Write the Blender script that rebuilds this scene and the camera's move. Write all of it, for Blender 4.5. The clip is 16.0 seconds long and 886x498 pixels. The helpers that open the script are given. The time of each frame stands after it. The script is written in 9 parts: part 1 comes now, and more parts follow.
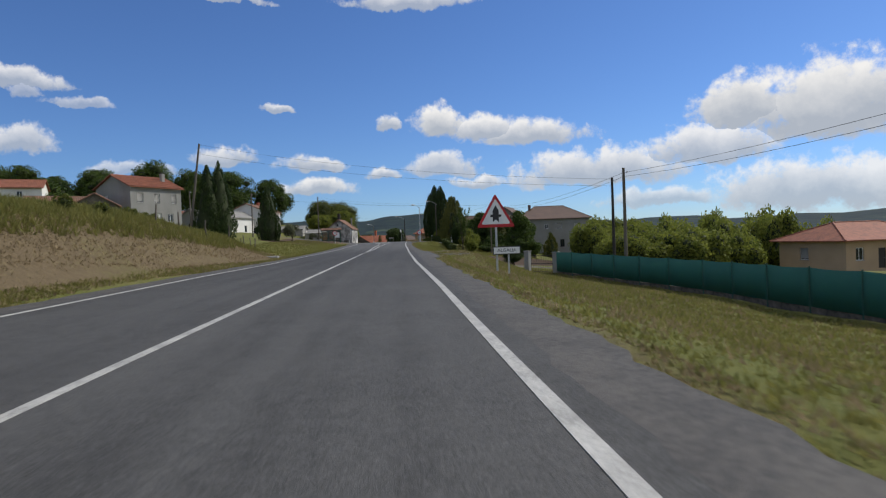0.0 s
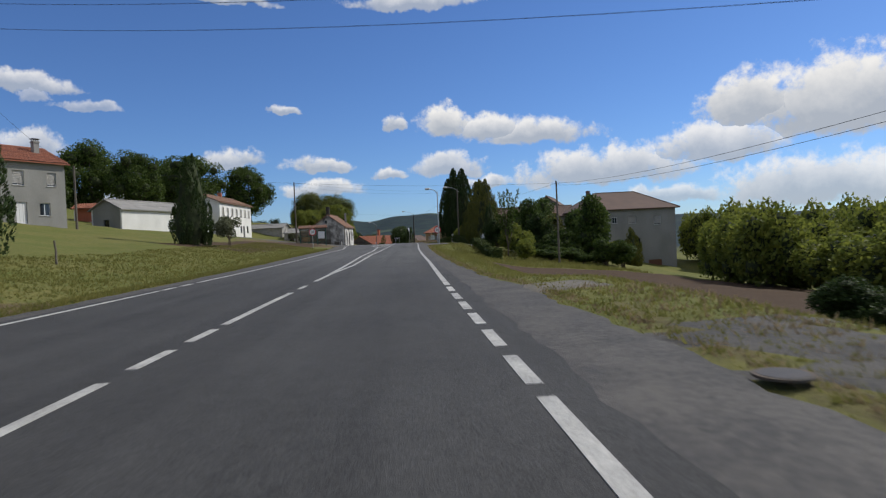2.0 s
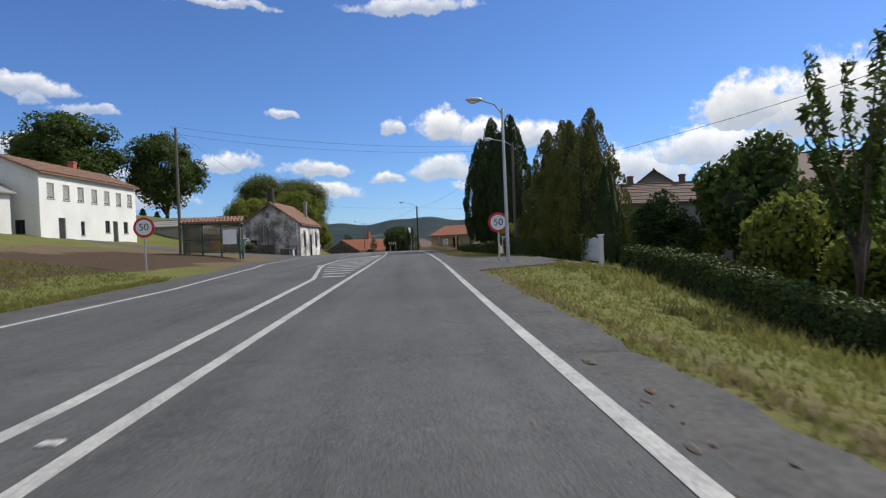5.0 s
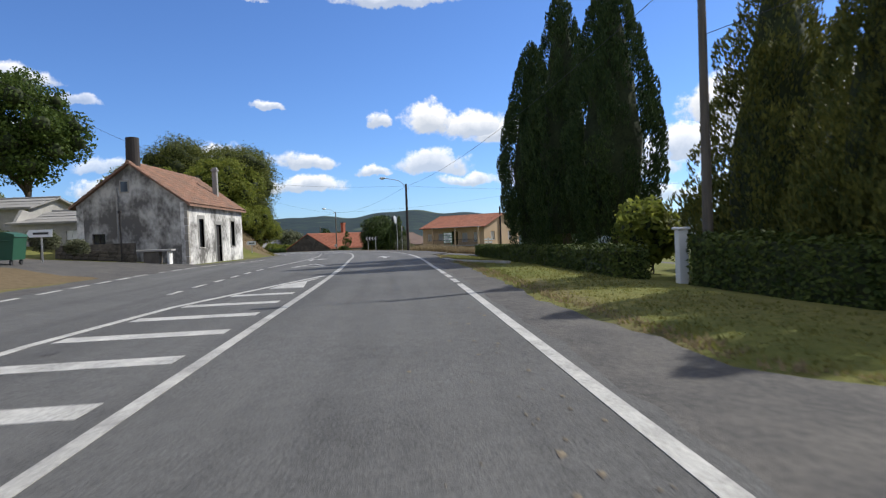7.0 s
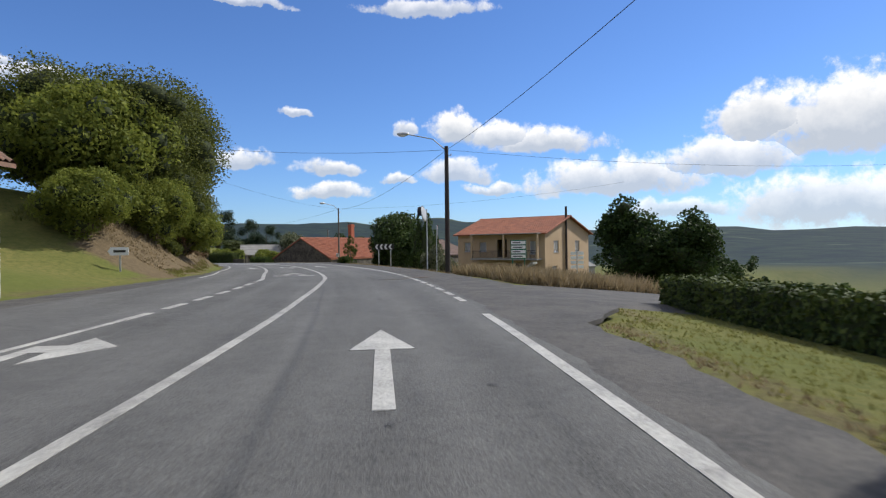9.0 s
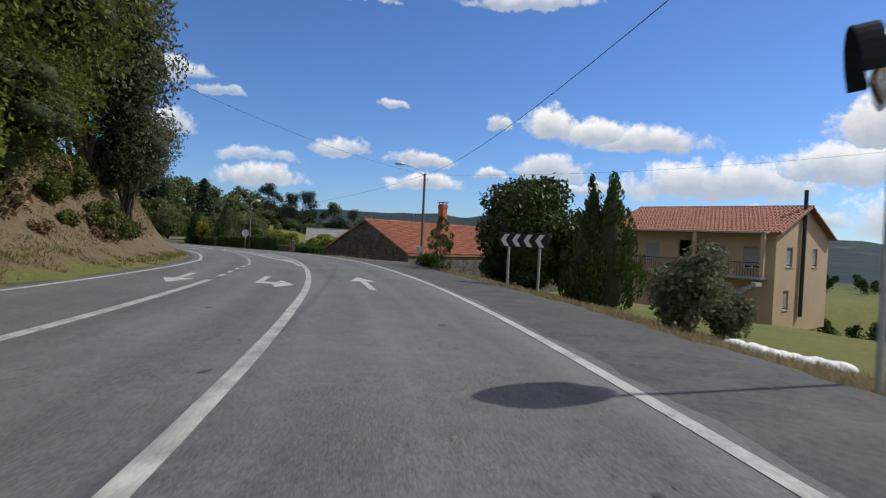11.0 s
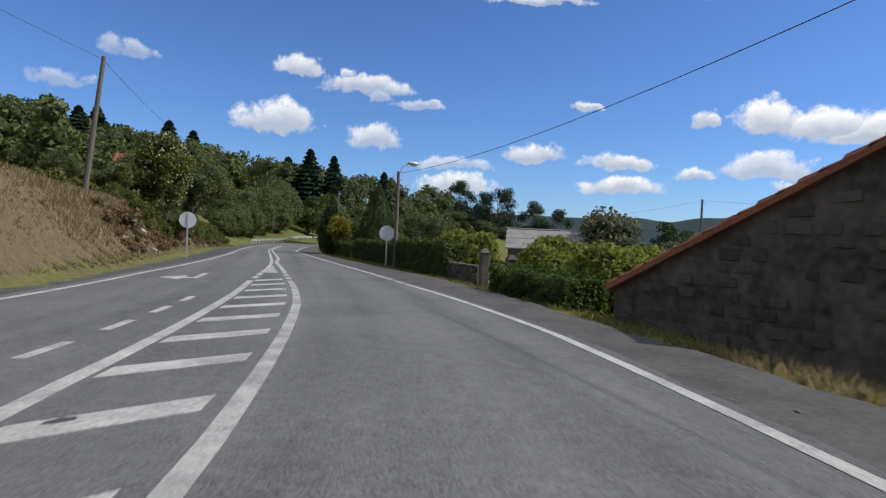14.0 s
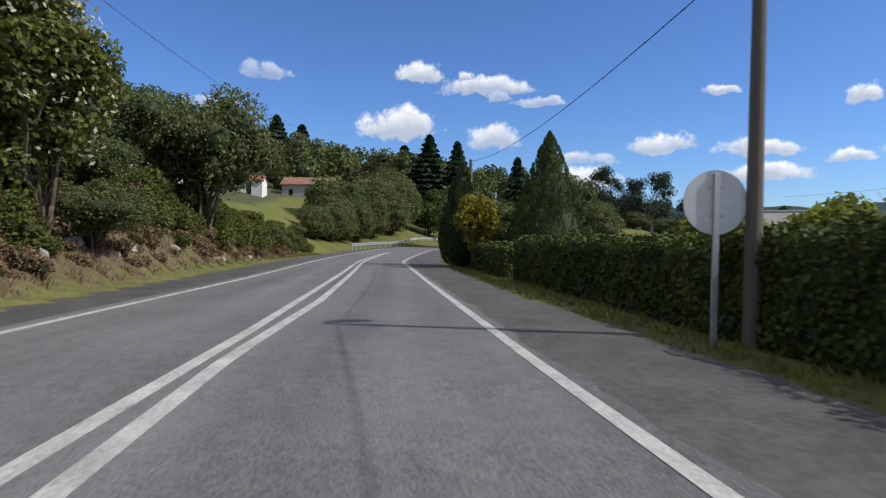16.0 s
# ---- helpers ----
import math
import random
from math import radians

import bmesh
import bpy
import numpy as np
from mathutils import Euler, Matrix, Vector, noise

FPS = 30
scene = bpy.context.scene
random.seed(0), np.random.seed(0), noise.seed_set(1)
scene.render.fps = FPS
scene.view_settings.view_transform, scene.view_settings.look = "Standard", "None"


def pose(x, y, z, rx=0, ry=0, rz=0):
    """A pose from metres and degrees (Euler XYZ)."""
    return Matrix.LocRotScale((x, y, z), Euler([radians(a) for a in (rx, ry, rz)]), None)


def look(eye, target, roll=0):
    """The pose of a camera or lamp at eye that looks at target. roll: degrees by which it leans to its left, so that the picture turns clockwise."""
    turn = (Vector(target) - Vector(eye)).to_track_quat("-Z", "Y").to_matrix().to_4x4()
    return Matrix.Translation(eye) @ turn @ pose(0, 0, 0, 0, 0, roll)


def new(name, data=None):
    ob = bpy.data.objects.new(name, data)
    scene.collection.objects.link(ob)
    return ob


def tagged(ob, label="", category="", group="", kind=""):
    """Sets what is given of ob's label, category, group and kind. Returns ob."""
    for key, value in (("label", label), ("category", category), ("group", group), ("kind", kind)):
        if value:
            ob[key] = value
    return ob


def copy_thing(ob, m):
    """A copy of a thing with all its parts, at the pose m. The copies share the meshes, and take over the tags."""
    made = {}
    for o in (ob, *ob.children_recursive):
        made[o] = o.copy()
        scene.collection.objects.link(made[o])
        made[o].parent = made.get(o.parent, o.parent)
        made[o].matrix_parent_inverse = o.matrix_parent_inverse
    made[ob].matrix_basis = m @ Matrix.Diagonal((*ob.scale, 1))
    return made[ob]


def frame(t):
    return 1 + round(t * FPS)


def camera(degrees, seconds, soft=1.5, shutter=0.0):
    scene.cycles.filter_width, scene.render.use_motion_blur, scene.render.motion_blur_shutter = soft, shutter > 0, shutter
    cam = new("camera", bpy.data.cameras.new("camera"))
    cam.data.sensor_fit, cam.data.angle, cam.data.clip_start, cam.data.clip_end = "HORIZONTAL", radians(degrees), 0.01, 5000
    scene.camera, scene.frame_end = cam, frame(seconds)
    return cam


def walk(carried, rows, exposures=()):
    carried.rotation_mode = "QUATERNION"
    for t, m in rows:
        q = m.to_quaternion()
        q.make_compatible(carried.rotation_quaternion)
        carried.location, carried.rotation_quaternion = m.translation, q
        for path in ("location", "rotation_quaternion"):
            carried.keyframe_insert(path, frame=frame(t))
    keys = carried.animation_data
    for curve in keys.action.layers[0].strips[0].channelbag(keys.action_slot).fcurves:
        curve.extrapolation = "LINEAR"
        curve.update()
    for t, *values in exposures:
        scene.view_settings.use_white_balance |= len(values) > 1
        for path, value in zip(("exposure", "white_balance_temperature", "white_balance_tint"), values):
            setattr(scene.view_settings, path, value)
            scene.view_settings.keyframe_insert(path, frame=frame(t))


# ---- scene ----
cam = camera(72.50, 16.0, soft=1.2, shutter=0.12)
PATH = [
    (0, pose(0.000, 0.000, 1.250, 89.050, 2.095, -0.031)),
    (0.5, pose(-0.856, 9.499, 1.242, 89.250, 2.398, -0.043)),
    (1, pose(-1.412, 18.650, 1.289, 89.384, 2.565, 0.340)),
    (1.5, pose(-2.114, 27.687, 1.361, 88.999, 2.691, 0.504)),
    (2, pose(-2.824, 36.614, 1.421, 89.068, 2.562, 0.618)),
    (2.5, pose(-3.517, 45.371, 1.447, 89.138, 2.599, 0.775)),
    (3, pose(-4.184, 53.737, 1.484, 89.369, 2.161, 0.786)),
    (3.5, pose(-4.788, 61.928, 1.532, 89.201, 2.197, 0.656)),
    (4, pose(-5.453, 69.928, 1.608, 89.181, 2.385, 0.728)),
    (4.5, pose(-6.059, 77.875, 1.697, 89.257, 2.471, 0.650)),
    (5, pose(-6.607, 85.769, 1.799, 89.430, 2.455, 0.422)),
    (5.5, pose(-7.111, 93.607, 1.902, 89.578, 2.378, 0.100)),
    (6, pose(-7.587, 101.389, 1.998, 89.578, 2.283, -0.260)),
    (6.5, pose(-8.049, 109.112, 2.076, 89.311, 2.212, -0.599)),
    (7, pose(-8.497, 116.776, 2.135, 88.775, 2.164, -0.918)),
    (7.5, pose(-8.970, 124.198, 2.180, 89.123, 2.194, -0.929)),
    (8, pose(-9.411, 131.622, 2.204, 89.614, 1.833, -0.700)),
    (8.5, pose(-9.976, 139.058, 2.220, 89.792, 1.344, 0.029)),
    (9, pose(-10.666, 146.506, 2.227, 89.658, 0.725, 1.265)),
    (9.5, pose(-11.545, 153.910, 2.223, 89.370, -0.004, 2.921)),
    (10, pose(-12.678, 161.214, 2.204, 89.087, -0.826, 4.904)),
    (10.5, pose(-14.130, 168.364, 2.166, 88.966, -1.721, 7.112)),
    (11, pose(-15.902, 175.357, 2.110, 89.008, -2.691, 9.537)),
    (11.5, pose(-17.848, 182.233, 2.032, 88.997, -3.351, 12.158)),
    (12, pose(-20.215, 188.951, 1.962, 89.130, -3.841, 15.416)),
    (12.5, pose(-22.886, 195.396, 1.912, 89.185, -3.846, 18.565)),
    (13, pose(-25.795, 201.712, 1.854, 88.703, -3.382, 21.652)),
    (13.5, pose(-28.972, 207.749, 1.773, 88.555, -3.376, 24.051)),
    (14, pose(-32.432, 213.662, 1.673, 88.731, -2.638, 27.685)),
    (14.5, pose(-36.094, 219.093, 1.562, 88.685, -1.892, 30.919)),
    (15, pose(-40.078, 224.266, 1.437, 88.741, -1.760, 34.272)),
    (15.5, pose(-44.106, 228.959, 1.333, 88.445, -1.057, 37.134)),
    (16, pose(-48.461, 233.494, 1.242, 88.391, -0.578, 39.290)),
]
walk(cam, PATH, [(0, -0.12, 6500, 10), (2, -0.15, 6500, 10), (4, 0.0, 6500, 10), (6.5, 0.35, 6500, 10), (8, 0.4, 6500, 10), (10.5, 0.0, 6500, 10),
                 (12, 0.12, 6420, 10), (14, 0.12, 6380, 10), (16, 0.2, 6380, 10)])

# ---------------------------------------------------------------- light
SUN = Vector((0.635, 0.36, 0.66)).normalized()
world = bpy.data.worlds.new("world")
scene.world = world
world.use_nodes = True
wt = world.node_tree
wt.nodes.clear()


def wnode(kind, **inputs):
    n = wt.nodes.new(kind)
    for key, value in inputs.items():
        n.inputs[int(key[1:])].default_value = value
    return n


def wmath(op, a, b=0.0, clamp=False):
    n = wt.nodes.new("ShaderNodeMath")
    n.operation, n.use_clamp = op, clamp
    for k, v in enumerate((a, b)):
        if isinstance(v, (int, float)):
            n.inputs[k].default_value = v
        else:
            wt.links.new(v, n.inputs[k])
    return n.outputs[0]


def build_sky():
    """Blue sky with fair-weather clouds: each cloud is a noisy dome with a flat base at its bearing and height."""
    coord = wt.nodes.new("ShaderNodeTexCoord").outputs["Generated"]
    sep = wt.nodes.new("ShaderNodeSeparateXYZ")
    wt.links.new(coord, sep.inputs[0])
    az = wmath("MULTIPLY", wmath("ARCTAN2", wmath("MULTIPLY", sep.outputs[0], -1.0), sep.outputs[1]), 57.2958)
    el = wmath("MULTIPLY", wmath("ARCSINE", sep.outputs[2]), 57.2958)
    big = wnode("ShaderNodeTexNoise", i2=17.0, i3=6.0, i4=0.6)
    fine = wnode("ShaderNodeTexNoise", i2=44.0, i3=7.0, i4=0.62)
    for n in (big, fine):
        wt.links.new(coord, n.inputs[0])
    bend = wt.nodes.new("ShaderNodeSeparateColor")
    wt.links.new(big.outputs[1], bend.inputs[0])
    az = wmath("ADD", az, wmath("MULTIPLY", wmath("SUBTRACT", bend.outputs[0], 0.5), 4.4))
    el = wmath("ADD", el, wmath("MULTIPLY", wmath("SUBTRACT", bend.outputs[1], 0.5), 2.4))
    rough = wmath("ADD", wmath("MULTIPLY", wmath("SUBTRACT", bend.outputs[2], 0.5), 1.1),
                  wmath("MULTIPLY", wmath("SUBTRACT", fine.outputs[0], 0.5), 1.9))
    cover, lift, thick = None, None, None
    for a0, e0, w, h, dense in CLOUDS:
        dx = wmath("MULTIPLY", wmath("SUBTRACT", az, a0), 1.0 / w)
        dy = wmath("MULTIPLY", wmath("SUBTRACT", el, e0), 1.0 / h)
        low = wmath("MULTIPLY", wmath("MINIMUM", dy, 0.0), 2.2)
        dy2 = wmath("ADD", wmath("MAXIMUM", dy, 0.0), low)
        d = wmath("SUBTRACT", 1.0, wmath("ADD", wmath("MULTIPLY", dx, dx), wmath("MULTIPLY", dy2, dy2)))
        if cover is None:
            cover, lift, thick = d, dy, dense
            continue
        won = wmath("GREATER_THAN", d, cover)
        lift = wmath("ADD", wmath("MULTIPLY", lift, wmath("SUBTRACT", 1.0, won)), wmath("MULTIPLY", dy, won))
        thick = wmath("ADD", wmath("MULTIPLY", thick, wmath("SUBTRACT", 1.0, won)), wmath("MULTIPLY", dense, won))
        cover = wmath("MAXIMUM", cover, d)
    full = wmath("ADD", cover, wmath("MULTIPLY", rough, 1.15))
    soft = wnode("ShaderNodeMapRange", i1=-0.22, i2=0.62)
    soft.interpolation_type = "SMOOTHSTEP"
    wt.links.new(full, soft.inputs[0])
    dens = wmath("MULTIPLY", soft.outputs[0], wmath("ADD", wmath("MULTIPLY", cover, 1.2), 1.6, True))
    dens = wmath("MULTIPLY", dens, thick)
    rim = wmath("MULTIPLY", wmath("SUBTRACT", 0.75, full), 0.45)
    shade = wmath("ADD", wmath("MULTIPLY", lift, 0.95), wmath("ADD", wmath("MULTIPLY", rough, 0.8), wmath("ADD", rim, 0.12)), True)
    # overhead and behind, out of view: more random broken cumulus, added for whiter fill
    loose = wnode("ShaderNodeTexNoise", i2=3.6, i3=7.0, i4=0.58)
    wt.links.new(coord, loose.inputs[0])
    over = wmath("MULTIPLY", wmath("SUBTRACT", el, 25.0), 0.1, True)
    round_about = wmath("MULTIPLY", wmath("SUBTRACT", wmath("ABSOLUTE", wmath("SUBTRACT", az, 20.0)), 66.0), 0.06, True)
    chance = wmath("MULTIPLY", wmath("MULTIPLY", wmath("SUBTRACT", loose.outputs[0], 0.46), 9.0, True), wmath("MAXIMUM", over, round_about))
    dens = wmath("MAXIMUM", dens, chance)
    shade = wmath("MAXIMUM", shade, wmath("MULTIPLY", chance, 0.8))
    tint = wt.nodes.new("ShaderNodeMix")
    tint.data_type = "RGBA"
    tint.inputs[6].default_value, tint.inputs[7].default_value = (0.48, 0.53, 0.61, 1), (1.0, 0.985, 0.965, 1)
    wt.links.new(shade, tint.inputs[0])
    sky = wt.nodes.new("ShaderNodeTexSky")
    sky.sky_type, sky.sun_disc = "NISHITA", False
    sky.sun_elevation, sky.sun_rotation = math.asin(SUN.z), math.atan2(SUN.x, SUN.y)
    sky.altitude, sky.air_density, sky.dust_density, sky.ozone_density = 500, 1.0, 0.25, 5.0
    gain = wt.nodes.new("ShaderNodeBackground")
    gain.inputs[1].default_value = SKY_GAIN
    blue = wt.nodes.new("ShaderNodeMix")
    blue.data_type, blue.blend_type = "RGBA", "MULTIPLY"
    blue.inputs[0].default_value, blue.inputs[7].default_value = 1.0, (0.75, 0.94, 1.25, 1)
    wt.links.new(sky.outputs[0], blue.inputs[6])
    wt.links.new(blue.outputs[2], gain.inputs[0])
    puff = wt.nodes.new("ShaderNodeBackground")
    puff.inputs[1].default_value = CLOUD_GAIN
    wt.links.new(tint.outputs[2], puff.inputs[0])
    mix = wt.nodes.new("ShaderNodeMixShader")
    wt.links.new(dens, mix.inputs[0])
    wt.links.new(gain.outputs[0], mix.inputs[1])
    wt.links.new(puff.outputs[0], mix.inputs[2])
    out = wt.nodes.new("ShaderNodeOutputWorld")
    wt.links.new(mix.outputs[0], out.inputs[0])


SKY_GAIN, CLOUD_GAIN = 0.094, 0.97
# bearing to the left of +y, height of the base, half width, half height, in degrees; how dense
CLOUDS = [
    (-0.3, 10.2, 2.7, 2.5, 1.0),
    (-8.3, 9.2, 5.4, 1.7, 0.95),
    (-4.6, 9.8, 3.6, 1.7, 0.95),
    (4.4, 10.7, 1.1, 1.1, 0.9),
    (14.8, 12.1, 1.8, 0.5, 0.8),
    (19.2, 7.7, 3.1, 1.4, 0.85),
    (11.9, 7.0, 3.1, 1.1, 0.9),
    (11.9, 4.8, 4.0, 1.1, 0.9),
    (5.9, 6.2, 1.9, 0.8, 0.85),
    (-0.2, 6.6, 3.8, 1.7, 0.85),
    (-3.6, 5.2, 2.9, 0.8, 0.85),
    (-14.7, 5.4, 8.4, 2.6, 0.9),
    (-24.0, 6.7, 6.0, 2.4, 0.9),
    (-34.0, 8.8, 9.2, 4.5, 1.0),
    (-26.6, 9.6, 3.8, 3.2, 1.0),
    (-32.0, 2.6, 8.5, 3.2, 0.85),
    (-20.0, 2.6, 5.0, 1.3, 0.7),
    (33.9, 12.5, 1.4, 0.9, 0.6),
    (30.2, 11.8, 2.6, 0.7, 0.6),
    (34.7, 8.6, 2.6, 1.6, 0.8),
    (26.8, 6.7, 4.0, 0.8, 0.6),
    (26.8, 4.7, 3.9, 1.5, 0.9),
    (43.1, 9.5, 3.6, 2.2, 0.9),
    (41.5, 14.3, 2.4, 1.2, 0.85),
    (37.2, 14.2, 1.0, 0.7, 0.8),
    (35.2, 13.2, 5.0, 1.1, 0.8),
    (55.6, 13.9, 2.0, 1.1, 0.45),
    (60.6, 10.6, 2.1, 1.1, 0.5),
    (19.7, 21.1, 4.7, 0.6, 0.7),
    (3.0, 21.2, 6.4, 1.1, 0.8),
]
build_sky()
sun = new("sun", bpy.data.lights.new("sun", "SUN"))
sun.data.energy, sun.data.angle, sun.data.color = 4.0, radians(0.55), (1.0, 0.97, 0.915)
sun.matrix_world = look(SUN * 100, (0, 0, 0))
scene.view_settings.exposure = 0.0

# ---------------------------------------------------------------- materials
def mat(name, base, rough=0.8, other=None, scale=3.0, amount=0.5, fine=40.0, fine_amount=0.25, bump=0.3, bump_scale=None,
        metal=0.0, island=0.0, per_object=0.0, spec=0.4, translucent=0.0, stretch=(1, 1, 1), detail=6.0, sharp=0.0):
    """A rough surface: two colours mixed by large and fine noise, with a bump, and some change from piece to piece."""
    m = bpy.data.materials.new(name)
    m.use_nodes = True
    t = m.node_tree
    bsdf, out = t.nodes["Principled BSDF"], t.nodes["Material Output"]
    bsdf.inputs["Roughness"].default_value, bsdf.inputs["Metallic"].default_value = rough, metal
    bsdf.inputs["Specular IOR Level"].default_value = spec
    other = other or tuple(c * 0.7 for c in base)
    tc = t.nodes.new("ShaderNodeTexCoord")
    mp = t.nodes.new("ShaderNodeMapping")
    mp.inputs["Scale"].default_value = stretch
    t.links.new(tc.outputs["Object"], mp.inputs[0])

    def noise_of(s, d):
        n = t.nodes.new("ShaderNodeTexNoise")
        n.inputs["Scale"].default_value, n.inputs["Detail"].default_value = s, d
        t.links.new(mp.outputs[0], n.inputs["Vector"])
        return n.outputs[0]

    def math_of(op, a, b):
        n = t.nodes.new("ShaderNodeMath")
        n.operation, n.use_clamp = op, op == "ADD"
        for k, v in enumerate((a, b)):
            if isinstance(v, (int, float)):
                n.inputs[k].default_value = v
            else:
                t.links.new(v, n.inputs[k])
        return n.outputs[0]

    big, small = noise_of(scale, detail), noise_of(fine, 4.0)
    k = 4.0 if sharp else 1.6
    fac = math_of("ADD", math_of("MULTIPLY", math_of("SUBTRACT", big, 0.5), amount * 2 * k),
                  math_of("ADD", math_of("MULTIPLY", math_of("SUBTRACT", small, 0.5), fine_amount * 3), 0.5 - 0.35 * sharp))
    if island or per_object:
        geo = t.nodes.new("ShaderNodeNewGeometry").outputs["Random Per Island"] if island else t.nodes.new("ShaderNodeObjectInfo").outputs["Random"]
        fac = math_of("ADD", fac, math_of("MULTIPLY", math_of("SUBTRACT", geo, 0.5), 2 * (island or per_object)))
    mix = t.nodes.new("ShaderNodeMix")
    mix.data_type = "RGBA"
    mix.inputs[6].default_value, mix.inputs[7].default_value = (*base, 1), (*other, 1)
    t.links.new(fac, mix.inputs[0])
    t.links.new(mix.outputs[2], bsdf.inputs["Base Color"])
    if bump:
        b = t.nodes.new("ShaderNodeBump")
        b.inputs["Strength"].default_value, b.inputs["Distance"].default_value = bump, 0.02
        t.links.new(noise_of(bump_scale, 4.0) if bump_scale else small, b.inputs["Height"])
        t.links.new(b.outputs[0], bsdf.inputs["Normal"])
    if translucent:
        tr = t.nodes.new("ShaderNodeBsdfTranslucent")
        t.links.new(mix.outputs[2], tr.inputs[0])
        ms = t.nodes.new("ShaderNodeMixShader")
        ms.inputs[0].default_value = translucent
        t.links.new(bsdf.outputs[0], ms.inputs[1])
        t.links.new(tr.outputs[0], ms.inputs[2])
        t.links.new(ms.outputs[0], out.inputs[0])
    return m


def leaf_mat(name, base, other, translucent=0.36, rough=0.62):
    return mat(name, base, rough, other, scale=0.9, amount=0.5, fine=7.0, fine_amount=0.2, bump=0.0, island=0.45, translucent=translucent, spec=0.12)


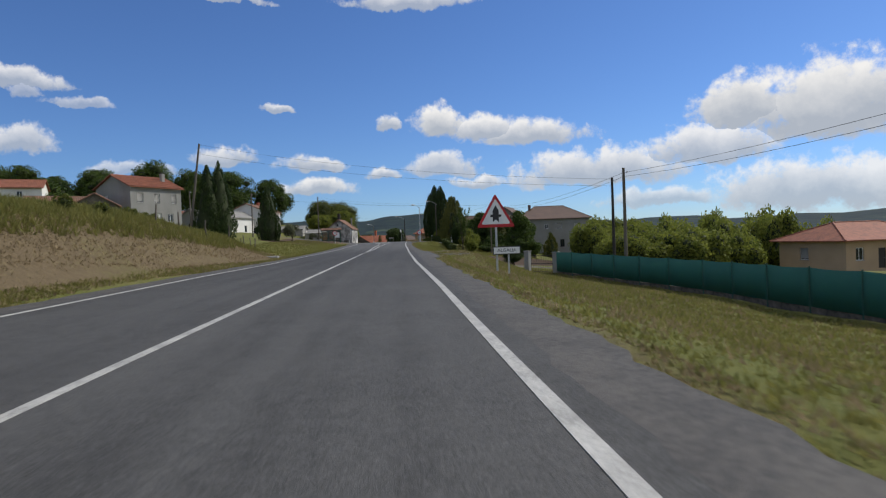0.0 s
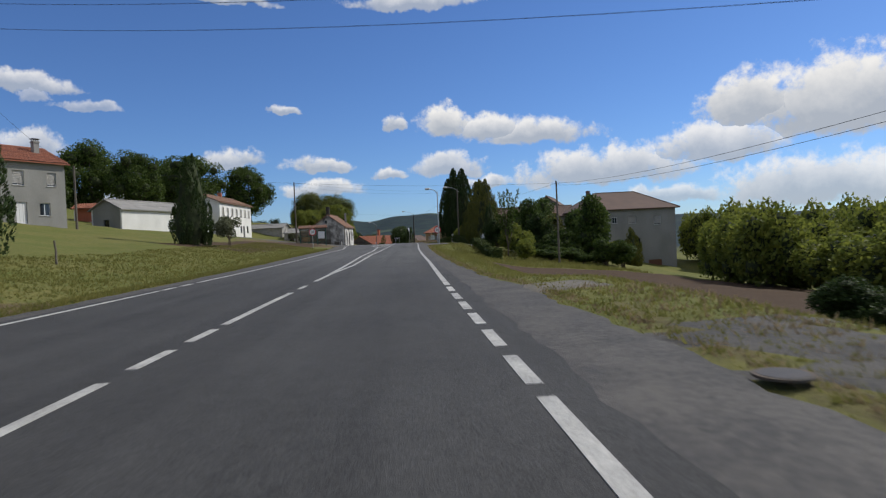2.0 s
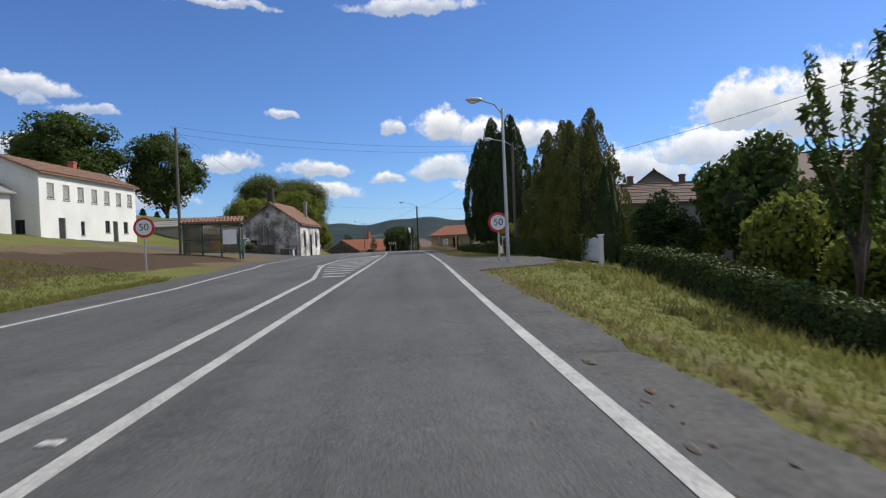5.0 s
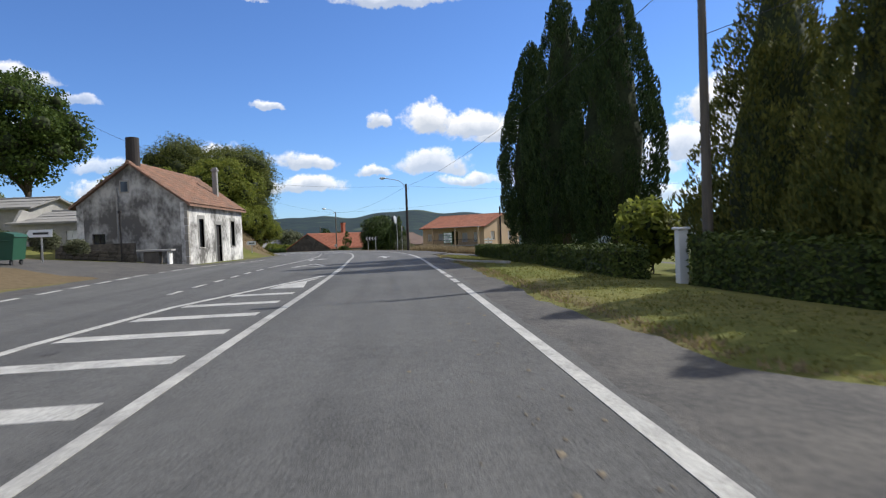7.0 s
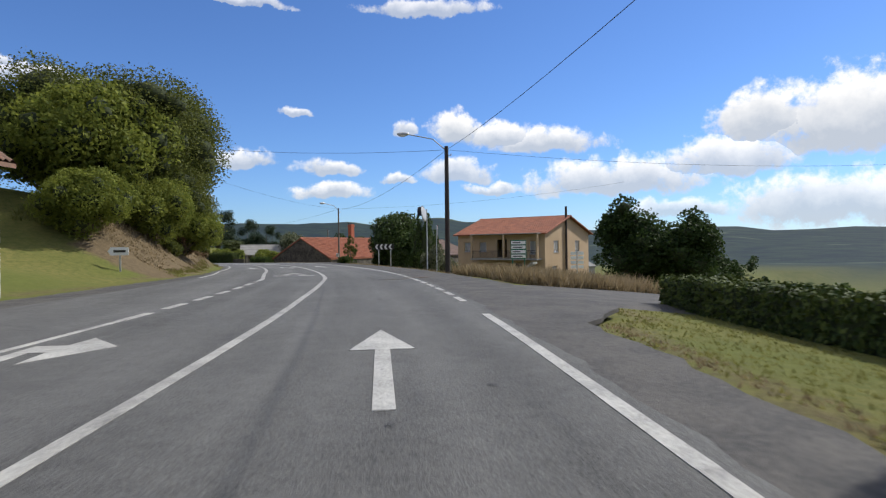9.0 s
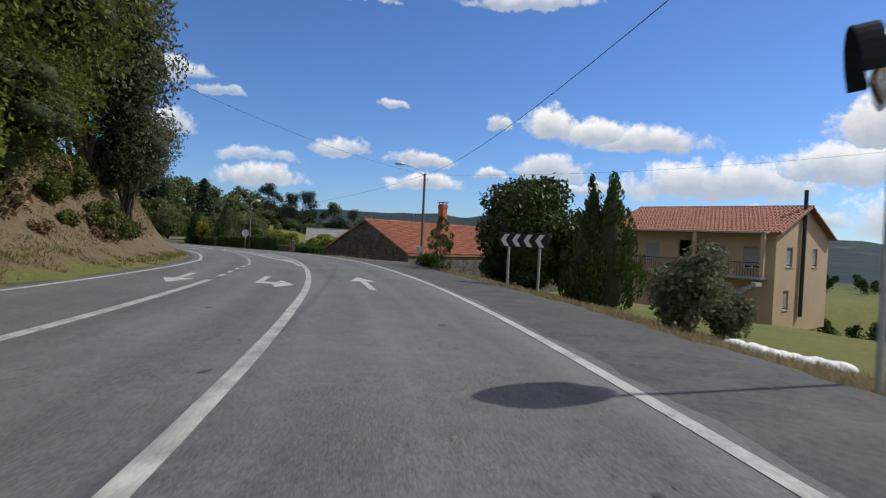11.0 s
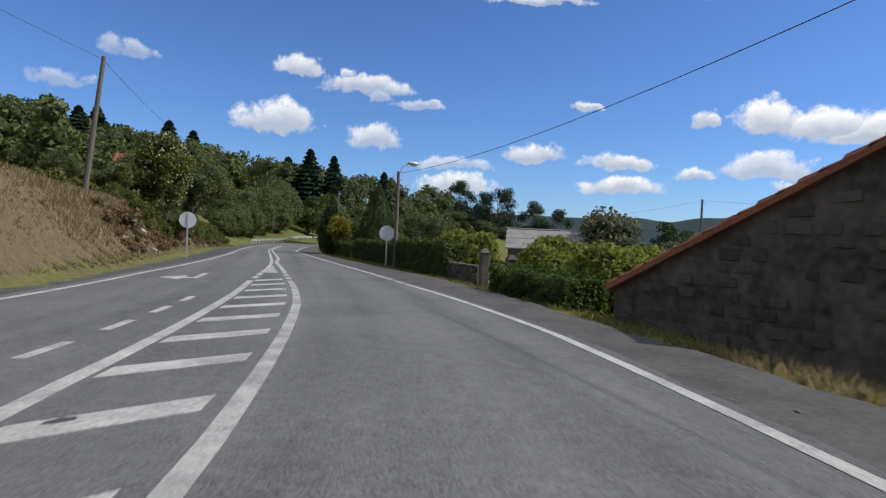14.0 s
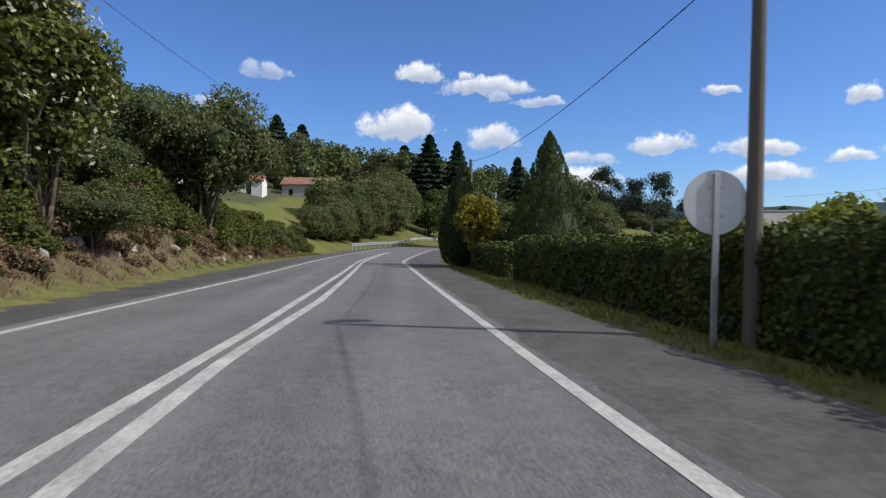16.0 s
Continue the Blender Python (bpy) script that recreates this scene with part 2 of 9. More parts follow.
M = {
    "patch": mat("dark_asphalt", (0.04, 0.04, 0.041), 0.8, (0.055, 0.054, 0.052), scale=0.8, fine=70, bump=0.5, bump_scale=130),
    "shoulder": mat("shoulder_asphalt", (0.094, 0.086, 0.075), 0.85, (0.042, 0.040, 0.038), scale=1.3, amount=0.6, fine=13, fine_amount=0.7, bump=0.6, bump_scale=100),
    "gravel": mat("gravel_drive", (0.16, 0.14, 0.11), 0.95, (0.08, 0.074, 0.062), scale=0.9, amount=0.7, fine=22, fine_amount=0.6, bump=0.8, bump_scale=50),
    "dark_gravel": mat("dark_gravel", (0.085, 0.078, 0.068), 0.95, (0.036, 0.034, 0.032), scale=1.2, amount=0.7, fine=18, fine_amount=0.8, bump=0.9, bump_scale=40),
    "paint": mat("road_paint", (0.50, 0.488, 0.445), 0.65, (0.20, 0.196, 0.18), scale=2.2, amount=0.46, fine=30, fine_amount=0.6, bump=0.2, bump_scale=120),
    "paint_worn": mat("worn_road_paint", (0.44, 0.43, 0.39), 0.7, (0.17, 0.165, 0.155), scale=2.6, amount=0.55, fine=40, fine_amount=0.55, bump=0.2, bump_scale=120),
    "leaf_litter": mat("leaf_litter", (0.17, 0.135, 0.09), 0.9, (0.09, 0.075, 0.055), scale=3, fine=25, bump=0.2, island=0.4),
    "quoin": mat("pale_granite", (0.36, 0.33, 0.28), 0.92, (0.22, 0.20, 0.165), scale=2.4, amount=0.5, fine=14, bump=0.5, per_object=0.3),
    "rust_soil": mat("spilt_soil", (0.125, 0.088, 0.056), 0.95, (0.075, 0.069, 0.062), scale=2.5, amount=0.9, fine=25, bump=0.3),
    "concrete": mat("concrete", (0.40, 0.385, 0.35), 0.85, (0.22, 0.21, 0.19), scale=1.6, amount=0.5, fine=20, bump=0.3),
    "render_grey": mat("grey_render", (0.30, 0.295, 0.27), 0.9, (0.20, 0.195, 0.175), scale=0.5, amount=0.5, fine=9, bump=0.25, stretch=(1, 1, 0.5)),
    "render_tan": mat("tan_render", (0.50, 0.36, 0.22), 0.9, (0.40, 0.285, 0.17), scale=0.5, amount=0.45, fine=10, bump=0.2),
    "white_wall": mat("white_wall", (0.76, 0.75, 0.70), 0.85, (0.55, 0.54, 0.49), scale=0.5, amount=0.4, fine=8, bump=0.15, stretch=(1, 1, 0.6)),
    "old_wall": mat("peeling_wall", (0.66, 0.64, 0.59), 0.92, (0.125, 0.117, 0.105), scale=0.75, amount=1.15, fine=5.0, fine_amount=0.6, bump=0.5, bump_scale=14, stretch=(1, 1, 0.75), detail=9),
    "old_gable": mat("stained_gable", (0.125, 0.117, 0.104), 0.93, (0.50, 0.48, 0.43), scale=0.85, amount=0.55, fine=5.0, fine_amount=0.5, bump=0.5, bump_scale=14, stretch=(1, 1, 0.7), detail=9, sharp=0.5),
    "stone": mat("granite_rubble", (0.14, 0.121, 0.094), 0.93, (0.056, 0.049, 0.039), scale=2.0, amount=0.5, fine=14, bump=0.6, per_object=0.35),
    "stone_wall": mat("rubble_wall", (0.165, 0.142, 0.110), 0.94, (0.048, 0.042, 0.034), scale=1.1, amount=0.7, fine=5.0, fine_amount=0.6, bump=0.9, bump_scale=5),
    "tile_red": mat("terracotta_tiles", (0.335, 0.120, 0.064), 0.85, (0.175, 0.068, 0.042), scale=1.4, amount=0.5, fine=5.5, fine_amount=0.5, bump=0.2, island=0.3),
    "tile_old": mat("lichened_tiles", (0.29, 0.145, 0.09), 0.9, (0.155, 0.10, 0.07), scale=1.1, amount=0.6, fine=6, fine_amount=0.5, bump=0.3, island=0.3),
    "tile_brown": mat("brown_roof", (0.135, 0.085, 0.062), 0.85, (0.095, 0.062, 0.048), scale=0.8, amount=0.4, fine=8, bump=0.3),
    "fibre_roof": mat("fibre_cement_roof", (0.27, 0.26, 0.24), 0.9, (0.17, 0.165, 0.15), scale=0.9, amount=0.5, fine=7, bump=0.3),
    "brick_red": mat("red_brick", (0.40, 0.125, 0.065), 0.9, (0.30, 0.09, 0.05), scale=3, fine=18, bump=0.4),
    "brick_dull": mat("sooty_brick", (0.17, 0.095, 0.072), 0.9, (0.11, 0.068, 0.055), scale=3, fine=18, bump=0.4),
    "wood_grey": mat("weathered_pole", (0.17, 0.145, 0.115), 0.9, (0.09, 0.078, 0.063), scale=3.0, amount=0.5, fine=30, bump=0.5, stretch=(6, 6, 0.5)),
    "wood_dark": mat("creosoted_pole", (0.050, 0.041, 0.034), 0.85, (0.026, 0.022, 0.019), scale=3.0, fine=30, bump=0.5, stretch=(6, 6, 0.5)),
    "bark": mat("bark", (0.14, 0.11, 0.08), 0.95, (0.06, 0.048, 0.036), scale=2.5, amount=0.6, fine=14, bump=0.9, stretch=(3, 3, 0.6)),
    "galv": mat("galvanised_steel", (0.52, 0.53, 0.53), 0.42, (0.40, 0.41, 0.41), scale=5, fine=30, bump=0.05, metal=0.65),
    "sign_back": mat("sign_back", (0.62, 0.63, 0.62), 0.45, (0.5, 0.51, 0.5), scale=4, fine=20, bump=0.03, metal=0.3),
    "sign_white": mat("sign_white", (0.80, 0.80, 0.78), 0.35, (0.70, 0.70, 0.67), scale=4, amount=0.3, fine=15, bump=0.0),
    "sign_red": mat("sign_red", (0.52, 0.022, 0.028), 0.35, (0.42, 0.02, 0.025), scale=5, amount=0.3, bump=0.0),
    "sign_black": mat("sign_black", (0.018, 0.018, 0.02), 0.4, (0.03, 0.03, 0.032), scale=5, bump=0.0),
    "sign_green": mat("sign_green", (0.02, 0.14, 0.075), 0.4, (0.017, 0.11, 0.06), scale=5, bump=0.0),
    "iron_dark": mat("dark_iron", (0.035, 0.034, 0.034), 0.6, (0.06, 0.05, 0.042), scale=6, fine=30, bump=0.1, metal=0.4),
    "green_net": mat("green_shade_cloth", (0.028, 0.155, 0.115), 0.75, (0.02, 0.115, 0.088), scale=0.8, amount=0.4, fine=60, fine_amount=0.5, bump=0.3, bump_scale=120, translucent=0.12),
    "green_paint": mat("green_painted_steel", (0.025, 0.10, 0.070), 0.5, (0.02, 0.075, 0.055), scale=3, bump=0.05),
    "bin_yellow": mat("yellow_plastic", (0.72, 0.40, 0.012), 0.45, (0.60, 0.32, 0.01), scale=3, amount=0.3, bump=0.03),
    "bin_green": mat("green_plastic", (0.018, 0.085, 0.045), 0.45, (0.014, 0.065, 0.035), scale=3, amount=0.3, bump=0.03),
    "rubber": mat("rubber", (0.02, 0.02, 0.02), 0.8, (0.03, 0.03, 0.03), bump=0.1),
    "white_paint": mat("white_painted_wood", (0.74, 0.74, 0.72), 0.5, (0.62, 0.62, 0.59), scale=3, amount=0.3, bump=0.04),
    "brown_door": mat("brown_wood_door", (0.20, 0.085, 0.04), 0.6, (0.14, 0.06, 0.03), scale=3, fine=20, bump=0.2, stretch=(6, 6, 0.7)),
    "shutter": mat("roller_shutter", (0.62, 0.60, 0.55), 0.55, (0.52, 0.50, 0.46), scale=3, amount=0.3, bump=0.1),
    "cable": mat("cable", (0.02, 0.02, 0.022), 0.6, (0.03, 0.03, 0.03), bump=0.0),
    "bag_white": mat("white_stone", (0.74, 0.73, 0.70), 0.8, (0.55, 0.54, 0.5), scale=3, amount=0.4, fine=12, bump=0.5),
    "lamp_grey": mat("lamp_housing", (0.55, 0.55, 0.54), 0.4, (0.45, 0.45, 0.44), bump=0.0, metal=0.3),
    # solid foliage cores, coloured dark in place of the shade inside a crown
    "shaded_core": mat("shaded_core", (0.044, 0.056, 0.018), 0.95, (0.018, 0.026, 0.008), scale=2.0, amount=0.6, fine=9, fine_amount=0.6, bump=0.8, bump_scale=6),
    "leaf_oak": leaf_mat("oak_leaves", (0.096, 0.135, 0.028), (0.038, 0.066, 0.015)),
    "leaf_bank": leaf_mat("roadside_leaves", (0.145, 0.155, 0.034), (0.060, 0.078, 0.018), 0.32),
    "leaf_dark": leaf_mat("dark_leaves", (0.054, 0.083, 0.023), (0.024, 0.043, 0.013)),
    "leaf_bright": leaf_mat("bright_leaves", (0.235, 0.255, 0.046), (0.120, 0.150, 0.030), 0.48),
    "leaf_cypress": leaf_mat("cypress_foliage", (0.064, 0.094, 0.027), (0.026, 0.046, 0.016), 0.08),
    "bracken_dry": leaf_mat("dead_bracken", (0.235, 0.155, 0.085), (0.125, 0.085, 0.048), 0.25),
    "leaf_gold": leaf_mat("golden_conifer_foliage", (0.185, 0.176, 0.038), (0.066, 0.084, 0.024), 0.12),
    "leaf_hedge": leaf_mat("clipped_hedge_foliage", (0.090, 0.112, 0.024), (0.032, 0.054, 0.013), 0.08),
    "leaf_grey": leaf_mat("grey_green_foliage", (0.170, 0.178, 0.105), (0.085, 0.094, 0.050)),
    "leaf_fir": leaf_mat("fir_needles", (0.034, 0.062, 0.031), (0.016, 0.034, 0.019), 0.05),
    "leaf_cone": leaf_mat("clipped_cypress_foliage", (0.105, 0.145, 0.045), (0.046, 0.072, 0.024), 0.1),
    "leaf_wood": leaf_mat("woodland_leaves", (0.150, 0.168, 0.058), (0.066, 0.086, 0.032), 0.3),
    "leaf_gum": leaf_mat("eucalyptus_foliage", (0.055, 0.078, 0.044), (0.026, 0.043, 0.026), 0.1),
    "leaf_yellow": leaf_mat("yellow_shrub_foliage", (0.30, 0.24, 0.025), (0.12, 0.13, 0.022)),
    "leaf_shiny": leaf_mat("glossy_leaves", (0.088, 0.125, 0.033), (0.034, 0.057, 0.017), 0.12, 0.38),
    "blossom": leaf_mat("elder_blossom", (0.62, 0.60, 0.42), (0.36, 0.36, 0.22)),
    "rose": leaf_mat("red_flowers", (0.50, 0.06, 0.04), (0.30, 0.04, 0.03)),
    "grass": leaf_mat("grass_blades", (0.225, 0.205, 0.062), (0.140, 0.148, 0.038), 0.45),
    "grass_dry": leaf_mat("dry_grass_blades", (0.33, 0.255, 0.145), (0.19, 0.145, 0.08), 0.35),
    "fern": leaf_mat("bracken", (0.19, 0.17, 0.04), (0.08, 0.10, 0.025), 0.25),
}


def glass_mat():
    m = bpy.data.materials.new("window_glass")
    m.use_nodes = True
    b = m.node_tree.nodes["Principled BSDF"]
    b.inputs["Base Color"].default_value, b.inputs["Roughness"].default_value = (0.018, 0.022, 0.026, 1), 0.06
    b.inputs["Specular IOR Level"].default_value = 0.7
    return m


def mirror_mat():
    m = bpy.data.materials.new("traffic_mirror")
    m.use_nodes = True
    b = m.node_tree.nodes["Principled BSDF"]
    b.inputs["Base Color"].default_value, b.inputs["Roughness"].default_value, b.inputs["Metallic"].default_value = (0.86, 0.88, 0.88, 1), 0.03, 1.0
    return m


def clear_mat():
    """Dusty clear panels: mostly seen through, with a reflection."""
    m = bpy.data.materials.new("clear_panel")
    m.use_nodes = True
    t = m.node_tree
    b, out = t.nodes["Principled BSDF"], t.nodes["Material Output"]
    b.inputs["Base Color"].default_value, b.inputs["Roughness"].default_value = (0.20, 0.17, 0.12, 1), 0.15
    tr = t.nodes.new("ShaderNodeBsdfTransparent")
    tr.inputs[0].default_value = (0.72, 0.68, 0.58, 1)
    mx = t.nodes.new("ShaderNodeMixShader")
    mx.inputs[0].default_value = 0.55
    t.links.new(b.outputs[0], mx.inputs[1])
    t.links.new(tr.outputs[0], mx.inputs[2])
    t.links.new(mx.outputs[0], out.inputs[0])
    return m


M["glass"], M["mirror"], M["clear"] = glass_mat(), mirror_mat(), clear_mat()


def ground_mat():
    """Meadow, dry grass, bare soil and far woods tinted blue for haze, chosen by the painted cover of the land."""
    m = bpy.data.materials.new("land")
    m.use_nodes = True
    t = m.node_tree
    bsdf = t.nodes["Principled BSDF"]
    bsdf.inputs["Roughness"].default_value, bsdf.inputs["Specular IOR Level"].default_value = 0.95, 0.1
    tc = t.nodes.new("ShaderNodeTexCoord").outputs["Object"]

    def noise_of(s, d, r=0.6):
        n = t.nodes.new("ShaderNodeTexNoise")
        n.inputs["Scale"].default_value, n.inputs["Detail"].default_value, n.inputs["Roughness"].default_value = s, d, r
        t.links.new(tc, n.inputs["Vector"])
        return n.outputs[0]

    def ramp(v, a, b):
        n = t.nodes.new("ShaderNodeMapRange")
        n.inputs[1].default_value, n.inputs[2].default_value = a, b
        t.links.new(v, n.inputs[0])
        return n.outputs[0]

    def mixed(f, a, b):
        n = t.nodes.new("ShaderNodeMix")
        n.data_type = "RGBA"
        t.links.new(f, n.inputs[0]) if not isinstance(f, float) else None
        for k, v in ((6, a), (7, b)):
            if isinstance(v, tuple):
                n.inputs[k].default_value = (*v, 1)
            else:
                t.links.new(v, n.inputs[k])
        return n.outputs[2]

    def add(a, b, op="ADD"):
        n = t.nodes.new("ShaderNodeMath")
        n.operation, n.use_clamp = op, True
        for k, v in enumerate((a, b)):
            if isinstance(v, float):
                n.inputs[k].default_value = v
            else:
                t.links.new(v, n.inputs[k])
        return n.outputs[0]

    att = t.nodes.new("ShaderNodeAttribute")
    att.attribute_name = "cover"
    sp = t.nodes.new("ShaderNodeSeparateColor")
    t.links.new(att.outputs["Color"], sp.inputs[0])
    patch, tuft, fine = noise_of(0.25, 6), noise_of(4.5, 8, 0.72), noise_of(22, 6, 0.7)
    green = mixed(ramp(patch, 0.35, 0.65), (0.108, 0.122, 0.030), (0.160, 0.146, 0.048))
    green = mixed(ramp(tuft, 0.42, 0.68), green, (0.082, 0.098, 0.026))
    green = mixed(ramp(fine, 0.55, 0.72), green, (0.180, 0.160, 0.068))
    dry = mixed(ramp(tuft, 0.35, 0.65), (0.150, 0.112, 0.066), (0.088, 0.066, 0.038))
    dry = mixed(ramp(fine, 0.5, 0.75), dry, (0.175, 0.135, 0.082))
    soil = mixed(ramp(tuft, 0.3, 0.7), (0.100, 0.066, 0.040), (0.055, 0.037, 0.024))
    soil = mixed(ramp(fine, 0.45, 0.7), soil, (0.040, 0.028, 0.019))
    # far woods; the blue in their colour stands in for distance haze
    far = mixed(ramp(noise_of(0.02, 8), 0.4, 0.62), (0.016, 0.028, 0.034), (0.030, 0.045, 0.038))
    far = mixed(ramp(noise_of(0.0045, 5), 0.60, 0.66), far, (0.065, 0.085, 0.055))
    wob = add(ramp(tuft, 0.2, 0.8), 0.0)
    c = mixed(ramp(add(sp.outputs[1], add(wob, 0.5, "MULTIPLY"), "ADD"), 0.5, 0.85), green, dry)
    c = mixed(ramp(add(sp.outputs[0], add(wob, 0.3, "MULTIPLY"), "ADD"), 0.5, 0.75), c, soil)
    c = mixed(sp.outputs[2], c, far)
    t.links.new(c, bsdf.inputs["Base Color"])
    b = t.nodes.new("ShaderNodeBump")
    b.inputs["Strength"].default_value, b.inputs["Distance"].default_value = 0.6, 0.06
    t.links.new(tuft, b.inputs["Height"])
    b2 = t.nodes.new("ShaderNodeBump")
    b2.inputs["Strength"].default_value, b2.inputs["Distance"].default_value = 0.6, 0.03
    t.links.new(fine, b2.inputs["Height"])
    t.links.new(b.outputs[0], b2.inputs["Normal"])
    t.links.new(b2.outputs[0], bsdf.inputs["Normal"])
    return m


M["land"] = ground_mat()


def asphalt_mat():
    """Worn asphalt along the road: aged and paler past the hamlet, darker from s 36 to 54, with wheel tracks, long
    stains and coarse grain.
    """
    m = bpy.data.materials.new("asphalt")
    m.use_nodes = True
    t = m.node_tree
    bsdf = t.nodes["Principled BSDF"]
    bsdf.inputs["Roughness"].default_value, bsdf.inputs["Specular IOR Level"].default_value = 0.82, 0.3
    att = t.nodes.new("ShaderNodeAttribute")
    att.attribute_name = "plan"
    sep = t.nodes.new("ShaderNodeSeparateXYZ")
    t.links.new(att.outputs["Vector"], sep.inputs[0])
    tc = t.nodes.new("ShaderNodeTexCoord").outputs["Object"]

    def calc(op, a, b=0.0, clamp=False):
        n = t.nodes.new("ShaderNodeMath")
        n.operation, n.use_clamp = op, clamp
        for k, v in enumerate((a, b)):
            if isinstance(v, (int, float)):
                n.inputs[k].default_value = v
            else:
                t.links.new(v, n.inputs[k])
        return n.outputs[0]

    def noise_of(vec, scale, detail, stretch=None):
        n = t.nodes.new("ShaderNodeTexNoise")
        n.inputs["Scale"].default_value, n.inputs["Detail"].default_value = scale, detail
        if stretch:
            mp = t.nodes.new("ShaderNodeMapping")
            mp.inputs["Scale"].default_value = stretch
            t.links.new(vec, mp.inputs[0])
            vec = mp.outputs[0]
        t.links.new(vec, n.inputs["Vector"])
        return calc("SUBTRACT", n.outputs[0], 0.5)

    plan = att.outputs["Vector"]
    age = t.nodes.new("ShaderNodeMapRange")
    age.inputs[1].default_value, age.inputs[2].default_value, age.inputs[3].default_value, age.inputs[4].default_value = 120, 205, 0.0, 0.042
    t.links.new(sep.outputs[0], age.inputs[0])
    # base tone falls over s 12 to 36 and rises again over 54 to 80
    start_tone = t.nodes.new("ShaderNodeMapRange")
    start_tone.inputs[1].default_value, start_tone.inputs[2].default_value, start_tone.inputs[3].default_value, start_tone.inputs[4].default_value = 12, 36, 0.062, 0.042
    t.links.new(sep.outputs[0], start_tone.inputs[0])
    later_tone = t.nodes.new("ShaderNodeMapRange")
    later_tone.inputs[1].default_value, later_tone.inputs[2].default_value, later_tone.inputs[3].default_value, later_tone.inputs[4].default_value = 54, 80, 0.0, 0.034
    t.links.new(sep.outputs[0], later_tone.inputs[0])
    streak = noise_of(plan, 1.0, 4, (0.045, 1.5, 1))
    blotch = noise_of(tc, 0.45, 5)
    mottle = noise_of(tc, 5.5, 4)
    grain, pits = noise_of(tc, 44, 4), noise_of(tc, 120, 2)
    track = calc("SINE", calc("MULTIPLY", calc("ADD", sep.outputs[1], calc("MULTIPLY", blotch, 0.5)), 3.7))
    v = calc("ADD", calc("MULTIPLY", streak, 0.95), calc("ADD", calc("MULTIPLY", blotch, 0.6), calc("MULTIPLY", mottle, 0.55)))
    v = calc("ADD", v, calc("ADD", calc("MULTIPLY", grain, 1.9), calc("MULTIPLY", pits, 1.3)))
    v = calc("ADD", calc("ADD", v, calc("MULTIPLY", track, 0.05)), 1.0)
    v = calc("MULTIPLY", v, calc("ADD", age.outputs[0], calc("ADD", later_tone.outputs[0], start_tone.outputs[0])))
    comb = t.nodes.new("ShaderNodeCombineXYZ")
    for k, g in enumerate((1.0, 0.985, 0.935)):
        t.links.new(calc("MULTIPLY", v, g), comb.inputs[k])
    t.links.new(comb.outputs[0], bsdf.inputs["Base Color"])
    b = t.nodes.new("ShaderNodeBump")
    b.inputs["Strength"].default_value, b.inputs["Distance"].default_value = 0.55, 0.012
    t.links.new(calc("ADD", grain, pits), b.inputs["Height"])
    t.links.new(b.outputs[0], bsdf.inputs["Normal"])
    return m


M["asphalt"] = asphalt_mat()

# ---------------------------------------------------------------- plan: distance s along the road, offset n to the right
AXIS_S = [-60, 0, 30, 60, 90, 120, 140, 150, 160, 170, 180, 190, 200, 210, 220, 230, 240, 250, 265, 280, 290, 300, 310, 320, 330, 345, 360, 380, 420, 470]
AXIS_X = [5.58, 0.0, -2.29, -4.63, -6.87, -8.68, -10.02, -11.0, -12.38, -14.35, -16.88, -20.03, -23.9, -28.35, -33.44, -39.31, -45.89, -52.83, -63.21, -73.59, -80.13, -86.5, -92.4, -97.2, -100.4, -102.0, -100.5, -93.5, -72.5, -46.2]
AXIS_Y = [-59.74, 0.0, 29.91, 59.82, 89.73, 119.68, 139.63, 149.59, 159.49, 169.29, 178.96, 188.45, 197.67, 206.62, 215.23, 223.32, 230.85, 238.05, 248.87, 259.7, 267.26, 274.9, 283.0, 291.8, 301.2, 316.1, 331.0, 349.7, 383.7, 426.2]
AXIS_Z = [0.1, 0.0, 0.13, 0.27, 0.6, 0.9, 0.97, 0.98, 0.96, 0.91, 0.82, 0.72, 0.64, 0.54, 0.39, 0.21, 0.04, -0.1, -0.33, -0.52, -0.62, -0.72, -0.78, -0.8, -0.83, -0.86, -0.9, -0.87, -0.76, -0.62]


def smooth_axis(step=2.0):
    """The road's line through its stations, with rounded bends."""
    s = np.array(AXIS_S, float)
    p = np.stack([AXIS_X, AXIS_Y, AXIS_Z], 1)
    slope = np.gradient(p, s, axis=0)
    at = np.arange(s[0], s[-1] + 0.01, step)
    k = np.clip(np.searchsorted(s, at, side="right") - 1, 0, len(s) - 2)
    h = (s[k + 1] - s[k])[:, None]
    u = ((at - s[k]) / (s[k + 1] - s[k]))[:, None]
    q = (2 * u**3 - 3 * u**2 + 1) * p[k] + (u**3 - 2 * u**2 + u) * h * slope[k] + (-2 * u**3 + 3 * u**2) * p[k + 1] + (u**3 - u**2) * h * slope[k + 1]
    return at, q


ROAD_S, ROAD_P = smooth_axis()


def on_road(s, n=0.0, up=0.0):
    """A point beside the axis, on the level of the road."""
    x, y, z = (float(np.interp(s, ROAD_S, ROAD_P[:, k])) for k in range(3))
    a = Vector([float(np.interp(s + 1.5, ROAD_S, ROAD_P[:, k]) - np.interp(s - 1.5, ROAD_S, ROAD_P[:, k])) for k in range(2)]).normalized()
    return Vector((x + n * a.y, y - n * a.x, z + up))


def heading(s):
    """Degrees by which the road points to the left of +y."""
    a = on_road(s + 2) - on_road(s - 2)
    return math.degrees(math.atan2(-a.x, a.y))


LAND_K = int(np.searchsorted(ROAD_S, 288))
